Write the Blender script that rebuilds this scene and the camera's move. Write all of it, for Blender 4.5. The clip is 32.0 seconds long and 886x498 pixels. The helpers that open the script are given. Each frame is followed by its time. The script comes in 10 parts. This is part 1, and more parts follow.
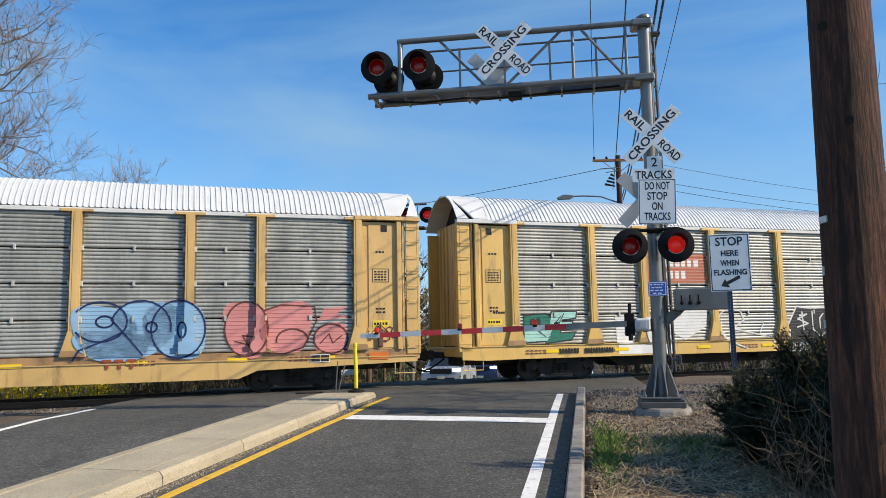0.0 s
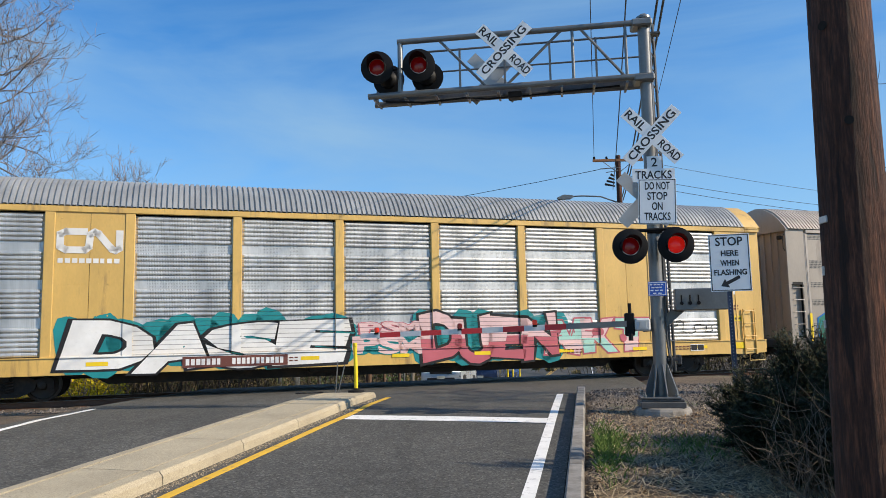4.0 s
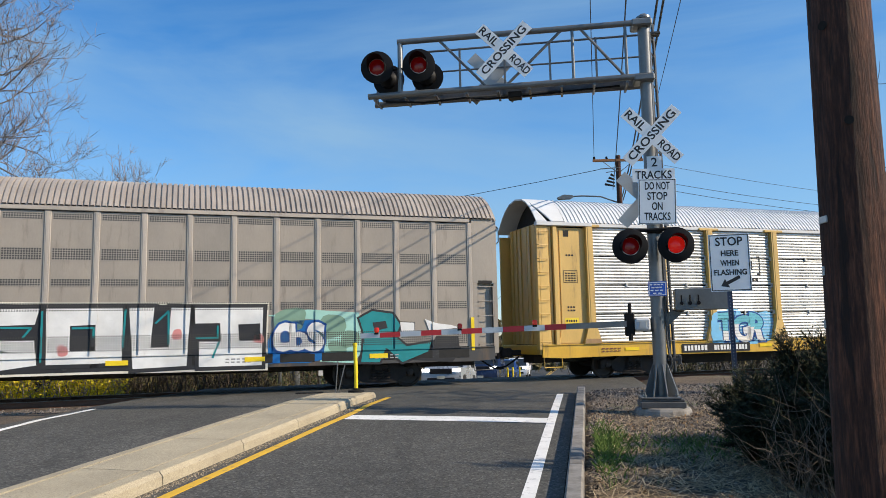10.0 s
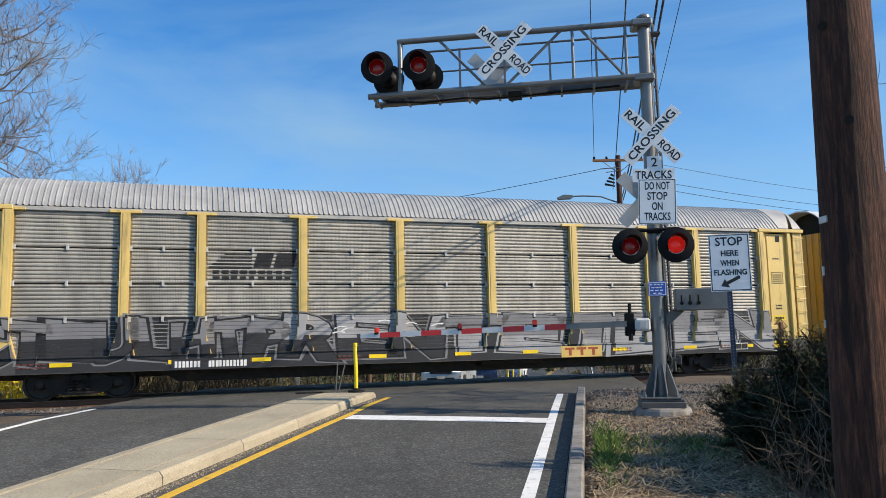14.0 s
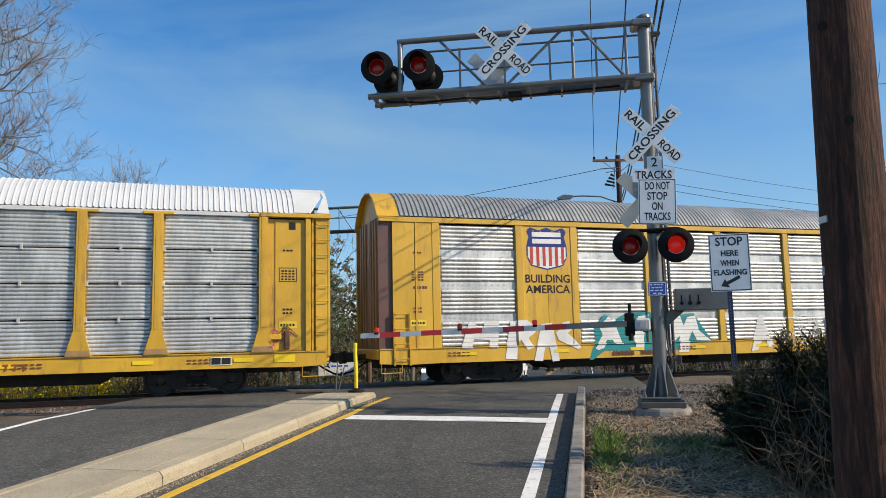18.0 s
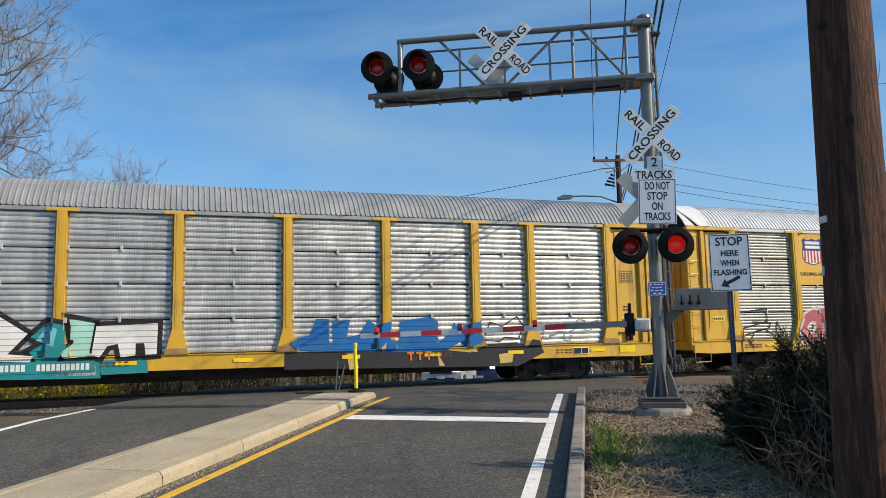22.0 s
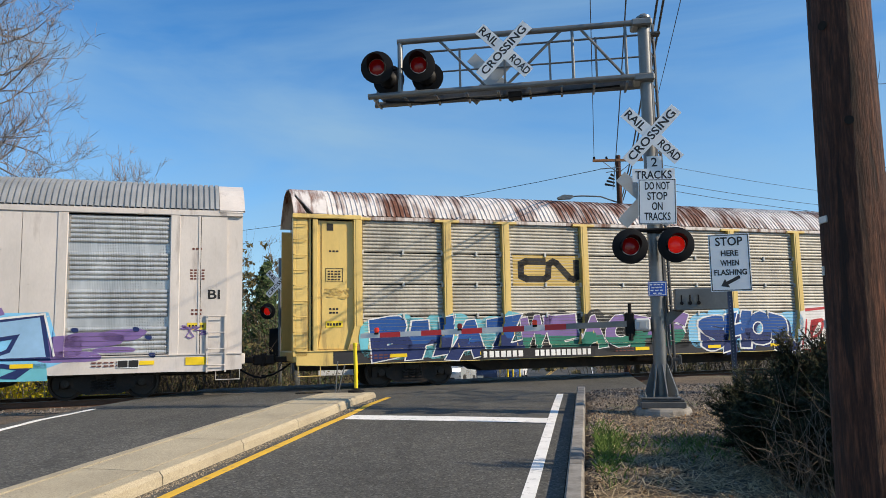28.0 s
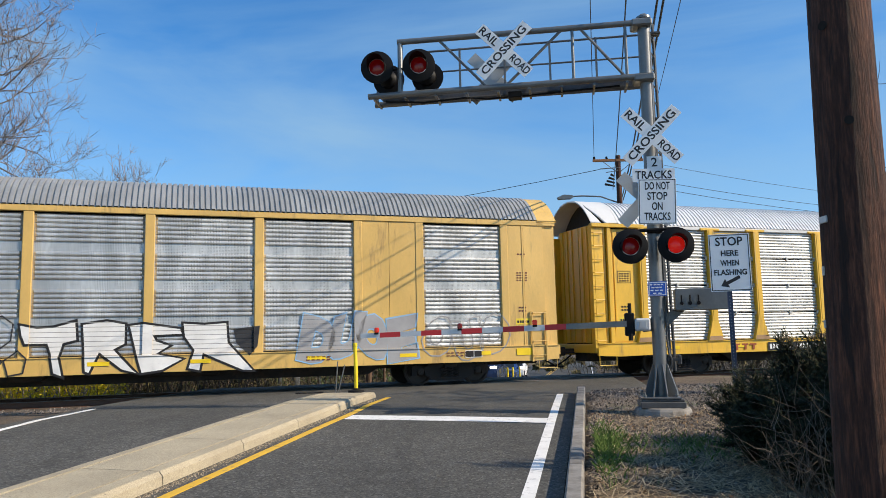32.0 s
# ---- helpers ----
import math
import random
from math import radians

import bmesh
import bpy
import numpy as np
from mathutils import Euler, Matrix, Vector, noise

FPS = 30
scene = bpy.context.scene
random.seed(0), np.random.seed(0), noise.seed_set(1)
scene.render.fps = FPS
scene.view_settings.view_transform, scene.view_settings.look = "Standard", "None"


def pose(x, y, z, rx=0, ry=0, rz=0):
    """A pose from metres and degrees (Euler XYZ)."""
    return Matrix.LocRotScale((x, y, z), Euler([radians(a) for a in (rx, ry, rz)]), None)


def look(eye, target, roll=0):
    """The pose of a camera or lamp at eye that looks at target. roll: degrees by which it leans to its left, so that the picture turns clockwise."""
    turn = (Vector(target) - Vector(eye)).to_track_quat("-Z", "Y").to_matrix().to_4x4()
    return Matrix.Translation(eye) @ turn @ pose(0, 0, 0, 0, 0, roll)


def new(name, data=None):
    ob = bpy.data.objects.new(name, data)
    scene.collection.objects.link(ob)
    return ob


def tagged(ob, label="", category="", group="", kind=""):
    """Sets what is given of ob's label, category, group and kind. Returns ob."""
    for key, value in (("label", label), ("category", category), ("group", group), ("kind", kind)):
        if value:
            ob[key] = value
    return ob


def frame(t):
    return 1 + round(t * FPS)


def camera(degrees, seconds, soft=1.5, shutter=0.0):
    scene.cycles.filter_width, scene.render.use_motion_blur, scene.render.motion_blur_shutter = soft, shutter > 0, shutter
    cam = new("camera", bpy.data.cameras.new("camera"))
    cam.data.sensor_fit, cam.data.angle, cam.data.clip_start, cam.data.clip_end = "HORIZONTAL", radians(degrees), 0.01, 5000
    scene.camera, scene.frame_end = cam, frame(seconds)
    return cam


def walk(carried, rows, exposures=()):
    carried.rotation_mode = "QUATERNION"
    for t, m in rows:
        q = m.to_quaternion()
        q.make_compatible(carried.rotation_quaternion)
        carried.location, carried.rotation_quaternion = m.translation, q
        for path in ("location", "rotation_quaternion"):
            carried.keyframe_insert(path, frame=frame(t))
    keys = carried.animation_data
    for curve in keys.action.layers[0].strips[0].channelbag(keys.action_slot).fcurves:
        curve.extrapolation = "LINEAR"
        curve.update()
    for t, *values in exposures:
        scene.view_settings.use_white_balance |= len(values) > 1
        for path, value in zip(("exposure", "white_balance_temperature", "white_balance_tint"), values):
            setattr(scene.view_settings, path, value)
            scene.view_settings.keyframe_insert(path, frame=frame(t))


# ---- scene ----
cam = camera(60.66, 32.0, soft=0.45, shutter=0.0)
EYE = (0.0, 0.0, 1.425)
AIM = look(EYE, (0.0, 10.0, 1.425 + 1.1493), -1.18)
# the film darkens and warms a little while the bright yellow cars pass
walk(cam, [(0.0, AIM), (32.0, AIM)], [(0.0, 0.27, 6620, 10), (8.0, 0.24, 6600, 10), (12.0, 0.20, 6620, 10), (14.0, 0.27, 6500, 10), (17.0, 0.18, 6740, 10), (19.0, 0.12, 6840, 10), (23.0, 0.17, 6950, 10), (25.5, 0.21, 6850, 10), (28.0, 0.22, 6850, 10), (30.0, 0.26, 6620, 10), (32.0, 0.26, 6620, 10)])

# ---- light ----
SUN_AZ = radians(106.0)
SUN_EL = radians(34.0)
SUN_DIR = Vector((math.sin(SUN_AZ) * math.cos(SUN_EL), math.cos(SUN_AZ) * math.cos(SUN_EL), math.sin(SUN_EL)))

world = bpy.data.worlds.new("sky")
scene.world = world
world.use_nodes = True
wn, wl = world.node_tree.nodes, world.node_tree.links
wn.clear()
w_out = wn.new("ShaderNodeOutputWorld")
w_bg = wn.new("ShaderNodeBackground")
w_sky = wn.new("ShaderNodeTexSky")
w_sky.sky_type = "NISHITA"
w_sky.sun_disc = False
w_sky.sun_elevation = SUN_EL
w_sky.sun_rotation = SUN_AZ
w_sky.air_density = 1.0
w_sky.dust_density = 0.0
w_sky.ozone_density = 6.0
w_co = wn.new("ShaderNodeTexCoord")
w_map = wn.new("ShaderNodeMapping")
w_map.inputs["Scale"].default_value = (1.0, 1.3, 4.2)
w_map.inputs["Rotation"].default_value = (0.0, 0.25, 0.3)
w_noise = wn.new("ShaderNodeTexNoise")
w_noise.inputs["Scale"].default_value = 1.25
w_noise.inputs["Detail"].default_value = 7.0
w_noise.inputs["Roughness"].default_value = 0.55
w_noise.inputs["Distortion"].default_value = 0.6
w_ramp = wn.new("ShaderNodeValToRGB")
w_ramp.color_ramp.elements[0].position = 0.37
w_ramp.color_ramp.elements[0].color = (0, 0, 0, 1)
w_ramp.color_ramp.elements[1].position = 0.70
w_ramp.color_ramp.elements[1].color = (0.72, 0.72, 0.72, 1)
w_mix = wn.new("ShaderNodeMix")
w_mix.data_type = "RGBA"
w_mix.inputs["B"].default_value = (1.8, 3.0, 4.25, 1)
wl.new(w_co.outputs["Generated"], w_map.inputs["Vector"])
wl.new(w_map.outputs["Vector"], w_noise.inputs["Vector"])
wl.new(w_noise.outputs["Fac"], w_ramp.inputs["Fac"])
wl.new(w_ramp.outputs["Color"], w_mix.inputs["Factor"])
w_hue = wn.new("ShaderNodeHueSaturation")
w_hue.inputs["Saturation"].default_value = 1.2
wl.new(w_sky.outputs["Color"], w_hue.inputs["Color"])
wl.new(w_hue.outputs["Color"], w_mix.inputs["A"])
wl.new(w_mix.outputs["Result"], w_bg.inputs["Color"])
wl.new(w_bg.outputs["Background"], w_out.inputs["Surface"])
w_bg.inputs["Strength"].default_value = 0.15

sun = new("sun", bpy.data.lights.new("sun", "SUN"))
sun.data.energy = 5.0
sun.data.angle = radians(0.53)
sun.data.color = (1.0, 0.87, 0.69)
sun.matrix_basis = look(SUN_DIR * 120.0, (0, 0, 0))


# ---- materials ----
def nodes_of(name):
    m = bpy.data.materials.new(name)
    m.use_nodes = True
    nt = m.node_tree
    return m, nt, nt.nodes["Principled BSDF"]


def ramp_node(nt, fac, stops):
    r = nt.nodes.new("ShaderNodeValToRGB")
    r.color_ramp.elements[0].position, r.color_ramp.elements[0].color = stops[0][0], (*stops[0][1], 1)
    r.color_ramp.elements[1].position, r.color_ramp.elements[1].color = stops[-1][0], (*stops[-1][1], 1)
    for p, c in stops[1:-1]:
        e = r.color_ramp.elements.new(p)
        e.color = (*c, 1)
    nt.links.new(fac, r.inputs["Fac"])
    return r.outputs["Color"]


def noise_node(nt, scale, detail=4.0, stretch=(1, 1, 1), rough=0.6):
    tc = nt.nodes.new("ShaderNodeTexCoord")
    mp = nt.nodes.new("ShaderNodeMapping")
    mp.inputs["Scale"].default_value = stretch
    oi = nt.nodes.new("ShaderNodeObjectInfo")
    ad = nt.nodes.new("ShaderNodeVectorMath")
    ml = nt.nodes.new("ShaderNodeVectorMath")
    ml.operation = "SCALE"
    ml.inputs[0].default_value = (37.0, 11.0, 23.0)
    nt.links.new(oi.outputs["Random"], ml.inputs["Scale"])
    nt.links.new(tc.outputs["Object"], mp.inputs["Vector"])
    nt.links.new(mp.outputs["Vector"], ad.inputs[0])
    nt.links.new(ml.outputs["Vector"], ad.inputs[1])
    nz = nt.nodes.new("ShaderNodeTexNoise")
    nz.inputs["Scale"].default_value = scale
    nz.inputs["Detail"].default_value = detail
    nz.inputs["Roughness"].default_value = rough
    nt.links.new(ad.outputs["Vector"], nz.inputs["Vector"])
    return nz.outputs["Fac"]


def mixed(nt, fac, a, b, mode="MIX"):
    mx = nt.nodes.new("ShaderNodeMix")
    mx.data_type = "RGBA"
    mx.blend_type = mode
    for key, v in (("Factor", fac), ("A", a), ("B", b)):
        if isinstance(v, (int, float)):
            mx.inputs[key].default_value = v
        elif isinstance(v, tuple):
            mx.inputs[key].default_value = (*v, 1)
        else:
            nt.links.new(v, mx.inputs[key])
    return mx.outputs["Result"]


def bumped(nt, bsdf, height, strength, distance=0.02):
    b = nt.nodes.new("ShaderNodeBump")
    b.inputs["Strength"].default_value = strength
    b.inputs["Distance"].default_value = distance
    nt.links.new(height, b.inputs["Height"])
    nt.links.new(b.outputs["Normal"], bsdf.inputs["Normal"])


def shade(c, f):
    return tuple(min(1.0, v * f) for v in c)


MATS = {}


def surface(name, colour, rough=0.6, metal=0.0, var=0.25, scale=3.0, fine=40.0, bump=0.15, dist=0.01,
            stretch=(1, 1, 1), dirt=None, dirt_amount=0.0, dirt_stretch=(1, 1, 1), dirt_scale=2.0, spec=0.5):
    """A weathered surface: large patches, fine grain, an optional dirt or rust layer, and relief."""
    if name in MATS:
        return MATS[name]
    m, nt, bs = nodes_of(name)
    big = noise_node(nt, scale, 4.0, stretch)
    small = noise_node(nt, fine, 3.0, stretch)
    c1 = ramp_node(nt, big, [(0.3, shade(colour, 1 - var)), (0.7, shade(colour, 1 + var * 0.6))])
    c2 = ramp_node(nt, small, [(0.3, (1 - var * 0.5,) * 3), (0.7, (1.0,) * 3)])
    col = mixed(nt, 1.0, c1, c2, "MULTIPLY")
    if dirt is not None:
        d = noise_node(nt, dirt_scale, 6.0, dirt_stretch, 0.7)
        f = ramp_node(nt, d, [(0.62 - dirt_amount * 0.35, (0, 0, 0)), (0.78 - dirt_amount * 0.2, (0.85,) * 3)])
        col = mixed(nt, f, col, dirt)
    nt.links.new(col, bs.inputs["Base Color"])
    rr = ramp_node(nt, big, [(0.25, (max(0.05, rough - 0.1),) * 3), (0.75, (min(1, rough + 0.1),) * 3)])
    nt.links.new(rr, bs.inputs["Roughness"])
    bs.inputs["Metallic"].default_value = metal
    bs.inputs["Specular IOR Level"].default_value = spec
    if bump:
        bumped(nt, bs, small, bump, dist)
    MATS[name] = m
    return m


def glow(name, colour, power, base=(0.3, 0.02, 0.02)):
    if name in MATS:
        return MATS[name]
    m, nt, bs = nodes_of(name)
    bs.inputs["Base Color"].default_value = (*base, 1)
    bs.inputs["Roughness"].default_value = 0.2
    bs.inputs["Emission Color"].default_value = (*colour, 1)
    bs.inputs["Emission Strength"].default_value = power
    MATS[name] = m
    return m


def asphalt(name, tone):
    m, nt, bs = nodes_of(name)
    big = noise_node(nt, 0.35, 5.0)
    mid = noise_node(nt, 3.0, 5.0)
    tiny = noise_node(nt, 70.0, 2.0)
    track = noise_node(nt, 1.3, 4.0, (0.9, 0.12, 1.0))
    v = nt.nodes.new("ShaderNodeTexVoronoi")
    v.inputs["Scale"].default_value = 42.0
    tc = nt.nodes.new("ShaderNodeTexCoord")
    nt.links.new(tc.outputs["Object"], v.inputs["Vector"])
    c = ramp_node(nt, big, [(0.3, shade(tone, 0.8)), (0.7, shade(tone, 1.15))])
    c = mixed(nt, 1.0, c, ramp_node(nt, mid, [(0.35, (0.82,) * 3), (0.65, (1.0,) * 3)]), "MULTIPLY")
    c = mixed(nt, 1.0, c, ramp_node(nt, v.outputs["Color"], [(0.1, (0.42,) * 3), (0.7, (1.0,) * 3), (0.97, (1.9,) * 3)]), "MULTIPLY")
    c = mixed(nt, 1.0, c, ramp_node(nt, track, [(0.3, (0.84,) * 3), (0.7, (1.08,) * 3)]), "MULTIPLY")
    cr = nt.nodes.new("ShaderNodeTexVoronoi")
    cr.feature = "DISTANCE_TO_EDGE"
    cr.inputs["Scale"].default_value = 0.22
    wob = nt.nodes.new("ShaderNodeMix")
    wob.data_type = "VECTOR"
    wob.inputs["Factor"].default_value = 0.12
    nz = nt.nodes.new("ShaderNodeTexNoise")
    nz.inputs["Scale"].default_value = 1.1
    nz.inputs["Detail"].default_value = 5.0
    nt.links.new(tc.outputs["Object"], nz.inputs["Vector"])
    nt.links.new(tc.outputs["Object"], wob.inputs["A"])
    sc = nt.nodes.new("ShaderNodeVectorMath")
    sc.operation = "SCALE"
    sc.inputs["Scale"].default_value = 12.0
    nt.links.new(nz.outputs["Color"], sc.inputs[0])
    nt.links.new(sc.outputs["Vector"], wob.inputs["B"])
    nt.links.new(wob.outputs["Result"], cr.inputs["Vector"])
    crack = ramp_node(nt, cr.outputs["Distance"], [(0.0, (1,) * 3), (0.006, (0,) * 3)])
    c = mixed(nt, crack, c, shade(tone, 0.45))
    nt.links.new(c, bs.inputs["Base Color"])
    bs.inputs["Roughness"].default_value = 0.82
    bs.inputs["Specular IOR Level"].default_value = 0.35
    bumped(nt, bs, tiny, 0.8, 0.008)
    return m


def soil(name, dark, light, green, green_amount):
    m, nt, bs = nodes_of(name)
    a = noise_node(nt, 0.9, 6.0)
    b = noise_node(nt, 22.0, 4.0)
    g = noise_node(nt, 0.45, 5.0)
    c = ramp_node(nt, a, [(0.3, dark), (0.7, light)])
    c = mixed(nt, 1.0, c, ramp_node(nt, b, [(0.3, (0.45,) * 3), (0.7, (1.25,) * 3)]), "MULTIPLY")
    f = ramp_node(nt, g, [(0.6 - green_amount, (0,) * 3), (0.72 - green_amount, (0.9,) * 3)])
    c = mixed(nt, f, c, green)
    nt.links.new(c, bs.inputs["Base Color"])
    bs.inputs["Roughness"].default_value = 0.95
    bumped(nt, bs, b, 0.9, 0.04)
    return m


def leafy(name, a, b, rough=0.6):
    """Leaf, straw or twig colour that changes from piece to piece."""
    m, nt, bs = nodes_of(name)
    gm = nt.nodes.new("ShaderNodeNewGeometry")
    c = ramp_node(nt, gm.outputs["Random Per Island"], [(0.0, a), (1.0, b)])
    nt.links.new(c, bs.inputs["Base Color"])
    bs.inputs["Roughness"].default_value = rough
    bs.inputs["Specular IOR Level"].default_value = 0.25
    return m


def stones(name, a, b):
    return leafy(name, a, b, 0.9)


def wood_pole(name):
    m, nt, bs = nodes_of(name)
    grain = noise_node(nt, 60.0, 8.0, (1, 1, 0.09), 0.75)
    crack = noise_node(nt, 15.0, 5.0, (1, 1, 0.07), 0.6)
    patch = noise_node(nt, 2.2, 5.0, (1, 1, 0.5))
    c = ramp_node(nt, grain, [(0.33, (0.02, 0.007, 0.004)), (0.5, (0.07, 0.026, 0.014)), (0.68, (0.19, 0.075, 0.04))])
    c = mixed(nt, 1.0, c, ramp_node(nt, patch, [(0.3, (0.62,) * 3), (0.7, (1.15,) * 3)]), "MULTIPLY")
    cr = ramp_node(nt, crack, [(0.36, (0.8,) * 3), (0.41, (0,) * 3)])
    c = mixed(nt, cr, c, (0.012, 0.006, 0.004))
    nt.links.new(c, bs.inputs["Base Color"])
    bs.inputs["Roughness"].default_value = 0.88
    h = mixed(nt, 0.5, grain, crack)
    bumped(nt, bs, h, 1.0, 0.035)
    return m


def screen_metal(name, colour, holes, rust=0.0, metal=0.55, rough=0.42):
    """Galvanised side screen: streaked zinc, grime, rows of small holes."""
    if name in MATS:
        return MATS[name]
    m, nt, bs = nodes_of(name)
    streak = noise_node(nt, 1.6, 6.0, (1.0, 1.0, 0.25))
    fine = noise_node(nt, 14.0, 4.0, (1, 1, 0.3))
    c = ramp_node(nt, streak, [(0.28, shade(colour, 0.68)), (0.72, shade(colour, 1.18))])
    c = mixed(nt, 1.0, c, ramp_node(nt, fine, [(0.3, (0.85,) * 3), (0.7, (1.05,) * 3)]), "MULTIPLY")
    if rust:
        r = noise_node(nt, 1.1, 7.0, (1, 1, 0.35), 0.7)
        c = mixed(nt, ramp_node(nt, r, [(0.66 - rust * 0.3, (0,) * 3), (0.82 - rust * 0.2, (0.75,) * 3)]), c, (0.13, 0.065, 0.04))
    if holes:
        tc = nt.nodes.new("ShaderNodeTexCoord")
        mp = nt.nodes.new("ShaderNodeMapping")
        mp.inputs["Scale"].default_value = (1.0, 0.0, 1.0)
        nt.links.new(tc.outputs["Object"], mp.inputs["Vector"])
        v = nt.nodes.new("ShaderNodeTexVoronoi")
        v.inputs["Scale"].default_value = 26.0
        v.inputs["Randomness"].default_value = 0.0
        nt.links.new(mp.outputs["Vector"], v.inputs["Vector"])
        patch = noise_node(nt, 2.2, 2.0, (1.4, 0.1, 0.6))
        f = ramp_node(nt, v.outputs["Distance"], [(0.17, (holes,) * 3), (0.24, (0,) * 3)])
        f = mixed(nt, 1.0, f, ramp_node(nt, patch, [(0.42, (0,) * 3), (0.5, (1,) * 3)]), "MULTIPLY")
        c = mixed(nt, f, c, (0.03, 0.032, 0.034))
    nt.links.new(c, bs.inputs["Base Color"])
    bs.inputs["Metallic"].default_value = metal
    nt.links.new(ramp_node(nt, streak, [(0.2, (rough - 0.07,) * 3), (0.8, (rough + 0.14,) * 3)]), bs.inputs["Roughness"])
    bumped(nt, bs, fine, 0.12, 0.01)
    MATS[name] = m
    return m


def perforated(name, colour):
    """Painted sheet with four bands of small round holes, for the plated cars."""
    m, nt, bs = nodes_of(name)
    streak = noise_node(nt, 1.2, 6.0, (1.0, 1.0, 0.3))
    c = ramp_node(nt, streak, [(0.28, shade(colour, 0.72)), (0.72, shade(colour, 1.15))])
    tc = nt.nodes.new("ShaderNodeTexCoord")
    mp = nt.nodes.new("ShaderNodeMapping")
    mp.inputs["Scale"].default_value = (1.0, 0.0, 1.0)
    nt.links.new(tc.outputs["Object"], mp.inputs["Vector"])
    v = nt.nodes.new("ShaderNodeTexVoronoi")
    v.inputs["Scale"].default_value = 17.0
    v.inputs["Randomness"].default_value = 0.0
    nt.links.new(mp.outputs["Vector"], v.inputs["Vector"])
    dots = ramp_node(nt, v.outputs["Distance"], [(0.34, (1,) * 3), (0.42, (0,) * 3)])
    c = mixed(nt, dots, c, (0.035, 0.033, 0.03))
    nt.links.new(c, bs.inputs["Base Color"])
    bs.inputs["Roughness"].default_value = 0.42
    bs.inputs["Specular IOR Level"].default_value = 0.8
    bs.inputs["Metallic"].default_value = 0.1
    return m


def pebbled(name, colour):
    """Old sandy concrete: speckled stones, pits, stains."""
    m, nt, bs = nodes_of(name)
    big = noise_node(nt, 0.8, 5.0)
    grit = noise_node(nt, 60.0, 4.0, rough=0.75)
    tc = nt.nodes.new("ShaderNodeTexCoord")
    v = nt.nodes.new("ShaderNodeTexVoronoi")
    v.inputs["Scale"].default_value = 110.0
    nt.links.new(tc.outputs["Object"], v.inputs["Vector"])
    p = nt.nodes.new("ShaderNodeTexVoronoi")
    p.inputs["Scale"].default_value = 15.0
    nt.links.new(tc.outputs["Object"], p.inputs["Vector"])
    c = ramp_node(nt, big, [(0.3, shade(colour, 0.8)), (0.7, shade(colour, 1.08))])
    c = mixed(nt, 1.0, c, ramp_node(nt, v.outputs["Color"], [(0.1, (0.74,) * 3), (0.6, (1.0,) * 3), (0.95, (1.15,) * 3)]), "MULTIPLY")
    c = mixed(nt, 1.0, c, ramp_node(nt, grit, [(0.34, (0.72,) * 3), (0.46, (1.0,) * 3)]), "MULTIPLY")
    c = mixed(nt, ramp_node(nt, p.outputs["Distance"], [(0.07, (0.85,) * 3), (0.13, (0,) * 3)]), c, (0.09, 0.07, 0.05))
    nt.links.new(c, bs.inputs["Base Color"])
    bs.inputs["Roughness"].default_value = 0.92
    bumped(nt, bs, grit, 0.5, 0.01)
    return m


GALV = surface("galvanised_steel", (0.2, 0.205, 0.205), 0.42, 0.55, 0.22, 2.0, 30.0, 0.08, 0.004)
def rusty_sheet(name, colour, rust):
    """White sheet with hard-edged rust patches and streaks."""
    m, nt, bs = nodes_of(name)
    big = noise_node(nt, 0.55, 3.0, (1.0, 0.7, 0.7))
    streak = noise_node(nt, 1.3, 6.0, (3.4, 0.4, 0.4), 0.7)
    tone = noise_node(nt, 6.0, 4.0)
    both = mixed(nt, 0.5, big, streak)
    f = ramp_node(nt, both, [(0.46, (0,) * 3), (0.51, (0.55,) * 3), (0.57, (1,) * 3)])
    c = ramp_node(nt, tone, [(0.3, shade(colour, 0.85)), (0.7, colour)])
    r = ramp_node(nt, tone, [(0.35, shade(rust, 0.5)), (0.65, rust)])
    nt.links.new(mixed(nt, f, c, r), bs.inputs["Base Color"])
    bs.inputs["Roughness"].default_value = 0.7
    return m


DARK_STEEL = surface("dark_steel", (0.028, 0.023, 0.02), 0.7, 0.3, 0.4, 4.0, 40.0, 0.25, 0.01, dirt=(0.07, 0.042, 0.027), dirt_amount=0.35)
# dark steel, with the shade beside the mast also put into its colour
DARK_GALV = surface("shaded_dark_galvanising", (0.075, 0.077, 0.08), 0.5, 0.4, 0.25, 3.0, 30.0, 0.06)
RUSTY_RAIL = surface("rusty_rail", (0.17, 0.085, 0.05), 0.75, 0.3, 0.3, 3.0, 40.0, 0.25)
RAIL_HEAD = surface("polished_rail", (0.2, 0.16, 0.13), 0.6, 0.3, 0.15, 3.0, 30.0, 0.02)
CONCRETE = pebbled("concrete", (0.44, 0.375, 0.26))
CONCRETE_GREY = surface("grey_concrete", (0.3, 0.28, 0.25), 0.9, 0, 0.28, 2.0, 60.0, 0.5, 0.006, dirt=(0.1, 0.085, 0.07), dirt_amount=0.6, dirt_scale=3.0)
ASPHALT = asphalt("asphalt", (0.106, 0.102, 0.09))
WHITE_LINE = surface("white_road_paint", (0.78, 0.77, 0.74), 0.7, 0, 0.1, 3.0, 50.0, 0.3, 0.003, dirt=(0.16, 0.16, 0.16), dirt_amount=0.2, dirt_scale=9.0)
YELLOW_LINE = surface("yellow_road_paint", (0.72, 0.43, 0.03), 0.7, 0, 0.1, 3.0, 50.0, 0.3, 0.003, dirt=(0.13, 0.12, 0.1), dirt_amount=0.2, dirt_scale=9.0)
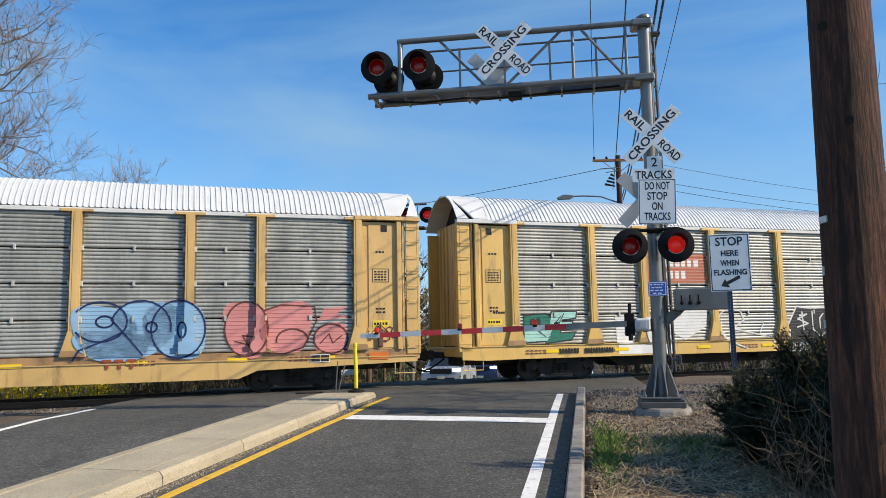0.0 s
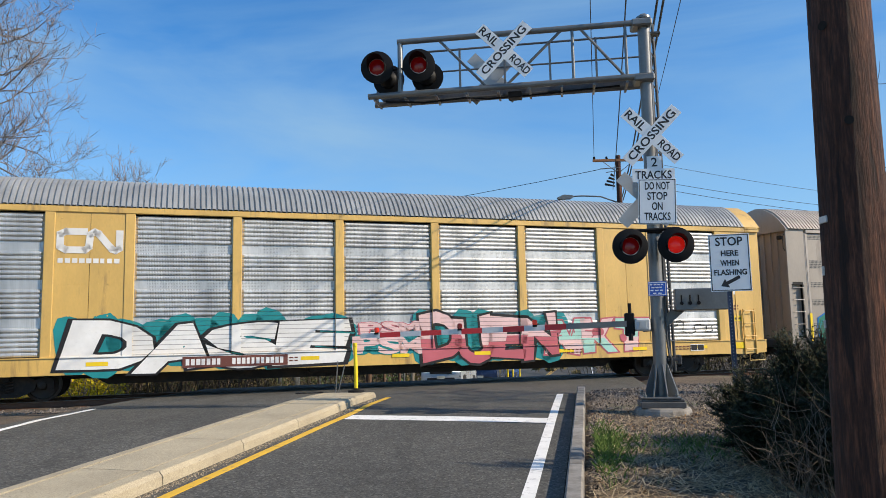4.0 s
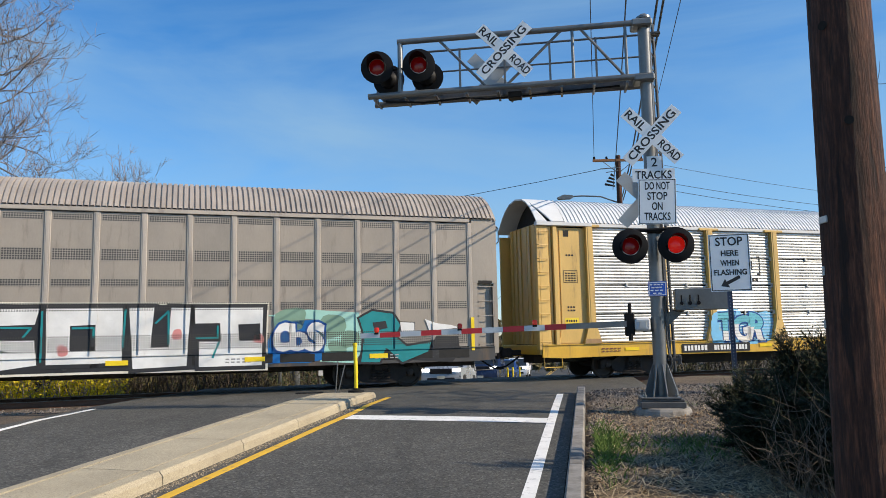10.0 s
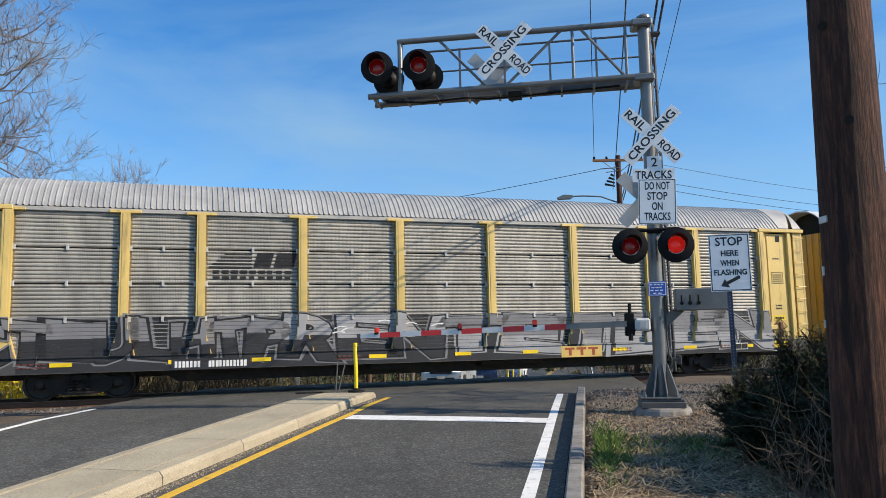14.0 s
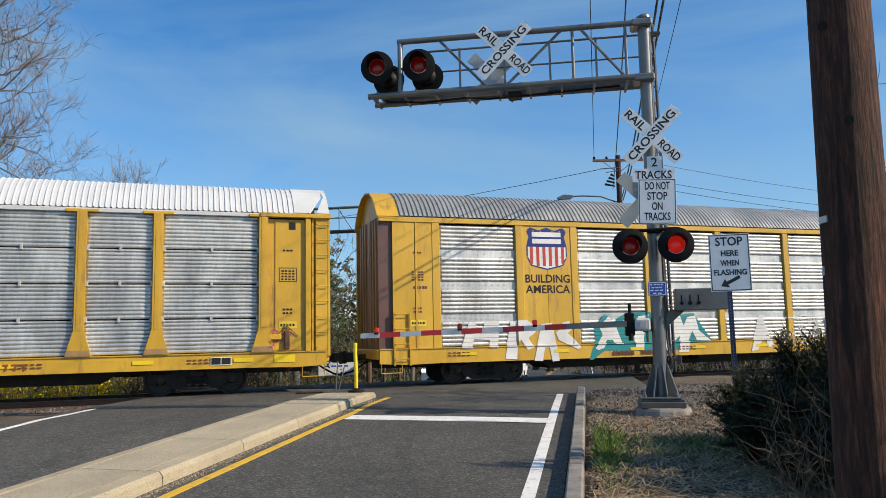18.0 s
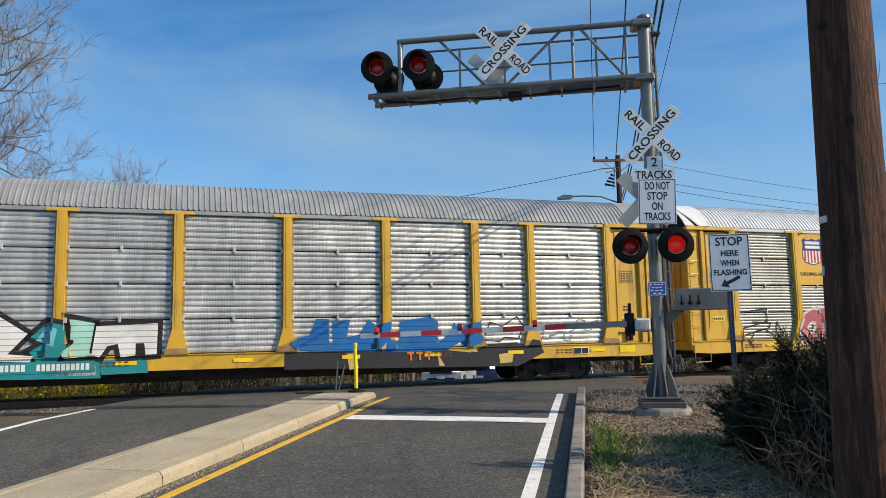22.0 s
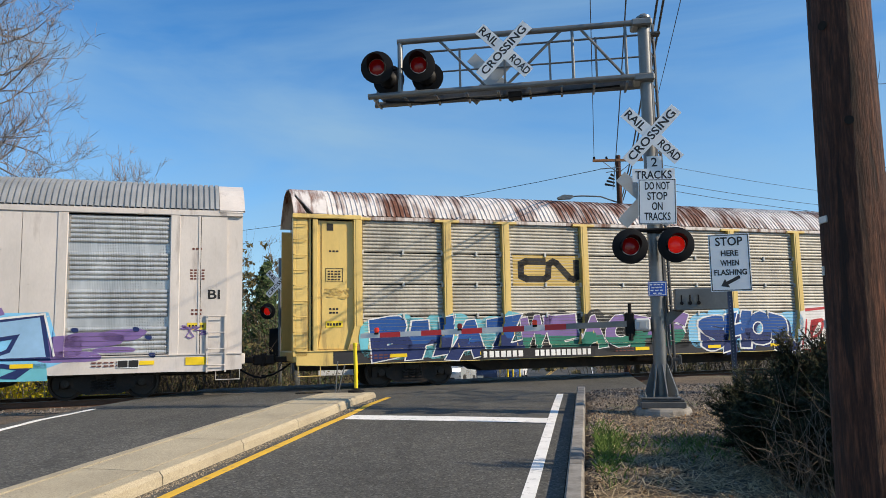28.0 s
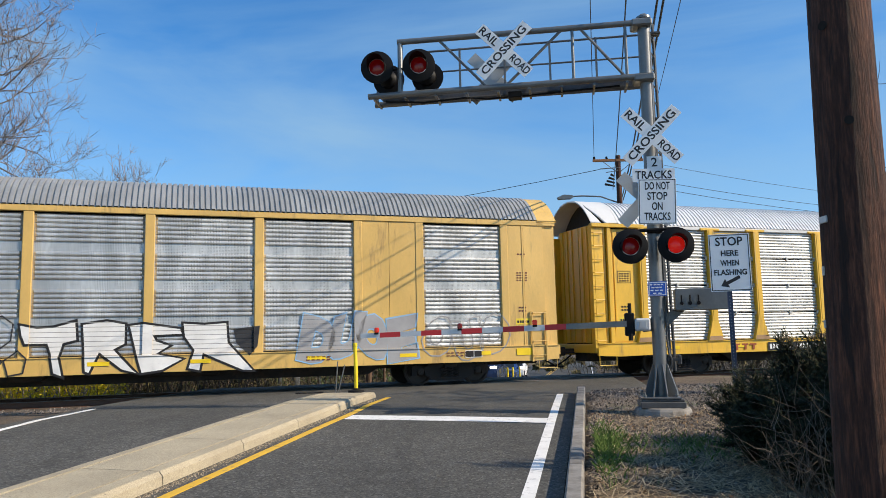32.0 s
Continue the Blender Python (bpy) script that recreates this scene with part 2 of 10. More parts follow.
SIGN_WHITE = surface("white_sign_sheeting", (0.8, 0.82, 0.84), 0.45, 0, 0.05, 2.0, 30.0, 0.02)
BARE_METAL = surface("bare_sign_metal", (0.52, 0.52, 0.51), 0.45, 0.3, 0.12, 2.0, 30.0, 0.03)
SIGN_BLACK = surface("black_sign_paint", (0.015, 0.015, 0.016), 0.5, 0, 0.1, 3.0, 30.0, 0.0)
SIGN_BLUE = surface("blue_sign_sheeting", (0.02, 0.11, 0.52), 0.4, 0, 0.08, 3.0, 30.0, 0.0)
LIGHT_BLACK = surface("matt_black_metal", (0.006, 0.006, 0.007), 0.6, 0.0, 0.2, 4.0, 40.0, 0.05, spec=0.2)
LENS_ON = glow("lit_red_lens", (1.0, 0.02, 0.010), 0.26, (0.3, 0.008, 0.008))
LENS_DIM = glow("dim_red_lens", (0.8, 0.008, 0.012), 0.035, (0.10, 0.004, 0.005))
ARM_RED = surface("red_reflective_band", (0.62, 0.03, 0.035), 0.4, 0, 0.08, 3.0, 30.0, 0.0)
ARM_WHITE = surface("white_reflective_band", (0.6, 0.62, 0.63), 0.4, 0, 0.08, 3.0, 30.0, 0.0)
BOLLARD_YELLOW = surface("yellow_plastic", (0.85, 0.62, 0.02), 0.45, 0, 0.08, 5.0, 30.0, 0.02)
POLE_WOOD = wood_pole("weathered_pole_wood")
SOIL = soil("dry_soil", (0.06, 0.044, 0.031), (0.19, 0.138, 0.09), (0.05, 0.075, 0.02), 0.03)
BALLAST_BED = surface("crushed_stone_bed", (0.13, 0.112, 0.098), 0.95, 0, 0.5, 6.0, 45.0, 1.0, 0.05)
STONE = stones("crushed_stone", (0.03, 0.025, 0.02), (0.27, 0.23, 0.195))
STRAW = leafy("dry_straw", (0.2, 0.135, 0.075), (0.62, 0.48, 0.29), 0.8)
GRASS = leafy("green_grass", (0.045, 0.09, 0.015), (0.13, 0.2, 0.04), 0.6)
EVERGREEN = leafy("juniper_needles", (0.008, 0.015, 0.006), (0.045, 0.05, 0.018), 0.7)
BACK_GREEN = leafy("evergreen_leaves", (0.02, 0.045, 0.015), (0.075, 0.11, 0.035), 0.6)
OLIVE = leafy("budding_leaves", (0.045, 0.042, 0.016), (0.13, 0.105, 0.04), 0.7)
FORSYTHIA = leafy("yellow_blossom", (0.5, 0.38, 0.01), (0.75, 0.6, 0.02), 0.6)
TWIG = leafy("grey_twigs", (0.09, 0.072, 0.062), (0.30, 0.25, 0.22), 0.85)
BRUSH = leafy("dark_brush_stems", (0.035, 0.026, 0.018), (0.13, 0.1, 0.075), 0.9)
BARK = surface("grey_bark", (0.2, 0.165, 0.13), 0.9, 0, 0.35, 4.0, 30.0, 0.6, 0.02, stretch=(1, 1, 0.3))
DEAD_LEAF = leafy("dead_leaves", (0.12, 0.06, 0.03), (0.32, 0.2, 0.1), 0.8)
LAWN = soil("lawn", (0.05, 0.09, 0.02), (0.1, 0.17, 0.035), (0.08, 0.13, 0.03), 0.2)
WIRE = surface("black_cable", (0.02, 0.02, 0.022), 0.6, 0, 0.1, 3.0, 30.0, 0.0)


# ---- mesh tools ----
class Shape:
    """Collects vertices and faces of one mesh."""

    def __init__(self):
        self.v, self.f, self.m = [], [], []

    def add(self, verts, faces, mi=0):
        k = len(self.v)
        self.v.extend(tuple(p) for p in verts)
        self.f.extend(tuple(i + k for i in q) for q in faces)
        self.m.extend([mi] * len(faces))
        return self

    def box(self, x0, x1, y0, y1, z0, z1, c=0.0, mi=0):
        if c <= 0:
            v = [(x, y, z) for z in (z0, z1) for y in (y0, y1) for x in (x0, x1)]
            f = [(0, 2, 3, 1), (4, 5, 7, 6), (0, 1, 5, 4), (2, 6, 7, 3), (0, 4, 6, 2), (1, 3, 7, 5)]
            return self.add(v, f, mi)
        # chamfered along the x, y and z edges
        v, ix = [], {}
        xs, ys, zs = (x0, x1), (y0, y1), (z0, z1)
        for i in (0, 1):
            for j in (0, 1):
                for k in (0, 1):
                    sx, sy, sz = (c, -c)[i], (c, -c)[j], (c, -c)[k]
                    for a, p in enumerate(((xs[i], ys[j] + sy, zs[k] + sz), (xs[i] + sx, ys[j], zs[k] + sz), (xs[i] + sx, ys[j] + sy, zs[k]))):
                        ix[i, j, k, a] = len(v)
                        v.append(p)
        f = []
        for i in (0, 1):
            q = [ix[i, 0, 0, 0], ix[i, 0, 1, 0], ix[i, 1, 1, 0], ix[i, 1, 0, 0]]
            f.append(tuple(q if i == 0 else q[::-1]))
            q = [ix[0, i, 0, 1], ix[1, i, 0, 1], ix[1, i, 1, 1], ix[0, i, 1, 1]]
            f.append(tuple(q if i == 0 else q[::-1]))
            q = [ix[0, 0, i, 2], ix[0, 1, i, 2], ix[1, 1, i, 2], ix[1, 0, i, 2]]
            f.append(tuple(q if i == 0 else q[::-1]))
        for i in (0, 1):
            for j in (0, 1):
                f.append((ix[i, j, 0, 0], ix[i, j, 1, 0], ix[i, j, 1, 1], ix[i, j, 0, 1]))
                f.append((ix[i, 0, j, 0], ix[i, 1, j, 0], ix[i, 1, j, 2], ix[i, 0, j, 2]))
                f.append((ix[0, i, j, 1], ix[1, i, j, 1], ix[1, i, j, 2], ix[0, i, j, 2]))
                for k in (0, 1):
                    f.append((ix[i, j, k, 0], ix[i, j, k, 1], ix[i, j, k, 2]))
        return self.add(v, f, mi)

    def dots(self, places, y, r):
        """Small rivet heads on a plate that faces -y."""
        for x, z in places:
            self.box(x - r, x + r, y - 0.008, y, z - r, z + r)
        return self

    def rod(self, p0, p1, r0, r1=None, seg=10, caps=True, mi=0):
        r1 = r0 if r1 is None else r1
        a, b = Vector(p0), Vector(p1)
        w = (b - a)
        if w.length < 1e-6:
            return self
        w.normalize()
        u = w.orthogonal().normalized()
        t = w.cross(u)
        v, f = [], []
        for c, r in ((a, r0), (b, r1)):
            for i in range(seg):
                an = 2 * math.pi * i / seg
                v.append(c + (u * math.cos(an) + t * math.sin(an)) * r)
        for i in range(seg):
            j = (i + 1) % seg
            f.append((i, j, seg + j, seg + i))
        if caps:
            f.append(tuple(range(seg))[::-1])
            f.append(tuple(range(seg, 2 * seg)))
        return self.add(v, f, mi)

    def path(self, pts, radii, seg=8, mi=0):
        """A tube along points."""
        pts = [Vector(p) for p in pts]
        if isinstance(radii, (int, float)):
            radii = [radii] * len(pts)
        v, f = [], []
        u = None
        for k, p in enumerate(pts):
            w = (pts[min(k + 1, len(pts) - 1)] - pts[max(k - 1, 0)]).normalized()
            u = w.orthogonal().normalized() if u is None else (u - w * u.dot(w)).normalized()
            t = w.cross(u)
            for i in range(seg):
                an = 2 * math.pi * i / seg
                v.append(p + (u * math.cos(an) + t * math.sin(an)) * radii[k])
        for k in range(len(pts) - 1):
            for i in range(seg):
                j = (i + 1) % seg
                f.append((k * seg + i, k * seg + j, (k + 1) * seg + j, (k + 1) * seg + i))
        f.append(tuple(range(seg))[::-1])
        f.append(tuple(range((len(pts) - 1) * seg, len(pts) * seg)))
        return self.add(v, f, mi)

    def slab(self, pts, y0, y1, mi=0):
        """A flat outline in x, z given depth from y0 to y1."""
        n = len(pts)
        v = [(x, y0, z) for x, z in pts] + [(x, y1, z) for x, z in pts]
        f = [tuple(range(n)), tuple(range(n, 2 * n))[::-1]]
        f += [(i, n + i, n + (i + 1) % n, (i + 1) % n) for i in range(n)]
        return self.add(v, f, mi)

    def lathe(self, prof, seg=20, axis="z", centre=(0, 0, 0), mi=0):
        """Turns a profile of (radius, along) round an axis."""
        v, f = [], []
        for r, h in prof:
            for i in range(seg):
                an = 2 * math.pi * i / seg
                c, s = r * math.cos(an), r * math.sin(an)
                p = {"z": (c, s, h), "y": (c, h, s), "x": (h, c, s)}[axis]
                v.append((p[0] + centre[0], p[1] + centre[1], p[2] + centre[2]))
        for k in range(len(prof) - 1):
            for i in range(seg):
                j = (i + 1) % seg
                f.append((k * seg + i, k * seg + j, (k + 1) * seg + j, (k + 1) * seg + i))
        f.append(tuple(range(seg))[::-1])
        f.append(tuple(range((len(prof) - 1) * seg, len(prof) * seg)))
        return self.add(v, f, mi)

    def mesh(self, name, mats, smooth=False):
        me = bpy.data.meshes.new(name)
        me.from_pydata(self.v, [], self.f)
        for m in (mats if isinstance(mats, (list, tuple)) else [mats]):
            me.materials.append(m)
        if any(self.m):
            me.polygons.foreach_set("material_index", self.m)
        bm = bmesh.new()
        bm.from_mesh(me)
        bmesh.ops.recalc_face_normals(bm, faces=bm.faces)
        bm.to_mesh(me)
        bm.free()
        if smooth:
            me.polygons.foreach_set("use_smooth", [True] * len(me.polygons))
            me.set_sharp_from_angle(angle=radians(35))
        me.update()
        return me


def part(name, shp, material, parent, label="", smooth=False, at=None):
    """Links a shape, or a ready mesh, as one object under a thing or a part."""
    me = shp if isinstance(shp, bpy.types.Mesh) else shp.mesh(name, material, smooth)
    ob = new(name, me)
    ob.parent = parent
    if at is not None:
        ob.matrix_basis = at
    if label:
        ob["label"] = label
    return ob


def thing(name, m, label, category, group="", kind=""):
    ob = new(name)
    ob.empty_display_size = 0.2
    ob.matrix_basis = m
    return tagged(ob, label, category, group, kind)


def solid(name, shp, material, label, category, kind="", smooth=False, at=None, group=""):
    ob = new(name, shp if isinstance(shp, bpy.types.Mesh) else shp.mesh(name, material, smooth))
    if at is not None:
        ob.matrix_basis = at
    return tagged(ob, label, category, group, kind)


def letters(text, size, material, parent, at, name="lettering", bold=0.0, spacing=1.0, width=None):
    """Built-in font as a thin mesh, upright in the x-z plane and centred."""
    cu = bpy.data.curves.new(name, "FONT")
    cu.body, cu.size, cu.align_x, cu.align_y = text, size, "CENTER", "CENTER"
    cu.extrude, cu.offset, cu.space_character = 0.001, bold, spacing
    cu.resolution_u = 3
    tmp = bpy.data.objects.new(name, cu)
    me = bpy.data.meshes.new_from_object(tmp)
    bpy.data.objects.remove(tmp)
    xs = [v.co.x for v in me.vertices]
    k = 1.0
    if width:
        k = width / (max(xs) - min(xs))
    me.transform(Matrix.Rotation(radians(90), 4, "X") @ Matrix.Diagonal((k, 1, 1, 1)))
    me.materials.clear()
    me.materials.append(material)
    return part(name, me, material, parent, at=at)


def bars(shp, x0, x1, z, h, y, n, seed, mi=0):
    """A row of short bars that stands for small print."""
    rnd = random.Random(seed)
    x = x0
    step = (x1 - x0) / n
    for i in range(n):
        w = step * rnd.uniform(0.6, 0.8)
        shp.box(x, x + w, y - 0.003, y, z, z + h, 0, mi)
        x += step


# ---- the lie of the land ----
TRAIN_AZ = radians(71.0735)
D2 = Vector((math.sin(TRAIN_AZ), math.cos(TRAIN_AZ)))
N2 = Vector((-math.cos(TRAIN_AZ), math.sin(TRAIN_AZ)))
ROAD_AZ = radians(10.6)
R2 = Vector((math.sin(ROAD_AZ), math.cos(ROAD_AZ)))
B2 = Vector((math.cos(ROAD_AZ), -math.sin(ROAD_AZ)))
TRACK_N = 22.2


def track_xy(s, n):
    p = D2 * s + N2 * n
    return p.x, p.y


def road_xy(a, b):
    p = R2 * a + B2 * b
    return p.x, p.y


PROFILE = [(-400, -0.6), (-30, -0.6), (0, -0.42), (7, -0.17), (12.5, 0.04), (15, 0.11), (18, 0.07), (20.6, 0.0), (24, 0.0), (27, -0.3), (31, -0.9), (36, -1.25),
           (66, -2.55), (120, -3.5), (5000, -3.5)]


def rise(x, y):
    """Height of the road's surface: up to the crossing, level over it, then falling away."""
    n = N2.x * x + N2.y * y
    for (n0, z0), (n1, z1) in zip(PROFILE, PROFILE[1:]):
        if n <= n1:
            return z0 + (z1 - z0) * max(0.0, (n - n0) / (n1 - n0))
    return -3.5


# ---- ground, road and track ----
def left_edge(a):
    if a < 22:
        turn = 1.5 * math.log(1 + math.exp(min(20.0, (a - 10.4) / 1.5)))
        return -9.2 - 0.29 * min(turn, 7.0)
    return min(-8.6, -11.23 + (a - 22.0) * 0.25)


def right_edge(a):
    return -0.30 if a < 17.2 else min(1.4, -0.30 + (a - 17.2) * 1.5) if a < 30 else 0.9


def ground_height(x, y):
    a, b = R2.x * x + R2.y * y, B2.x * x + B2.y * y
    n = N2.x * x + N2.y * y
    z = rise(x, y)
    on_track = abs(n - TRACK_N) < 3.0
    if a < 150 and left_edge(a) - 0.15 < b < right_edge(a) + 0.15:
        return z - 0.16
    if on_track:
        return z - 0.27
    if b > right_edge(a):
        far = min(1.0, (b - right_edge(a)) / 0.6)
        bank = 0.05 * far + 0.05 * noise.noise((x * 0.5, y * 0.5, 2.0)) * far
        return z + bank if n < 19 else z - 0.2
    return z - 0.1 + 0.05 * noise.noise((x * 0.4, y * 0.4, 5.0))


def spread(limit):
    out = [0.0]
    step = 0.3
    while out[-1] < limit:
        out.append(out[-1] + step)
        if out[-1] > 24:
            step *= 1.18
    return out


def make_ground():
    pos = spread(2200.0)
    xs = [-v for v in pos[:0:-1]] + pos
    ys = [-v for v in pos[:0:-1] if v < 60] + pos
    s = Shape()
    for y in ys:
        for x in xs:
            s.v.append((x, y, ground_height(x, y)))
    w = len(xs)
    for j in range(len(ys) - 1):
        for i in range(w - 1):
            k = j * w + i
            s.f.append((k, k + 1, k + w + 1, k + w))
            s.m.append(0)
    me = bpy.data.meshes.new("ground")
    me.from_pydata(s.v, [], s.f)
    me.materials.append(SOIL)
    solid("ground", me, SOIL, "dry brown soil with litter and patches of new grass", "ground", "structure")


def road_sheet(name, a_list, b_lo, b_hi, lift, material, label, category, cols=6, thick=0.12):
    """A strip that follows the road's rise, with real thickness."""
    s = Shape()
    rows = []
    for a in a_list:
        lo, hi = b_lo(a), b_hi(a)
        row = []
        for i in range(cols + 1):
            x, y = road_xy(a, lo + (hi - lo) * i / cols)
            row.append((x, y, rise(x, y) + lift))
        rows.append(row)
    n = cols + 1
    top = [p for r in rows for p in r]
    low = [(x, y, z - thick) for x, y, z in top]
    f = []
    m = len(rows)
    for j in range(m - 1):
        for i in range(cols):
            k = j * n + i
            f.append((k, k + 1, k + n + 1, k + n))
    o = len(top)
    rim = [i for i in range(n)] + [j * n + cols for j in range(1, m)] + [(m - 1) * n + i for i in range(cols - 1, -1, -1)] + [j * n for j in range(m - 2, 0, -1)]
    for q, p in zip(rim, rim[1:] + rim[:1]):
        f.append((q, o + q, o + p, p))
    s.add(top + low, f)
    return solid(name, s, material, label, category, "structure")


def steps(a0, a1, d):
    n = max(1, int(math.ceil((a1 - a0) / d)))
    return [a0 + (a1 - a0) * i / n for i in range(n + 1)]


def make_road():
    road_sheet("road", steps(-20, 26, 0.4) + steps(26.8, 60, 0.8) + steps(62, 148, 2.0), left_edge, right_edge, 0.0, ASPHALT,
               "worn dark grey asphalt road rising to the crossing", "road", 24)
    line = lambda nm, a0, a1, b0, b1, mt, lb: road_sheet(nm, steps(a0, a1, 0.4), lambda a: b0, lambda a: b1, 0.006, mt, lb, "road marking", 1, 0.008)
    line("edge_line", -20, 17.05, -0.71, -0.57, WHITE_LINE, "white painted edge line on the asphalt")
    line("edge_line", 30, 140, 0.30, 0.42, WHITE_LINE, "white painted edge line on the far road")
    line("centre_line", 30, 140, -3.92, -3.82, YELLOW_LINE, "double yellow centre line on the far road")
    line("centre_line", 30, 140, -4.18, -4.08, YELLOW_LINE, "double yellow centre line on the far road")
    road_sheet("median_line", steps(-20, 16.6, 0.4), lambda a: -4.28 - (0.0 if a < 13 else 0.035 * (a - 13) ** 1.35), lambda a: -4.16 - (0.0 if a < 13 else 0.035 * (a - 13) ** 1.35),
               0.006, YELLOW_LINE, "yellow painted line beside the concrete island", "road marking", 1, 0.008)
    line("median_line", -20, 15.5, -5.86, -5.76, YELLOW_LINE, "yellow painted line beside the concrete island")
    road_sheet("lane_edge_line", steps(-20, 14.2, 0.4), lambda a: left_edge(a) + 0.25, lambda a: left_edge(a) + 0.36, 0.006, WHITE_LINE, "white painted edge line on the asphalt", "road marking", 1, 0.008)
    # stop line, slightly askew
    s = Shape()
    a0, b0 = Vector((-1.70, 13.36)), Vector((1.66, 12.74))
    wdir = Vector((b0.y - a0.y, a0.x - b0.x)).normalized() * -0.27
    top, n = [], 10
    for i in range(n + 1):
        q = a0.lerp(b0, i / n)
        for e in (q - wdir, q + wdir):
            top.append((e.x, e.y, rise(e.x, e.y) + 0.006))
    f = [(2 * i, 2 * i + 1, 2 * i + 3, 2 * i + 2) for i in range(n)]
    s.add(top, f)
    solid("stop_line", s, WHITE_LINE, "white painted stop line across the lane", "road marking", "structure")


def make_kerbs():
    # right-hand kerb, stone by stone
    kerb = thing("kerb", Matrix.Identity(4), "grey weathered concrete kerb along the verge", "kerb", kind="structure")
    a = -6.0
    while a < 17.0:
        e = min(a + 1.83, 17.25)
        s = Shape()
        v = []
        for aa in (a + 0.006, e - 0.006):
            for b, up in ((-0.29, -0.15), (-0.27, 0.13), (-0.25, 0.15), (-0.12, 0.155), (-0.10, 0.13), (-0.09, -0.15)):
                x, y = road_xy(aa, b)
                v.append((x, y, rise(x, y) + up))
        f = [(i, (i + 1) % 6, 6 + (i + 1) % 6, 6 + i) for i in range(6)] + [(0, 1, 2, 3, 4, 5), (11, 10, 9, 8, 7, 6)]
        s.add(v, f)
        part("kerb_stone", s, CONCRETE_GREY, kerb)
        a = e
    # concrete island between the lanes
    isl = thing("traffic_island", Matrix.Identity(4), "raised tan concrete traffic island with jointed kerb stones", "traffic island", kind="structure")
    bend = lambda a: -(0.0 if a < 13 else 0.03 * (a - 13) ** 1.5)
    a, k = -8.0, 0
    while a < 16.6:
        e = min(a + 1.95, 16.7)
        for nm, prof in (("kerb_stone", [(-4.50, -0.15), (-4.52, 0.10), (-4.56, 0.15), (-4.72, 0.155), (-4.72, -0.15)]),
                         ("slab", [(-4.76, -0.15), (-4.76, 0.150), (-5.47, 0.152), (-5.47, -0.15)]),
                         ("kerb_stone", [(-5.508, -0.15), (-5.508, 0.155), (-5.64, 0.15), (-5.68, 0.11), (-5.70, -0.15)])):
            s = Shape()
            v = []
            m = len(prof)
            st = steps(a + 0.008, e - 0.008, 0.5)
            for aa in st:
                for b, up in prof:
                    if up > 0 and aa > 16.0:
                        up -= (aa - 16.0) * 0.05
                    x, y = road_xy(aa, b + bend(aa))
                    v.append((x, y, rise(x, y) + up))
            f = []
            for j in range(len(st) - 1):
                f += [(j * m + i, j * m + (i + 1) % m, (j + 1) * m + (i + 1) % m, (j + 1) * m + i) for i in range(m)]
            f += [tuple(range(m)), tuple(range((len(st) - 1) * m, len(st) * m))[::-1]]
            s.add(v, f)
            part(nm, s, CONCRETE, isl)
        a = e


def make_track():
    rot = pose(0, 0, 0, 0, 0, 90 - 71.0735)
    bed = Shape()
    prof = [(19.3, -0.34), (20.2, -0.165), (24.2, -0.165), (25.2, -0.36)]
    v = []
    for sx in (-70.0, 110.0):
        for n, z in prof:
            v.append((sx, n, z))
    bed.add(v, [(i, i + 1, 5 + i, 4 + i) for i in range(3)])
    solid("ballast", bed, BALLAST_BED, "grey crushed stone ballast under the track", "ballast", "structure", at=rot)
    trk = thing("railway_track", rot, "railway track with rusty rails on wooden ties", "railway track", kind="structure")
    for n in (TRACK_N - 0.755, TRACK_N + 0.755):
        web = Shape()
        web.slab([(-0.07, -0.165), (0.07, -0.165), (0.07, -0.15), (0.012, -0.135), (0.012, -0.03), (0.037, -0.02), (0.037, -0.003), (-0.037, -0.003), (-0.037, -0.02), (-0.012, -0.03), (-0.012, -0.135), (-0.07, -0.15)], -70, 110)
        web.v = [(y, n + x, z) for x, y, z in web.v]
        r = part("rail", web, RUSTY_RAIL, trk, "rust-brown steel rail")
        part("rail_head", Shape().box(-70, 110, n - 0.036, n + 0.036, -0.003, 0.006, 0.0), RAIL_HEAD, r, "bright worn rail head")
    tie = Shape().box(-0.115, 0.115, TRACK_N - 1.3, TRACK_N + 1.3, -0.3, -0.15, 0.012).mesh("tie", surface("creosoted_wood", (0.09, 0.065, 0.045), 0.9, 0, 0.4, 3.0, 30.0, 0.5, stretch=(1, 0.2, 1)))
    x = -16.0
    while x < 40.0:
        if not (-1.5 < x < 13.5):
            part("tie", tie, None, trk, at=pose(x, 0, 0, 0, 0, random.uniform(-1, 1)))
        x += 0.56


# ---- the freight train ----
POSTS = [-11.30, -8.65, -6.80, -4.15, -1.40, 1.40, 4.15, 6.85, 8.65, 11.30]
SPEED = lambda t: 10.568 * t + 0.01344 * t * t
PITCH = 27.4385
CAR_SHIFT = [0.1, 0.02, -0.1, -0.22, -0.26, -0.14, -0.02, 0.03, 0.08, 0.12, 0.05, -0.1, -0.12, -0.2, -0.28]
CACHE = {}


def cached(key, make, mats, smooth=False):
    k = (key, tuple(m.name for m in (mats if isinstance(mats, (list, tuple)) else [mats])))
    if k not in CACHE:
        CACHE[k] = make().mesh(key[0], mats, smooth)
    return CACHE[k]


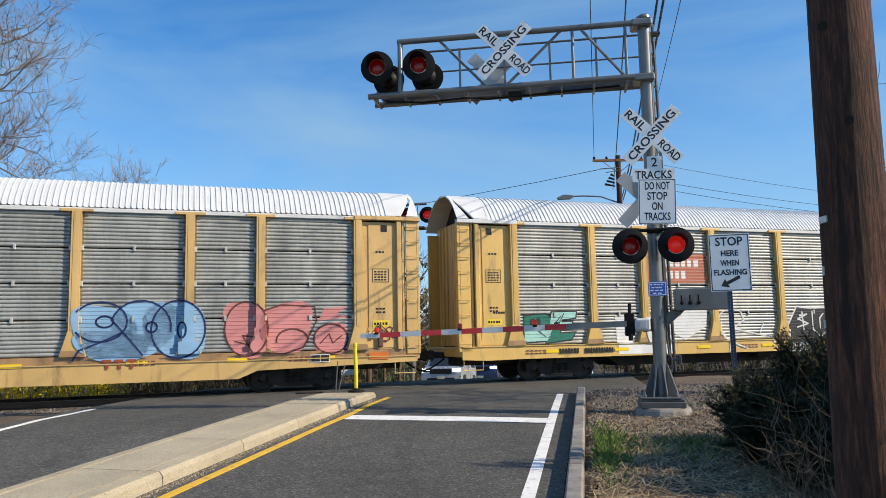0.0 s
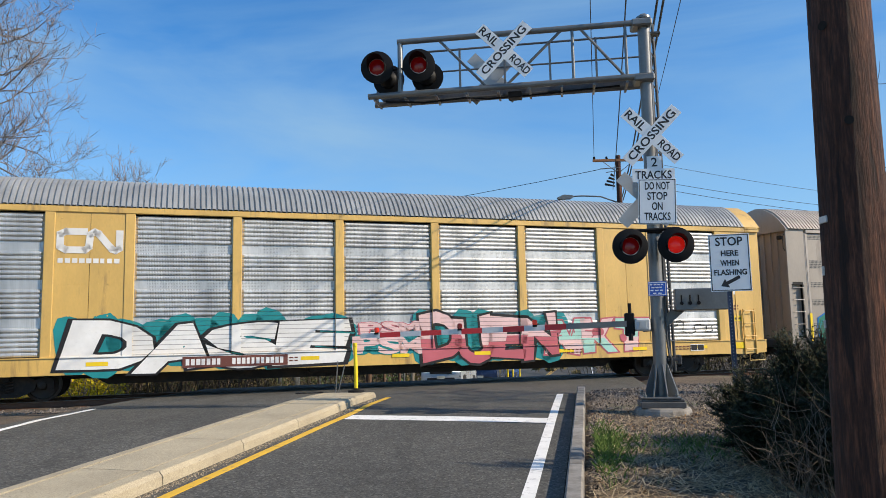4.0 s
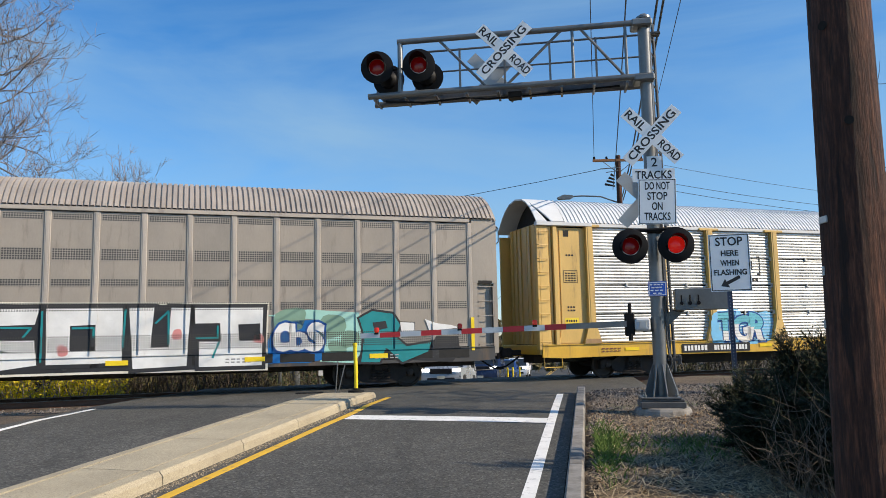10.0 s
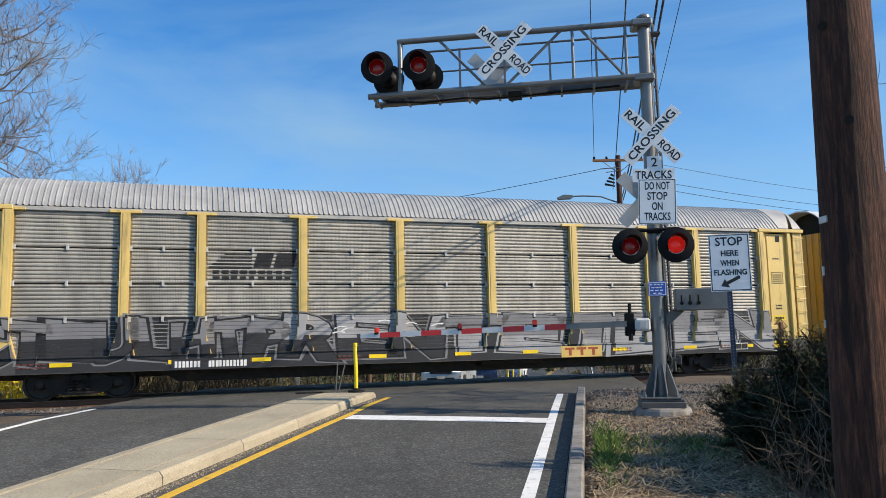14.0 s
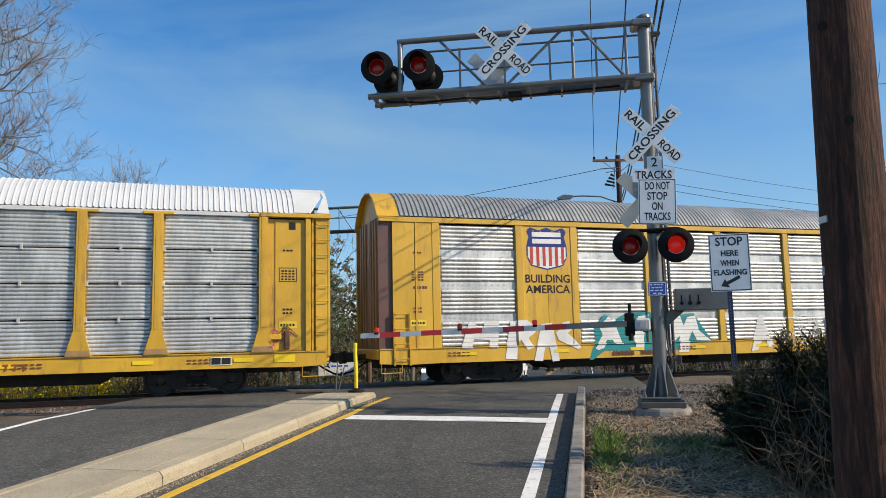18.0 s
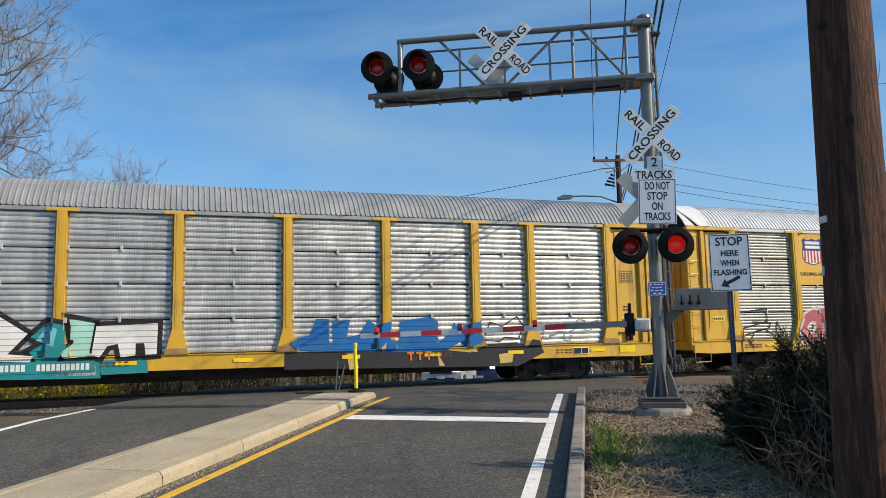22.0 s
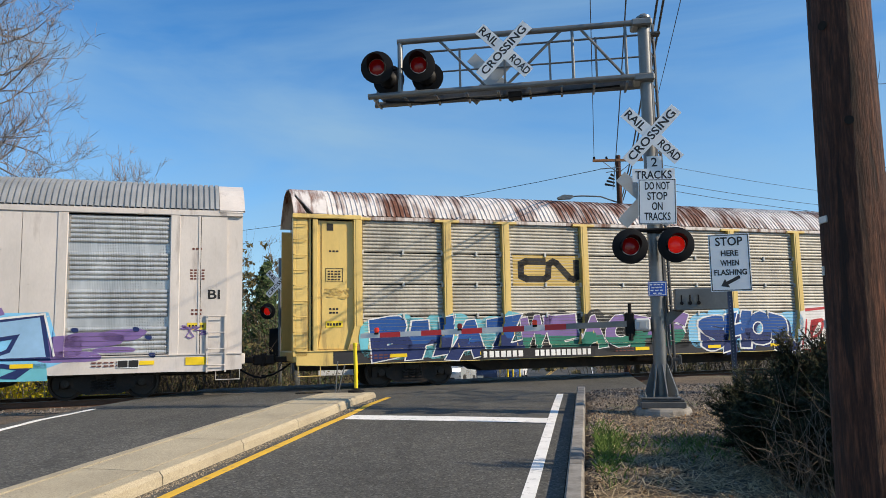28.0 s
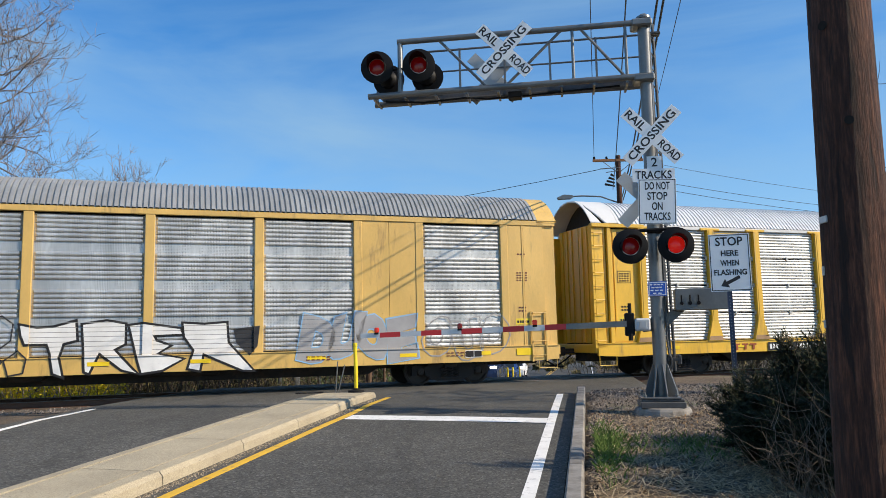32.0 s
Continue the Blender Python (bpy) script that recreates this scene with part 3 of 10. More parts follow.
def screen_shape(x0, x1, z0, z1, depth, pitch, flats=()):
    """A corrugated sheet whose ribs run lengthwise and end in short noses beside the posts."""
    s = Shape()
    prof = [(z0, -0.03)]
    z = z0
    while z < z1 - 1e-4:
        flat = any(a <= z + pitch / 2 <= b for a, b in flats)
        e = min(z + pitch, z1)
        h = e - z
        if flat:
            prof += [(z, 0.0), (z + h * 0.98, 0.0)]
        else:
            prof += [(z, 0.0), (z + h * 0.12, depth * 0.62), (z + h * 0.3, depth * 0.92), (z + h * 0.5, depth), (z + h * 0.7, depth * 0.92), (z + h * 0.89, depth * 0.62)]
        z = e
    prof += [(z1, 0.0), (z1, -0.03)]
    cols = ((x0, 0.0), (x0 + 0.035, 0.0), (x0 + 0.085, 1.0), (x1 - 0.085, 1.0), (x1 - 0.035, 0.0), (x1, 0.0))
    v, f, w = [], [], len(cols)
    for zz, d in prof:
        v += [(x, -1.40 - (d * k if d > 0 else d), zz) for x, k in cols]
    for i in range(len(prof) - 1):
        f += [(i * w + q, i * w + q + 1, (i + 1) * w + q + 1, (i + 1) * w + q) for q in range(w - 1)]
    s.add(v, f)
    s.box(x0, x1, -1.372, -1.36, z0, z1)
    return s


def roof_z(y, lo=4.84, hi=5.76):
    return lo + (hi - lo) * (1 - min(1.0, abs(y) / 1.5) ** 2.3)


def fluted_roof(x0, x1, pitch=0.14):
    """Roof of narrow raised flutes with deep grooves between them."""
    s = Shape()
    ys = [-1.5, -1.47, -1.40, -1.28, -1.1, -0.85, -0.5, 0.0, 0.5, 0.85, 1.1, 1.28, 1.40, 1.47, 1.5]
    n = int(round((x1 - x0) / pitch))
    d = (x1 - x0) / n
    v, f, w = [], [], len(ys)
    m = 0
    for i in range(n):
        for q, up in ((0.0, 0.0), (0.22, 0.0), (0.3, 0.055), (0.92, 0.055)):
            for y in ys:
                v.append((x0 + (i + q) * d, y * (1 + up / 3.0), roof_z(y) + up * 0.8))
            m += 1
    for i in range(m - 1):
        for j in range(w - 1):
            f.append((i * w + j, i * w + j + 1, (i + 1) * w + j + 1, (i + 1) * w + j))
    return s.add(v, f)


def roof_shape(x0, x1, pitch=0.14):
    s = Shape()
    ys = [-1.5, -1.47, -1.40, -1.28, -1.1, -0.85, -0.5, 0.0, 0.5, 0.85, 1.1, 1.28, 1.40, 1.47, 1.5]
    n = int(round((x1 - x0) / pitch))
    d = (x1 - x0) / n
    xs = []
    for i in range(n):
        xs += [(x0 + i * d, 0.028), (x0 + i * d + 0.022, 0.028), (x0 + i * d + 0.034, 0.0), (x0 + i * d + d - 0.012, 0.0)]
    xs.append((x1, 0.03))
    v, f = [], []
    for x, up in xs:
        for y in ys:
            k = 1 + up / 3.0
            v.append((x, y * k, roof_z(y) + up * 0.8))
    w = len(ys)
    for i in range(len(xs) - 1):
        for j in range(w - 1):
            f.append((i * w + j, i * w + j + 1, (i + 1) * w + j + 1, (i + 1) * w + j))
    return s.add(v, f)


def gable_shape(x0, x1, base, grow=0.02):
    """Closes a roof's end: a plate in the roof's outline."""
    s = Shape()
    ys = [-1.5, -1.4, -1.2, -0.9, -0.5, 0, 0.5, 0.9, 1.2, 1.4, 1.5]
    pts = [(-1.5, base)] + [(y, roof_z(y) + grow) for y in ys] + [(1.5, base)]
    n = len(pts)
    v = [(x0, y, z) for y, z in pts] + [(x1, y, z) for y, z in pts]
    f = [tuple(range(n)), tuple(range(n, 2 * n))[::-1]] + [(i, n + i, n + (i + 1) % n, (i + 1) % n) for i in range(n)]
    return s.add(v, f)


def hood_shape(x0, x1, thick=0.03):
    """A smooth arched sheet, the roof's last stretch."""
    s = Shape()
    ys = [-1.52, -1.47, -1.40, -1.28, -1.1, -0.85, -0.5, 0.0, 0.5, 0.85, 1.1, 1.28, 1.40, 1.47, 1.52]
    v, f = [], []
    for x in (x0, x1):
        for t in (0.02, -thick):
            for y in ys:
                v.append((x, y, roof_z(y) + t))
    w = len(ys)
    for j in range(w - 1):
        f += [(j, j + 1, 2 * w + j + 1, 2 * w + j), (w + j, w + j + 1, 3 * w + j + 1, 3 * w + j), (j, j + 1, w + j + 1, w + j), (2 * w + j, 2 * w + j + 1, 3 * w + j + 1, 3 * w + j)]
    return s.add(v, f)


def slit_hood(x0, x1):
    """The roof's plain last sheet, slit on the near side behind its end arch."""
    s = Shape()
    ys = [-1.52, -1.48, -1.42, -1.34, -1.25, -1.15, -1.0, -0.8, -0.5, 0.0, 0.5, 0.85, 1.1, 1.28, 1.40, 1.52]

    def sheet(a, b):
        v, f = [], []
        for y in ys:
            z = roof_z(y)
            v += [(a(z, y), y, z + 0.025), (b(z, y), y, z + 0.025), (b(z, y), y, z - 0.02), (a(z, y), y, z - 0.02)]
        for q in range(len(ys) - 1):
            o = q * 4
            f += [(o, o + 1, o + 5, o + 4), (o + 1, o + 2, o + 6, o + 5), (o + 2, o + 3, o + 7, o + 6), (o + 3, o, o + 4, o + 7)]
        s.add(v, f)
    cut = lambda z, y: x1 - 0.12 if y > -0.9 else x1 - 0.12 - 0.42 * max(0.0, 1 - (z - 4.84) / 0.62)
    sheet(lambda z, y: x0, cut)
    sheet(lambda z, y: x1 - (0.12 if y > -0.9 else 0.06 + 0.3 * max(0.0, 1 - (z - 4.84) / 0.62)), lambda z, y: x1)
    return s


def post_shape(flare, width=0.23, face=-1.56, top=4.72, cap=True):
    s = Shape()
    h = width / 2
    if flare:
        s.slab([(-h, top), (h, top), (h, 1.75), (0.30, 1.10), (-0.30, 1.10), (-h, 1.75)], face, -1.36)
        s.box(-h + 0.055, h - 0.055, face - 0.012, face, 1.75, top)
    else:
        s.box(-h, h, face, -1.36, 1.08, top, 0.015)
    if cap:
        s.box(-0.38, 0.38, face + 0.01, -1.42, top - 0.005, top + 0.07, 0.01)
    return s


def flip(shp):
    """The same shape for the far side."""
    o = Shape()
    o.v = [(-x, -y, z) for x, y, z in shp.v]
    o.f, o.m = list(shp.f), list(shp.m)
    return o


def ladder_shape(x0, x1, z0, z1, y, step=0.42, r=0.014, rails=True):
    s = Shape()
    if rails:
        for x in (x0, x1):
            s.box(x - 0.02, x + 0.02, y - 0.02, y + 0.02, z0, z1)
    z = z0 + 0.18
    while z < z1:
        s.path([(x0, y + 0.03, z + 0.012), (x0 + 0.02, y - 0.045, z), (x1 - 0.02, y - 0.045, z), (x1, y + 0.03, z + 0.012)], r, 6)
        z += step
    return s


WHEELS = []


def wheelset_mesh():
    s = Shape()
    s.rod((0, -1.05, 0), (0, 1.05, 0), 0.075, seg=12)
    for sg in (-1, 1):
        s.lathe([(0.09, 0.70 * sg), (0.3, 0.685 * sg), (0.36, 0.70 * sg), (0.42, 0.69 * sg), (0.425, 0.80 * sg), (0.36, 0.815 * sg), (0.34, 0.775 * sg), (0.14, 0.76 * sg), (0.11, 0.82 * sg), (0.09, 0.82 * sg)], 24, "y")
        for i in range(3):
            an = 2 * math.pi * i / 3
            s.rod((0.045 * math.cos(an), 1.05 * sg, 0.045 * math.sin(an)), (0.045 * math.cos(an), 1.10 * sg, 0.045 * math.sin(an)), 0.014, seg=6)
        s.lathe([(0.09, 1.05 * sg), (0.1, 1.07 * sg), (0.06, 1.085 * sg)], 14, "y")
    return s


def truck_frame():
    s = Shape()
    out = [(-1.16, 0.30), (-1.16, 0.56), (-0.98, 0.60), (-0.72, 0.56), (-0.42, 0.72), (0.42, 0.72), (0.72, 0.56), (0.98, 0.60), (1.16, 0.56), (1.16, 0.30), (1.02, 0.30), (1.00, 0.46),
           (0.78, 0.46), (0.74, 0.30), (0.40, 0.14), (-0.40, 0.14), (-0.74, 0.30), (-0.78, 0.46), (-1.00, 0.46), (-1.02, 0.30)]
    s.slab(out, -1.06, -0.92)
    # window with the spring nest
    s.slab([(-0.36, 0.24), (0.36, 0.24), (0.33, 0.2), (-0.33, 0.2)], -1.10, -0.90)
    return s


def spring_shape():
    s = Shape()
    for cx in (-0.2, 0.0, 0.2):
        pts = []
        for i in range(41):
            an = i * math.pi / 5
            pts.append((cx + 0.075 * math.cos(an), -1.09 + 0.075 * math.sin(an), 0.24 + 0.29 * i / 40))
        s.path(pts, 0.017, 5)
    return s


def make_truck(car, x):
    body = cached(("truck_bolster",), lambda: Shape().box(-0.2, 0.2, -1.13, 1.13, 0.5, 0.66, 0.02).rod((0, 0, 0.6), (0, 0, 0.8), 0.25, seg=14), DARK_STEEL)
    tr = part("truck", body, None, car, "dark rusty four-wheel freight truck", at=pose(x, 0, 0))
    fr = cached(("side_frame",), truck_frame, DARK_STEEL)
    sp = cached(("spring",), spring_shape, DARK_STEEL)
    for rz in (0, 180):
        part("side_frame", fr, None, tr, at=pose(0, 0, 0, 0, 0, rz))
        part("spring", sp, None, tr, at=pose(0, 0, 0, 0, 0, rz))
    ws = cached(("wheelset",), wheelset_mesh, WHEEL_STEEL, True)
    for dx in (-0.89, 0.89):
        w = part("wheelset", ws, None, tr, at=pose(dx, 0, 0.425))
        WHEELS.append((w, dx))
    return tr


def make_coupler(car, sg):
    s = Shape()
    s.box(12.7, 13.45, -0.09, 0.09, 0.78, 0.94, 0.02)
    s.box(13.40, 13.76, -0.17, 0.14, 0.72, 1.0, 0.04)
    s.rod((13.66, -0.12, 0.68), (13.66, -0.12, 1.04), 0.06, seg=10)
    if sg < 0:
        s = flip(s)
    part("coupler", s, DARK_STEEL, car, "dark steel knuckle coupler")
    h = Shape()
    h.path([(12.9, -0.45, 0.72), (13.15, -0.45, 0.55), (13.4, -0.42, 0.42), (13.6, -0.4, 0.38), (13.74, -0.38, 0.40)], 0.028, 7)
    h.path([(12.95, -1.3, 0.95), (13.05, -1.3, 0.72), (13.12, -1.25, 0.62), (13.12, -0.9, 0.66), (13.3, -0.3, 0.74)], 0.013, 6)
    part("brake_hose", flip(h) if sg < 0 else h, LIGHT_BLACK, car)


WHEEL_STEEL = surface("wheel_steel", (0.055, 0.045, 0.038), 0.6, 0.5, 0.3, 4.0, 40.0, 0.1)


def yellow_paint(name, colour, amount=0.25, dirt=(0.15, 0.09, 0.045)):
    return surface(name, colour, 0.43, 0, 0.16, 0.9, 25.0, 0.05, 0.004, stretch=(1, 1, 0.4), dirt=dirt, dirt_amount=amount, dirt_stretch=(1.5, 1.5, 0.25), dirt_scale=1.6, spec=0.8)


YEL = {
    "faded": yellow_paint("faded_yellow_paint", (0.66, 0.42, 0.11), 0.18),
    "tan": yellow_paint("tan_yellow_paint", (0.62, 0.40, 0.14), 0.2),
    "lemon": yellow_paint("pale_lemon_paint", (0.70, 0.50, 0.15), 0.15),
    "bright": yellow_paint("bright_yellow_paint", (0.74, 0.43, 0.016), 0.13),
    "gold": yellow_paint("golden_yellow_paint", (0.64, 0.37, 0.02), 0.2),
    "white": yellow_paint("dirty_white_paint", (0.62, 0.57, 0.53), 0.2, (0.3, 0.25, 0.22)),
    "taupe": yellow_paint("taupe_paint", (0.33, 0.285, 0.235), 0.15, (0.13, 0.1, 0.08)),
    # lighter copy of the taupe, painting in the light on proud posts
    "lit_taupe": yellow_paint("lit_taupe_paint", (0.43, 0.375, 0.32), 0.15, (0.16, 0.125, 0.1)),
    "end_brown": yellow_paint("red_brown_end_paint", (0.12, 0.05, 0.035), 0.4, (0.05, 0.03, 0.025)),
    "brown": yellow_paint("brown_sill_paint", (0.38, 0.22, 0.09), 0.5),
    "black": yellow_paint("black_sill_paint", (0.05, 0.045, 0.042), 0.3),
}
SCREEN = {
    "grey": screen_metal("grey_side_screen", (0.40, 0.405, 0.38), 0.0, 0.05, 0.3, 0.42),
    "silver": screen_metal("silver_side_screen", (0.66, 0.67, 0.66), 0.0, 0.02, 0.7, 0.46),
    "holes": screen_metal("perforated_side_screen", (0.63, 0.64, 0.635), 0.75, 0.0, 0.7, 0.46),
    "brown": screen_metal("dull_brown_side_screen", (0.45, 0.43, 0.38), 0.6, 0.18, 0.2, 0.55),
    "dull": screen_metal("dull_grey_side_screen", (0.41, 0.39, 0.35), 0.8, 0.12, 0.25, 0.5),
}
ROOF = {
    "white": surface("white_roof_sheet", (0.62, 0.63, 0.635), 0.5, 0.0, 0.08, 1.5, 20.0, 0.02),
    "zinc": surface("zinc_roof_sheet", (0.37, 0.375, 0.37), 0.45, 0.3, 0.2, 1.2, 20.0, 0.03),
    "dull": surface("dull_roof_sheet", (0.42, 0.41, 0.39), 0.55, 0.2, 0.2, 1.2, 20.0, 0.03),
    "taupe": surface("taupe_roof_sheet", (0.41, 0.355, 0.305), 0.55, 0.1, 0.2, 1.2, 20.0, 0.03),
    "rust": rusty_sheet("rusty_white_roof_sheet", (0.66, 0.62, 0.60), (0.16, 0.055, 0.028)),
}
DECAL = {
    "black": surface("black_stencil", (0.02, 0.02, 0.02), 0.6, 0, 0.2, 5.0, 30.0, 0),
    "white": surface("white_stencil", (0.75, 0.75, 0.73), 0.6, 0, 0.15, 5.0, 30.0, 0),
    "red": surface("red_stencil", (0.45, 0.05, 0.035), 0.6, 0, 0.2, 5.0, 30.0, 0),
    "brick": surface("faded_red_panel", (0.48, 0.13, 0.075), 0.6, 0, 0.2, 3.0, 30.0, 0),
    "blue": surface("blue_stencil", (0.015, 0.05, 0.3), 0.6, 0, 0.15, 5.0, 30.0, 0),
    "signal_yellow": surface("reflective_yellow", (0.85, 0.62, 0.02), 0.4, 0, 0.08, 5.0, 30.0, 0),
    "rust_red": surface("rust_red_stencil", (0.32, 0.09, 0.03), 0.6, 0, 0.2, 5.0, 30.0, 0),
    # near-black that stands in for shade inside openings and behind screens
    "dark": surface("opening_shade_black", (0.012, 0.012, 0.012), 0.8, 0, 0.1, 5.0, 30.0, 0),
}


def common_frame(car, sill, sill_z0, belly=True, deep=False):
    """Underframe, deck, trucks and couplers."""
    part("underframe", cached(("underframe",), lambda: Shape().box(-12.8, 12.8, -0.38, 0.38, 0.52, 1.0, 0.03).box(-12.6, 12.6, -1.38, 1.38, 0.98, 1.05).box(-9.85, -9.45, -1.3, 1.3, 0.68, 1.0, 0.02).box(9.45, 9.85, -1.3, 1.3, 0.68, 1.0, 0.02)
                              .box(-2.2, -1.0, -1.1, -0.6, 0.5, 0.9, 0.05).box(1.2, 3.2, -1.0, -0.55, 0.52, 0.92, 0.05).rod((-7.5, -0.7, 0.75), (7.5, -0.7, 0.72), 0.03, seg=6).rod((-6, -1.0, 0.66), (6.5, -1.0, 0.66), 0.018, seg=6), DARK_STEEL), None, car, "dark steel underframe")
    sh = lambda: Shape().slab([(-13.0, sill_z0 + 0.02), (-12.2, sill_z0 - 0.02), (-11.2, sill_z0), (11.2, sill_z0), (12.2, sill_z0 - 0.02), (13.0, sill_z0 + 0.02), (13.0, 1.09), (-13.0, 1.09)], -1.50, -1.42).box(-13.0, 13.0, -1.53, -1.42, 1.075, 1.10)
    if deep:
        sh = lambda: Shape().slab([(-13.0, 0.74), (-8.6, 0.62), (-8.1, 0.42), (8.1, 0.42), (8.6, 0.62), (13.0, 0.74), (13.0, 0.90), (-13.0, 0.90)], -1.50, -1.42).box(-13.0, 13.0, -1.53, -1.42, 0.885, 0.91)
        part("ledge", Shape().box(-12.9, 12.9, -1.47, -1.42, 0.912, 1.10), YEL["brown"], car, "rust-brown ledge over the sill")
    part("side_sill", cached(("side_sill", sill_z0, deep), sh, sill), None, car)
    part("side_sill", cached(("side_sill_far", sill_z0), lambda: flip(sh()), sill), None, car)
    if belly:
        part("centre_sill", cached(("centre_sill",), lambda: Shape().slab([(-8.3, 0.96), (-7.3, 0.37), (7.3, 0.37), (8.3, 0.96)], -0.62, 0.62), DARK_STEEL), None, car, "deep dark centre sill")
    for x in (-9.65, 9.65):
        make_truck(car, x)
    for sg in (-1, 1):
        make_coupler(car, sg)
        st = Shape().path([(12.35, -1.46, 0.75), (12.35, -1.46, 0.42), (12.95, -1.46, 0.42), (12.95, -1.46, 0.75)], 0.016, 6)
        st2 = Shape()
        st2.v, st2.f, st2.m = [(-x, y, z) for x, y, z in st.v], list(st.f), list(st.m)
        part("stirrup_step", st if sg > 0 else st2, sill, car)
        es = Shape().box(12.75, 13.08, -1.45, 1.45, 0.8, 1.08, 0.02)
        part("end_sill", flip(es) if sg < 0 else es, sill, car)


def end_doors(car, sg, mat, dark, x=12.72, half=1.32):
    for k in range(2):
        y0, y1 = (-half, -0.02) if k == 0 else (0.02, half)
        lf = Shape().box(x - 0.05, x, y0, y1, 1.1, 4.9)
        leaf = part("end_door", flip(lf) if sg < 0 else lf, mat, car, "ribbed tall end door")
        for yy in (y0 + 0.18, y0 + 0.5, y0 + 0.82):
            r = Shape().box(x, x + 0.045, yy, yy + 0.1, 1.12, 4.88, 0.01)
            part("door_rib", flip(r) if sg < 0 else r, mat, leaf)


def autorack_open(k, spec):
    """A bi- or tri-level car with posts, corrugated screens and open ladder ends."""
    car = thing("autorack_car", Matrix.Identity(4), spec["label"], "freight car", "cars of the freight train")
    yel, scr, roof = YEL[spec["paint"]], SCREEN[spec["screen"]], ROOF[spec["roof"]]
    top = roof
    common_frame(car, YEL[spec.get("sill", spec["paint"])], 0.70, k > 0, k == 0)
    ppost = cached(("post",), lambda: post_shape(True), yel)
    fpost = cached(("post_far",), lambda: flip(post_shape(True)), yel)
    for i, x in enumerate(POSTS):
        pp = part("post", ppost, None, car, at=pose(x, 0, 0))
        # brown plate over the lowest part of each flared post
        part("post_foot", cached(("post_foot",), lambda: Shape().slab([(-0.285, 1.112), (0.285, 1.112), (0.235, 1.25), (-0.235, 1.25)], -1.566, -1.55), YEL["brown"]), None, pp, "brown foot of the post")
        part("post", fpost, None, car, at=pose(x, 0, 0))
    rows = [(1.115, 1.985), (2.015, 2.89), (2.92, 3.795), (3.825, 4.72)]
    pitch = spec.get("rib", 0.1)
    for i, (a, b) in enumerate(zip(POSTS, POSTS[1:])):
        w = round(b - a - 0.16, 3)
        for j, (z0, z1) in enumerate(rows):
            if spec.get("logo") and i == 1 and j >= 2:
                continue
            me = cached(("screen_panel", w, j, pitch), lambda: screen_shape(-w / 2, w / 2, z0, z1, 0.04, pitch), scr)
            part("screen_panel", me, None, car, at=pose((a + b) / 2, 0, 0))
        me = cached(("far_screen", w), lambda: flip(screen_shape(-w / 2, w / 2, 1.115, 4.72, 0.03, 0.2)), scr)
        part("screen_panel", me, None, car, at=pose((a + b) / 2, 0, 0))
        # latches in the middle of the seams
        lt = cached(("latch",), lambda: Shape().box(-0.035, 0.035, -1.475, -1.42, -0.07, 0.07, 0.01), surface("pale_latch_zinc", (0.5, 0.5, 0.48), 0.5, 0.3, 0.15))
        for z in (2.0, 2.905, 3.81):
            part("latch", lt, None, car, at=pose((a + b) / 2, 0, z))
        for z in (2.0, 2.905, 3.81):
            for xx in (a + 0.14, b - 0.14):
                part("latch", lt, None, car, at=pose(xx, 0, z))
    for sg in (-1, 1):
        e = Shape()
        e.box(11.38, 12.42, -1.43, -1.38, 1.10, 4.68, 0.0)
        e.slab([(11.42, 1.14), (12.40, 1.14), (12.40, 1.20), (12.30, 1.75), (12.30, 4.6), (11.62, 4.6), (11.62, 1.75), (11.42, 1.2)], -1.455, -1.43)
        part("end_panel", mirror_x(e) if sg < 0 else e, yel, car, "plain yellow end panel")
        # no hole is cut: a black patch carries the opening's shade
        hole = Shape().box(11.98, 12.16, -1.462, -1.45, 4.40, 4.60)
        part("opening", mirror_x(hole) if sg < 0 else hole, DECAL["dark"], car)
        p = Shape().box(12.42, 12.56, -1.54, -1.36, 1.08, 4.72, 0.015).box(12.60, 12.66, -1.46, -1.2, 1.08, 4.72)
        part("corner_post", mirror_x(p) if sg < 0 else p, yel, car)
        p = Shape().box(12.70, 13.02, -1.50, -1.44, 0.95, 4.72, 0.01).box(13.02, 13.10, -1.50, -1.30, 0.95, 4.72, 0.01)
        part("ladder_panel", mirror_x(p) if sg < 0 else p, yel, car)
        lad = ladder_shape(12.72, 13.08, 1.0, 4.65, -1.53, 0.42, 0.012, False)
        part("ladder", mirror_x(lad) if sg < 0 else lad, yel, car)
        if sg > 0:
            hb = part("hand_brake", Shape().box(11.86, 12.0, -1.56, -1.455, 1.16, 1.66, 0.02).rod((11.93, -1.53, 1.66), (11.93, -1.53, 1.84), 0.02, seg=6), RUSTY_RAIL, car, "rusty hand brake gear")
            part("brake_case", Shape().box(11.46, 11.78, -1.55, -1.455, 1.42, 1.56, 0.015), yel, hb)
            for ex in (11.62, 12.24):
                part("brake_rod", Shape().rod((11.93, -1.50, 1.78), (ex, -1.48, 1.5), 0.012, seg=5), RUSTY_RAIL, hb)
        far = Shape().box(11.38, 13.05, 1.40, 1.47, 1.0, 4.72)
        part("end_panel", mirror_x(far) if sg < 0 else far, yel, car)
        b = Shape().box(11.2, 13.12, -1.58, -1.40, 4.72, 4.84, 0.015)
        part("top_rail_end", mirror_x(b) if sg < 0 else b, yel if spec["roof"] != "white" or spec["paint"] != "faded" else top, car)
        end_doors(car, sg, yel, None)
        # gable painted near-black, so the hood's slit looks shaded inside
        g = gable_shape(12.40, 12.44, 4.80, -0.03)
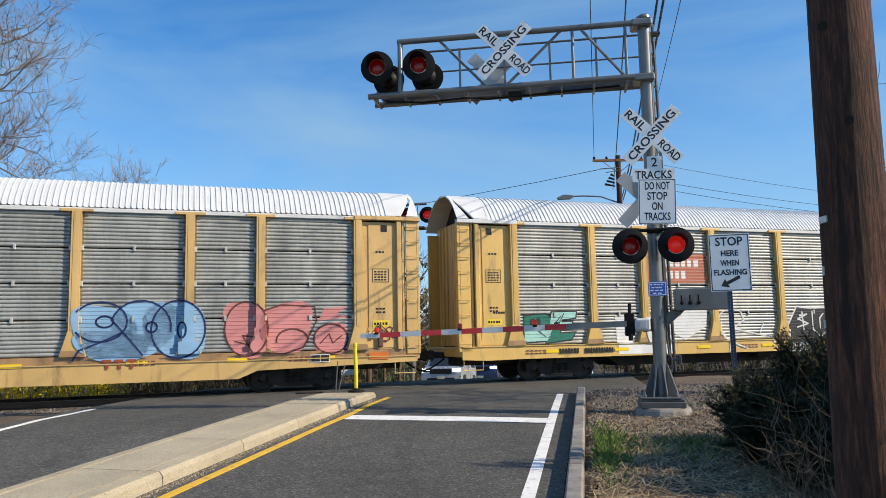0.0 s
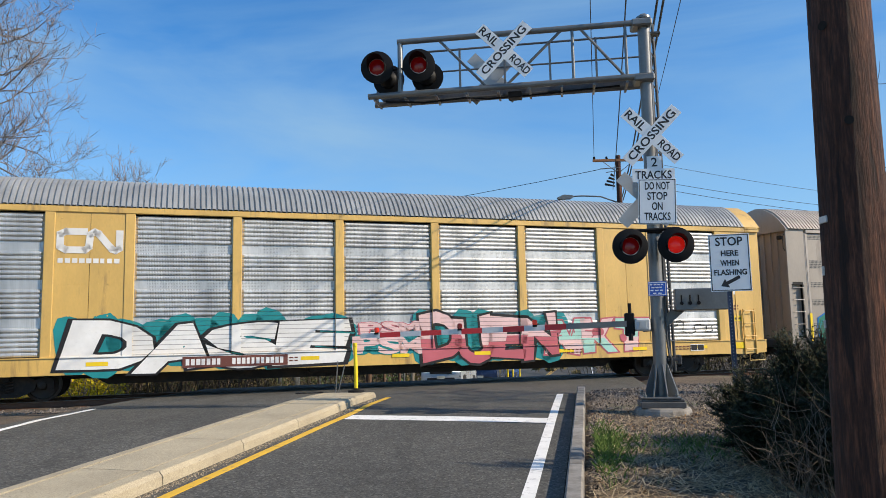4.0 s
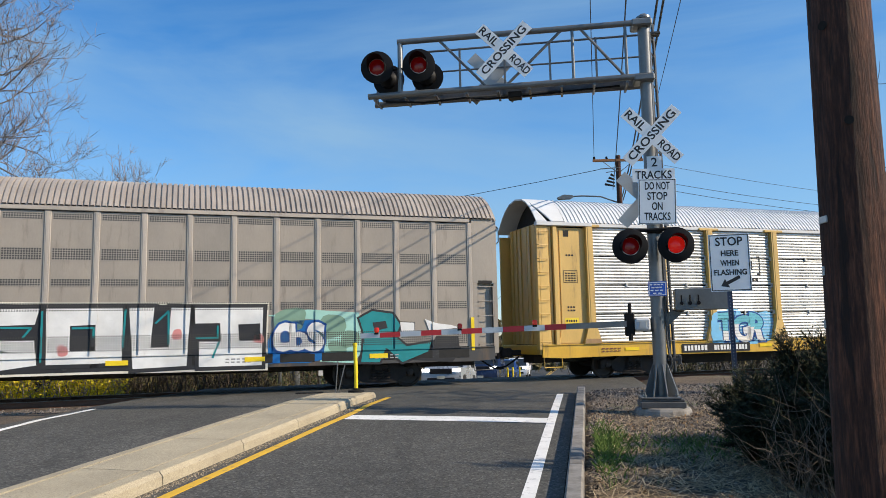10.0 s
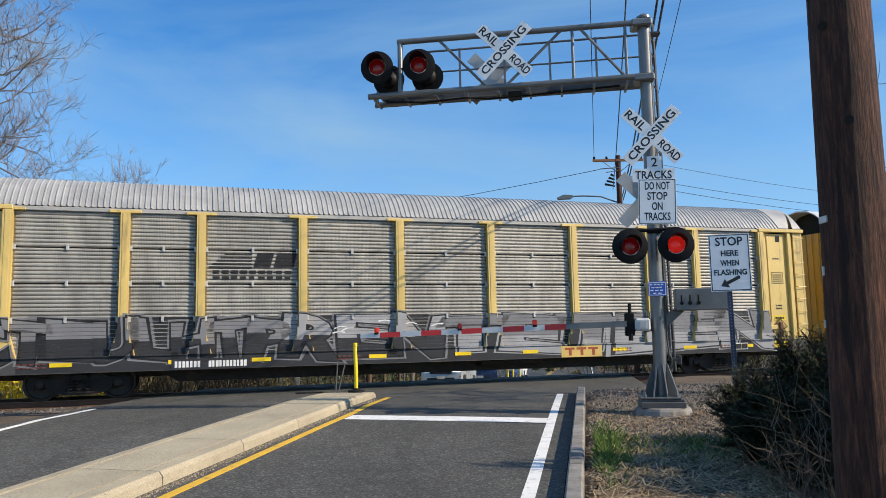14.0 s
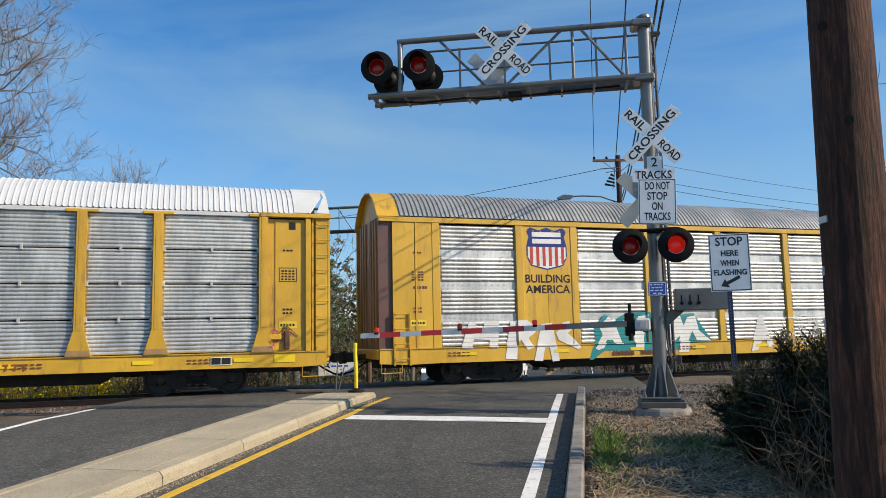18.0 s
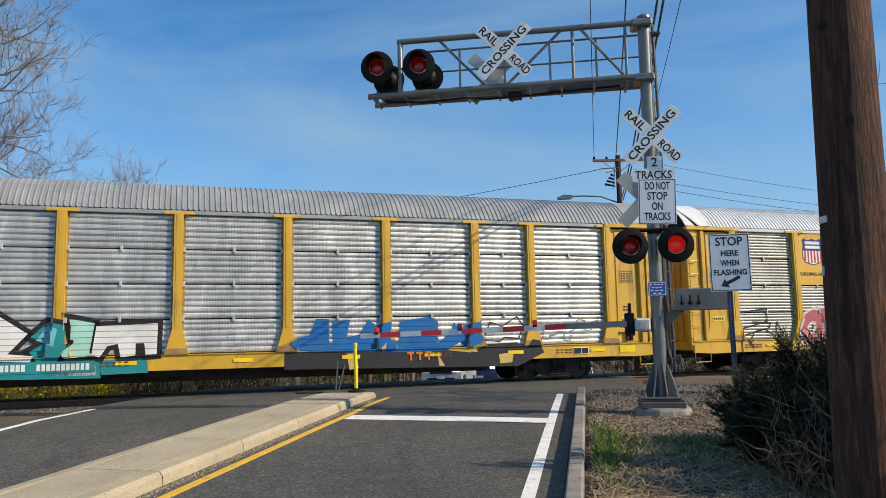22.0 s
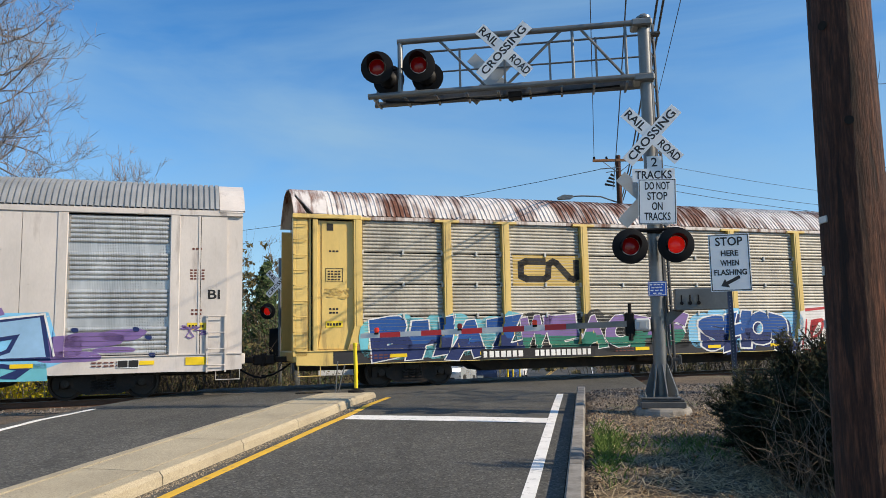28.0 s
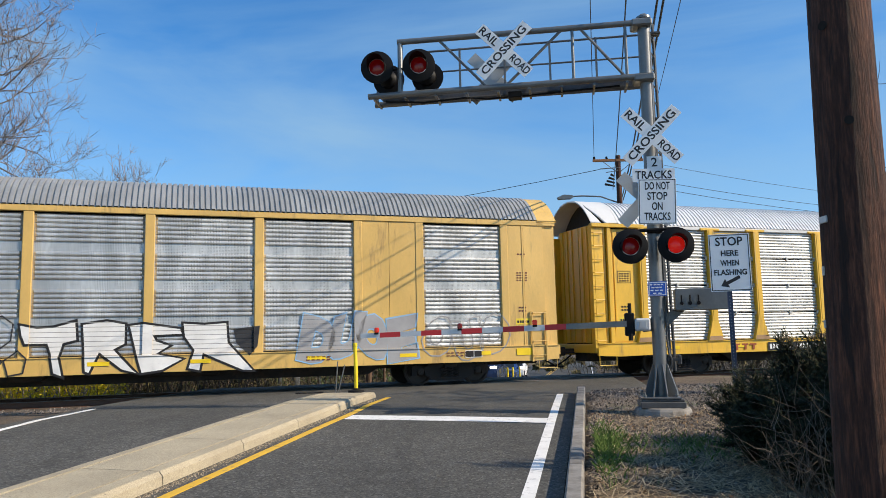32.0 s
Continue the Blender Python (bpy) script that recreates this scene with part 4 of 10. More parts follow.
        part("roof_end", mirror_x(g) if sg < 0 else g, DECAL["dark"], car)
        h = slit_hood(12.12, 13.08)
        part("roof_hood", mirror_x(h) if sg < 0 else h, roof, car)
    part("top_rail", cached(("top_rail",), lambda: Shape().box(-12.7, 12.7, -1.50, -1.38, 4.72, 4.83, 0.015), top), None, car)
    part("top_rail", cached(("top_rail_far",), lambda: Shape().box(-12.7, 12.7, 1.38, 1.50, 4.72, 4.83, 0.015), top), None, car)
    part("roof", cached(("roof",), lambda: roof_shape(-12.12, 12.12), roof), None, car, "ribbed arched roof sheets")
    # near-black sheets behind the screens, painted in place of the interior's shade
    part("deck_liner", cached(("shade_sheet",), lambda: Shape().box(-12.6, 12.6, -1.30, -1.28, 1.06, 4.8).box(-12.6, 12.6, 1.28, 1.30, 1.06, 4.8), DECAL["dark"]), None, car)
    return car


def mirror_x(shp):
    o = Shape()
    o.v = [(-x, y, z) for x, y, z in shp.v]
    o.f, o.m = list(shp.f), list(shp.m)
    return o


def autorack_closed(k, spec):
    """A car with flush panels, wide screens and enclosed, cowled ends."""
    car = thing("autorack_car", Matrix.Identity(4), spec["label"], "freight car", "cars of the freight train")
    yel, scr, roof = YEL[spec["paint"]], SCREEN[spec["screen"]], ROOF[spec["roof"]]
    common_frame(car, YEL[spec.get("sill", spec["paint"])], 0.66)
    ppost = cached(("flush_post",), lambda: post_shape(False, 0.24, -1.49, 4.72, False), yel)
    fpost = cached(("flush_post_far",), lambda: flip(post_shape(False, 0.24, -1.49, 4.72, False)), yel)
    for x in POSTS:
        part("post", ppost, None, car, at=pose(x, 0, 0))
        part("post", fpost, None, car, at=pose(x, 0, 0))
    flats = [(1.88, 2.08), (2.72, 2.95), (3.66, 3.9)]
    for i, (a, b) in enumerate(zip(POSTS, POSTS[1:])):
        w = round(b - a - 0.2, 3)
        if i in spec.get("plain", (1, 7)):
            me = cached(("steel_panel", w), lambda: Shape().box(-w / 2, -0.006, -1.47, -1.42, 1.09, 4.72).box(0.006, w / 2, -1.47, -1.42, 1.09, 4.72)
                        .dots([(x, z) for z in (2.1, 2.9, 3.75, 4.55) for x in (-w * 0.4, -w * 0.27, -w * 0.12, w * 0.12, w * 0.27, w * 0.4)], -1.47, 0.016), yel)
            part("steel_panel", me, None, car, at=pose((a + b) / 2, 0, 0))
        else:
            me = cached(("wide_screen", w), lambda: screen_shape(-w / 2, w / 2, 1.115, 4.66, 0.045, 0.118, flats), scr)
            part("screen_panel", me, None, car, at=pose((a + b) / 2, 0, 0))
        me = cached(("far_screen", w), lambda: flip(screen_shape(-w / 2, w / 2, 1.115, 4.66, 0.03, 0.2)), scr)
        part("screen_panel", me, None, car, at=pose((a + b) / 2, 0, 0))
    for sg in (-1, 1):
        for x0, x1 in ((11.38, 11.93), (11.945, 12.60)):
            e = Shape().box(x0, x1, -1.475, -1.42, 1.09, 4.72)
            part("end_panel", mirror_x(e) if sg < 0 else e, yel, car, "flat painted end panel")
        e = Shape().box(11.88, 11.93, -1.49, -1.476, 1.1, 4.72)
        part("seam_strip", mirror_x(e) if sg < 0 else e, yel, car)
        dark_end = sg < 0 and spec["paint"] != "white"
        c = Shape().slab([(12.60, 1.0), (13.0, 1.0), (13.0, 4.9), (12.60, 4.9)], -1.40 if dark_end else -1.42, -1.30)
        part("corner_post", mirror_x(c) if sg < 0 else c, YEL["end_brown"] if dark_end else yel, car, "dull red-brown corner" if dark_end else "")
        far = Shape().box(11.38, 13.0, 1.40, 1.47, 1.0, 4.8)
        part("end_panel", mirror_x(far) if sg < 0 else far, yel, car)
        lad = ladder_shape(12.12, 12.58, 0.62, 2.12, -1.53, 0.42, 0.014)
        part("ladder", mirror_x(lad) if sg < 0 else lad, yel, car)
        end_doors(car, sg, YEL["brown"] if spec["paint"] != "bright" else yel, None, 12.92, 1.28)
        h = hood_shape(12.40, 13.05)
        h.slab([(12.40, 4.72), (13.0, 4.72), (13.0, 4.86), (12.40, 4.86)], -1.505, -1.40)
        part("roof_hood", mirror_x(h) if sg < 0 else h, yel, car, "painted roof end cowl")
        g = gable_shape(12.84, 12.88, 4.80, -0.03)
        part("roof_end", mirror_x(g) if sg < 0 else g, yel, car)
    for sg in (-1, 1):
        part("top_rail", cached(("wide_rail", sg), lambda: Shape().box(-12.6, 12.6, min(sg * 1.38, sg * 1.505), max(sg * 1.38, sg * 1.505), 4.70, 4.86, 0.015), yel), None, car)
    part("roof", cached(("roof_long",), lambda: fluted_roof(-12.40, 12.40), roof), None, car, "ribbed arched roof sheets")
    # black sheets again stand for the shade inside the car
    part("deck_liner", cached(("shade_sheet",), lambda: Shape().box(-12.6, 12.6, -1.30, -1.28, 1.06, 4.8).box(-12.6, 12.6, 1.28, 1.30, 1.06, 4.8), DECAL["dark"]), None, car)
    return car


PERF = perforated("perforated_taupe_sheet", (0.31, 0.27, 0.225))


def autorack_plated(k, spec):
    """The grey-brown car: narrow plated bays with bands of holes."""
    car = thing("autorack_car", Matrix.Identity(4), spec["label"], "freight car", "cars of the freight train")
    tp, roof = YEL["taupe"], ROOF["taupe"]
    # posts and top rail take the taupe with light painted in
    pale = YEL["lit_taupe"]
    common_frame(car, YEL["black"], 0.70, False)
    bay = 24.58 / 22
    mats = [tp]

    def plate(sgn):
        s = Shape()
        w = bay / 2 - 0.06
        s.box(-w, w, -1.44, -1.40, 1.12, 4.72, 0, 0)
        for z in (1.72, 2.12, 2.55, 2.72, 3.12, 3.4, 3.95, 4.4):
            for x in (-w + 0.05, w - 0.05):
                s.box(x - 0.014, x + 0.014, -1.448, -1.44, z - 0.014, z + 0.014)
        return s if sgn < 0 else flip(s)
    pl = {sg: cached(("plate", sg), lambda: plate(sg), mats) for sg in (-1, 1)}
    po = {sg: cached(("thin_post", sg), lambda: (lambda q: q if sg < 0 else flip(q))(Shape().box(-0.075, 0.075, -1.468, -1.38, 0.78, 4.74, 0.012).box(-0.03, 0.03, -1.48, -1.46, 0.9, 4.70)), pale) for sg in (-1, 1)}
    # black plates paint the shaded gaps between the post feet
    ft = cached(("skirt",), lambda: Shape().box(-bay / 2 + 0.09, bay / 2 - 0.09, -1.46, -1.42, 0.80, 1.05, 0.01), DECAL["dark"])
    for i in range(23):
        for sg in (-1, 1):
            part("post", po[sg], None, car, at=pose(-12.29 + i * bay, 0, 0))
    for i in range(22):
        for sg in (-1, 1):
            pt = part("plate", pl[sg], None, car, at=pose(-12.29 + (i + 0.5) * bay, 0, 0))
            if sg < 0:
                for z0, z1 in ((4.52, 4.66), (3.50, 3.80), (2.84, 3.02), (2.22, 2.42), (1.20, 1.60)):
                    part("perforated_band", cached(("band", z0), lambda: Shape().box(-bay / 2 + 0.11, bay / 2 - 0.11, -1.444, -1.44, z0, z1), PERF), None, pt)
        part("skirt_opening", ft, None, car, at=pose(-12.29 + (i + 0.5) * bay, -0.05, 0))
        if i % 3 == 1:
            part("reflector", Shape().box(-0.26, 0.26, -1.475, -1.465, 0.86, 0.98), DECAL["signal_yellow"], car, "yellow reflective strip", at=pose(-12.29 + (i + 0.5) * bay, -0.05, 0))
    for sg in (-1, 1):
        for nm, q in (("corner_plate", (12.36, 13.15, -1.46, -1.40, 2.95, 4.86)), ("corner_post", (12.36, 12.52, -1.46, -1.40, 0.9, 2.948)), ("corner_post", (13.02, 13.15, -1.46, -1.30, 0.9, 2.948)), ("recess_plate", (12.52, 13.02, -1.32, -1.28, 0.95, 2.948))):
            e = Shape().box(*q, 0.008)
            part(nm, mirror_x(e) if sg < 0 else e, tp, car, "riveted corner plate" if nm == "corner_plate" else "")
        # slot drawn as a black strip, its shade put into the colour
        d = Shape().box(12.54, 12.98, -1.467, -1.44, 2.94, 3.03)
        part("slot", mirror_x(d) if sg < 0 else d, DECAL["dark"], car)
        lad = ladder_shape(12.52, 13.02, 0.98, 2.86, -1.44, 0.42, 0.013)
        part("ladder", mirror_x(lad) if sg < 0 else lad, tp, car)
        ys = Shape().box(12.27, 12.37, -1.512, -1.50, 1.0, 1.95)
        part("reflector", mirror_x(ys) if sg < 0 else ys, DECAL["signal_yellow"], car, "yellow reflective strip")
        far = Shape().box(12.36, 13.15, 1.40, 1.46, 0.9, 4.86)
        part("corner_plate", mirror_x(far) if sg < 0 else far, tp, car)
        end_doors(car, sg, tp, None, 13.0, 1.36)
        g = gable_shape(13.08, 13.14, 4.82, 0.0)
        part("roof_end", mirror_x(g) if sg < 0 else g, tp, car)
        bk = Shape().box(13.14, 13.26, -1.30, -1.14, 4.52, 4.66, 0.02).path([(13.14, -1.4, 4.7), (13.24, -1.42, 4.6), (13.24, -1.42, 4.2), (13.14, -1.4, 4.1)], 0.015, 6)
        part("handhold", mirror_x(bk) if sg < 0 else bk, DARK_STEEL, car)
        part("top_rail", Shape().box(-12.3, 12.3, min(sg * 1.38, sg * 1.5), max(sg * 1.38, sg * 1.5), 4.74, 4.86, 0.012), pale, car)
    part("roof", cached(("roof_full",), lambda: fluted_roof(-13.1, 13.1), roof), None, car, "ribbed arched roof sheets")
    # inner shade painted as two black sheets behind the plates
    part("deck_liner", cached(("shade_sheet",), lambda: Shape().box(-12.6, 12.6, -1.30, -1.28, 1.06, 4.8).box(-12.6, 12.6, 1.28, 1.30, 1.06, 4.8), DECAL["dark"]), None, car)
    return car


CARS = [
    ("open", dict(paint="tan", screen="grey", roof="white", sill="tan", label="yellow autorack freight car with grey screens and a white roof")),
    ("open", dict(paint="faded", screen="grey", roof="white", label="faded yellow autorack freight car with a red panel")),
    ("closed", dict(paint="faded", screen="holes", roof="zinc", label="faded yellow autorack freight car with cowled ends")),
    ("plated", dict(paint="taupe", screen="grey", roof="taupe", label="taupe plated autorack freight car with teal graffiti")),
    ("plated", dict(paint="taupe", screen="grey", roof="taupe", label="taupe plated autorack freight car with white block graffiti")),
    ("open", dict(paint="faded", screen="silver", roof="white", sill="gold", label="yellow autorack freight car with silver screens")),
    ("open", dict(paint="lemon", screen="dull", roof="dull", sill="black", label="yellow autorack freight car with weathered brown screens")),
    ("open", dict(paint="gold", screen="silver", roof="white", logo=True, label="golden yellow autorack freight car with a shield emblem")),
    ("closed", dict(paint="gold", screen="holes", roof="zinc", label="golden yellow autorack freight car with a large shield emblem")),
    ("open", dict(paint="gold", screen="holes", roof="zinc", rib=0.15, label="golden yellow autorack freight car with teal and blue graffiti")),
    ("open", dict(paint="gold", screen="grey", roof="white", logo=True, label="golden yellow autorack freight car with pink bubble graffiti")),
    ("closed", dict(paint="white", screen="holes", roof="zinc", label="white autorack freight car with blue and purple graffiti")),
    ("open", dict(paint="lemon", screen="brown", roof="rust", label="yellow autorack freight car with a rusty roof")),
    ("closed", dict(paint="faded", screen="holes", roof="zinc", label="faded yellow autorack freight car with a black stripe mark")),
    ("open", dict(paint="bright", screen="silver", roof="white", label="bright yellow autorack freight car with a white roof")),
]
TRAIN = []


def make_train():
    for k, (kind, spec) in enumerate(CARS):
        TRAIN.append({"open": autorack_open, "closed": autorack_closed, "plated": autorack_plated}[kind](k, spec))


def car_pose(k, t):
    s = 6.892 + PITCH * (k - 0.5) + CAR_SHIFT[k] - SPEED(t)
    x, y = track_xy(s, TRACK_N)
    return pose(x, y, 0.0, 0, 0, 90 - 71.0735)


# ---- crossing signal ----
def blade_text(words, material, parent, at, length):
    letters(words, 0.165, material, parent, at, "lettering", 0.004, 1.0, length)


def flasher(name, parent, at, lit, back=True):
    """Round black background, hooded red lens and lamp housing; faces -y."""
    bg = Shape().lathe([(0.29, -0.006), (0.305, 0.0), (0.305, 0.012), (0.12, 0.03)], 32, "y")
    b = part(name, bg, LIGHT_BLACK, parent, "round black flashing light unit with a red lens", True, at)
    part("lens", Shape().lathe([(0.004, -0.035), (0.07, -0.03), (0.125, -0.02), (0.146, -0.007), (0.146, 0.002)], 28, "y"), LENS_ON if lit else LENS_DIM, b, "red glass lens", True)
    part("lens_rim", Shape().lathe([(0.146, -0.004), (0.148, -0.016), (0.156, -0.016), (0.158, -0.004)], 28, "y"), BARE_METAL, b, "thin metal lens rim", True)
    hood = Shape()
    n, r = 22, 0.17
    v, f = [], []
    for i in range(n + 1):
        an = radians(-30 + 240 * i / n)
        reach = 0.36 * max(0.15, math.sin(radians(180 * i / n))) ** 0.6
        for rr in (r, r - 0.008):
            v += [(rr * math.cos(an), -0.004, rr * math.sin(an)), (rr * math.cos(an) * 0.97, -0.004 - reach, rr * math.sin(an) * 0.97)]
    for i in range(n):
        o = i * 4
        f += [(o, o + 1, o + 5, o + 4), (o + 2, o + 6, o + 7, o + 3), (o + 1, o + 3, o + 7, o + 5)]
    hood.add(v, f)
    part("hood", hood, LIGHT_BLACK, b, "black visor", True)
    part("housing", Shape().lathe([(0.17, 0.012), (0.17, 0.10), (0.11, 0.17), (0.04, 0.19)], 18, "y"), LIGHT_BLACK, b, "", True)
    return b


def crossbuck(parent, at, blank=False, size=1.27):
    up = 46.0
    for k, an in enumerate((up, -up)):
        yo = -0.012 if k == 0 else 0.0
        bl = Shape().box(-size / 2, size / 2, -0.004, 0.004, -0.115, 0.115, 0.001)
        m = at @ pose(0, yo, 0, 0, -an if k == 0 else -an, 0)
        ob = part("crossbuck_blade", bl, SIGN_WHITE if not blank else BARE_METAL, parent, "white reflective crossbuck blade" if not blank else "bare metal back of a crossbuck blade", at=m)
        if blank:
            continue
        if k == 0:
            letters("CROSSING", 0.2, SIGN_BLACK, ob, pose(0, -0.0044, 0), "lettering", 0.004, 1.0, 1.12)
        else:
            letters("RAIL", 0.2, SIGN_BLACK, ob, pose(-0.40, -0.0044, 0), "lettering", 0.004, 1.0, 0.42)
            letters("ROAD", 0.2, SIGN_BLACK, ob, pose(0.40, -0.0044, 0), "lettering", 0.004, 1.0, 0.44)


def plate(name, parent, at, w, h, lines, material=None, ink=None, label="", border=True):
    ob = part(name, Shape().box(-w / 2, w / 2, -0.003, 0.003, -h / 2, h / 2, 0.001), material or SIGN_WHITE, parent, label, at=at)
    if border:
        o = Shape()
        e, t = 0.012, 0.012
        for x0, x1, z0, z1 in ((-w / 2 + e, w / 2 - e, h / 2 - e - t, h / 2 - e), (-w / 2 + e, w / 2 - e, -h / 2 + e, -h / 2 + e + t), (-w / 2 + e, -w / 2 + e + t, -h / 2 + e + t, h / 2 - e - t), (w / 2 - e - t, w / 2 - e, -h / 2 + e + t, h / 2 - e - t)):
            o.box(x0, x1, -0.0042, -0.002, z0, z1)
        part("border", o, ink or SIGN_BLACK, ob)
    for text, size, z, width in lines:
        letters(text, size, ink or SIGN_BLACK, ob, pose(0, -0.0034, z), "lettering", 0.0035, 1.0, width)
    return ob


MAST = (3.655, 13.2)


def make_signal():
    sig = thing("crossing_signal", pose(MAST[0], MAST[1], 0.0, 0, 0, -9.0), "galvanised cantilever railway crossing signal with flashing red lights and lowered gate", "crossing signal")
    top = 7.08
    mx = lambda z: 0.045 + 0.02 * z / top
    mast = Shape().path([(mx(0.32), 0, 0.32), (mx(3), 0, 3.0), (mx(top), 0, top)], [0.118, 0.115, 0.112], 24)
    part("mast", mast, GALV, sig, "tapered grey steel mast", True)
    part("mast_cap", Shape().lathe([(0.135, 0), (0.13, 0.04), (0.06, 0.09), (0.01, 0.1)], 20, "z"), GALV, sig, "", True, pose(mx(top), 0, top - 0.02))
    for i in range(8):
        a = radians(45 * i + 12)
        g = Shape().slab([(0.10, 0.0), (0.30, 0.0), (0.30, 0.05), (0.135, 0.54), (0.10, 0.54)], -0.010, 0.010)
        part("gusset", g, GALV, sig, "triangular base gusset", at=pose(mx(0.4), 0, 0.33, 0, 0, math.degrees(a)))
    part("base_plate", Shape().box(-0.33, 0.33, -0.33, 0.33, 0.30, 0.33, 0.005), GALV, sig)
    part("junction_base", Shape().box(-0.34, 0.40, -0.34, 0.34, 0.15, 0.25, 0.012).box(-0.32, 0.38, -0.32, 0.32, 0.25, 0.30, 0.012), surface("weathered_junction_box", (0.12, 0.12, 0.12), 0.7, 0.3, 0.3), sig, "dark grey junction box base")
    for i in range(4):
        x, y = ((-0.26, -0.26), (0.26, -0.26), (0.26, 0.26), (-0.26, 0.26))[i]
        part("anchor_bolt", Shape().rod((x, y, 0.3), (x, y, 0.41), 0.018, seg=6).rod((x, y, 0.34), (x, y, 0.37), 0.034, seg=6), GALV, sig)
    # cantilever arm, two trusses with a walkway between them
    L, z0, z1 = -4.42, 5.93, 6.95
    ends = {}
    for yy, nm in ((-0.14, "front"), (0.40, "back")):
        fr = nm == "front"
        part("chord", Shape().rod((L - 0.62, yy, z0), (0.0, yy, z0 + 0.02), 0.058, seg=14), GALV, sig, "round steel arm tube", True)
        if fr:
            part("chord", Shape().rod((L - 0.05, yy, z1), (0.05, yy, z1), 0.055, seg=14), GALV, sig, "round steel arm tube", True)
        else:
            part("handrail", Shape().rod((L + 0.2, yy, z1 - 0.02), (0.0, yy, z1 - 0.02), 0.022, seg=8).rod((L + 0.2, yy, z0 + 0.58), (0.0, yy, z0 + 0.58), 0.018, seg=8), GALV, sig, "walkway guard rail")
            for k in range(6):
                x = L + 0.2 + k * 0.86
                part("rail_post", Shape().box(x - 0.02, x + 0.02, yy - 0.02, yy + 0.02, z0, z1), GALV, sig)
    for x in (L, L + 3.2, -0.28):
        part("upright", Shape().rod((x, -0.14, z0), (x, -0.14, z1), 0.05 if x == L else 0.028, seg=10), GALV, sig, "", True)
    for xa, xb in ((L + 0.75, L + 1.6), (L + 3.0, L + 2.0), (L + 3.35, L + 4.1)):
        part("brace", Shape().rod((xa, -0.14, z1 - 0.03), (xb, -0.14, z0 + 0.05), 0.026, seg=8), GALV, sig, "diagonal arm brace")
    gr = Shape()
    for k in range(8):
        y = -0.06 + k * 0.055
        gr.box(L - 0.45, -0.15, y - 0.004, y + 0.004, z0 + 0.03, z0 + 0.06)
    part("walkway_grating", gr, GALV, sig, "open steel walkway grating")
    for k in range(9):
        x = L - 0.5 + k * 0.58
        part("cross_member", Shape().box(x - 0.02, x + 0.02, -0.16, 0.43, z0 - 0.08, z0 - 0.03), GALV, sig)
    part("cable_conduit", Shape().path([(L - 0.3, -0.1, z0 - 0.10), (L + 0.4, 0.1, z0 - 0.11), (L + 1.2, -0.06, z0 - 0.12), (L + 1.6, 0.16, z0 - 0.10), (L + 2.4, 0.18, z0 - 0.08), (-0.4, 0.05, z0 - 0.06)], 0.018, 6), LIGHT_BLACK, sig)
    part("end_rail", Shape().rod((L - 0.60, 0.5, z0), (L - 0.60, 0.5, z1 - 0.1), 0.022, seg=8).rod((L - 0.60, 0.5, z1 - 0.1), (L - 0.42, 0.1, z0 + 0.6), 0.018, seg=8), GALV, sig)
    part("light_box", Shape().box(L + 2.0, L + 2.25, -0.05, 0.18, z0 - 0.17, z0 - 0.05, 0.015), LIGHT_BLACK, sig)
    for xx, zz in ((0.05, z1), (0.05, z0)):
        part("mast_clamp", Shape().box(-0.17, 0.2, -0.2, 0.17, zz - 0.07, zz + 0.07, 0.03), GALV, sig)
    # flashing lights on the arm
    part("light_bracket", Shape().rod((L - 0.42, -0.16, 6.42), (L + 0.42, -0.16, 6.42), 0.025, seg=8), LIGHT_BLACK, sig)
    flasher("flashing_light", sig, pose(L - 0.40, -0.34, 6.42, 4, 0, 6), False)
    flasher("flashing_light", sig, pose(L + 0.39, -0.34, 6.40, 4, 0, 6), False)
    flasher("flashing_light", sig, pose(L - 0.30, 0.20, 6.34, 0, 0, 180), False)
    flasher("flashing_light", sig, pose(L + 0.46, 0.20, 6.34, 0, 0, 180), False)
    crossbuck(sig, pose(L + 1.96, -0.24, 6.59))
    crossbuck(sig, pose(L + 1.70, 0.46, 6.34, 0, 0, 180), True, 1.22)
    # signs and lights on the mast
    crossbuck(sig, pose(0.085, -0.20, 4.85))
    crossbuck(sig, pose(-0.03, 0.22, 3.80, 0, 0, 180), True, 1.22)
    plate("track_count_sign", sig, pose(0.105, -0.16, 4.37), 0.25, 0.23, [("2", 0.22, 0.0, None)], label="white plate with the number of tracks", border=False)
    plate("track_count_sign", sig, pose(0.08, -0.165, 4.145, 0, 2, 0), 0.72, 0.235, [("TRACKS", 0.20, 0.0, 0.62)], label="white plate reading TRACKS", border=False)
    plate("warning_sign", sig, pose(0.12, -0.18, 3.675, 0, 2, 0), 0.64, 0.80, [("DO NOT", 0.19, 0.27, 0.42), ("STOP", 0.19, 0.09, 0.34), ("ON", 0.19, -0.09, 0.18), ("TRACKS", 0.19, -0.27, 0.44)], label="white DO NOT STOP ON TRACKS sign")
    part("light_bracket", Shape().rod((-0.40, -0.17, 3.17), (0.40, -0.17, 3.19), 0.03, seg=8).rod((-0.38, -0.17, 3.17), (-0.38, -0.17, 2.92), 0.025, seg=8).rod((0.37, -0.17, 3.19), (0.37, -0.17, 2.92), 0.025, seg=8).box(-0.07, 0.19, -0.17, 0.0, 3.13, 3.21, 0.02), LIGHT_BLACK, sig)
    flasher("flashing_light", sig, pose(-0.39, -0.34, 2.89, 0, 0, 4), False)
    flasher("flashing_light", sig, pose(0.37, -0.34, 2.89, 0, 0, 0), True)
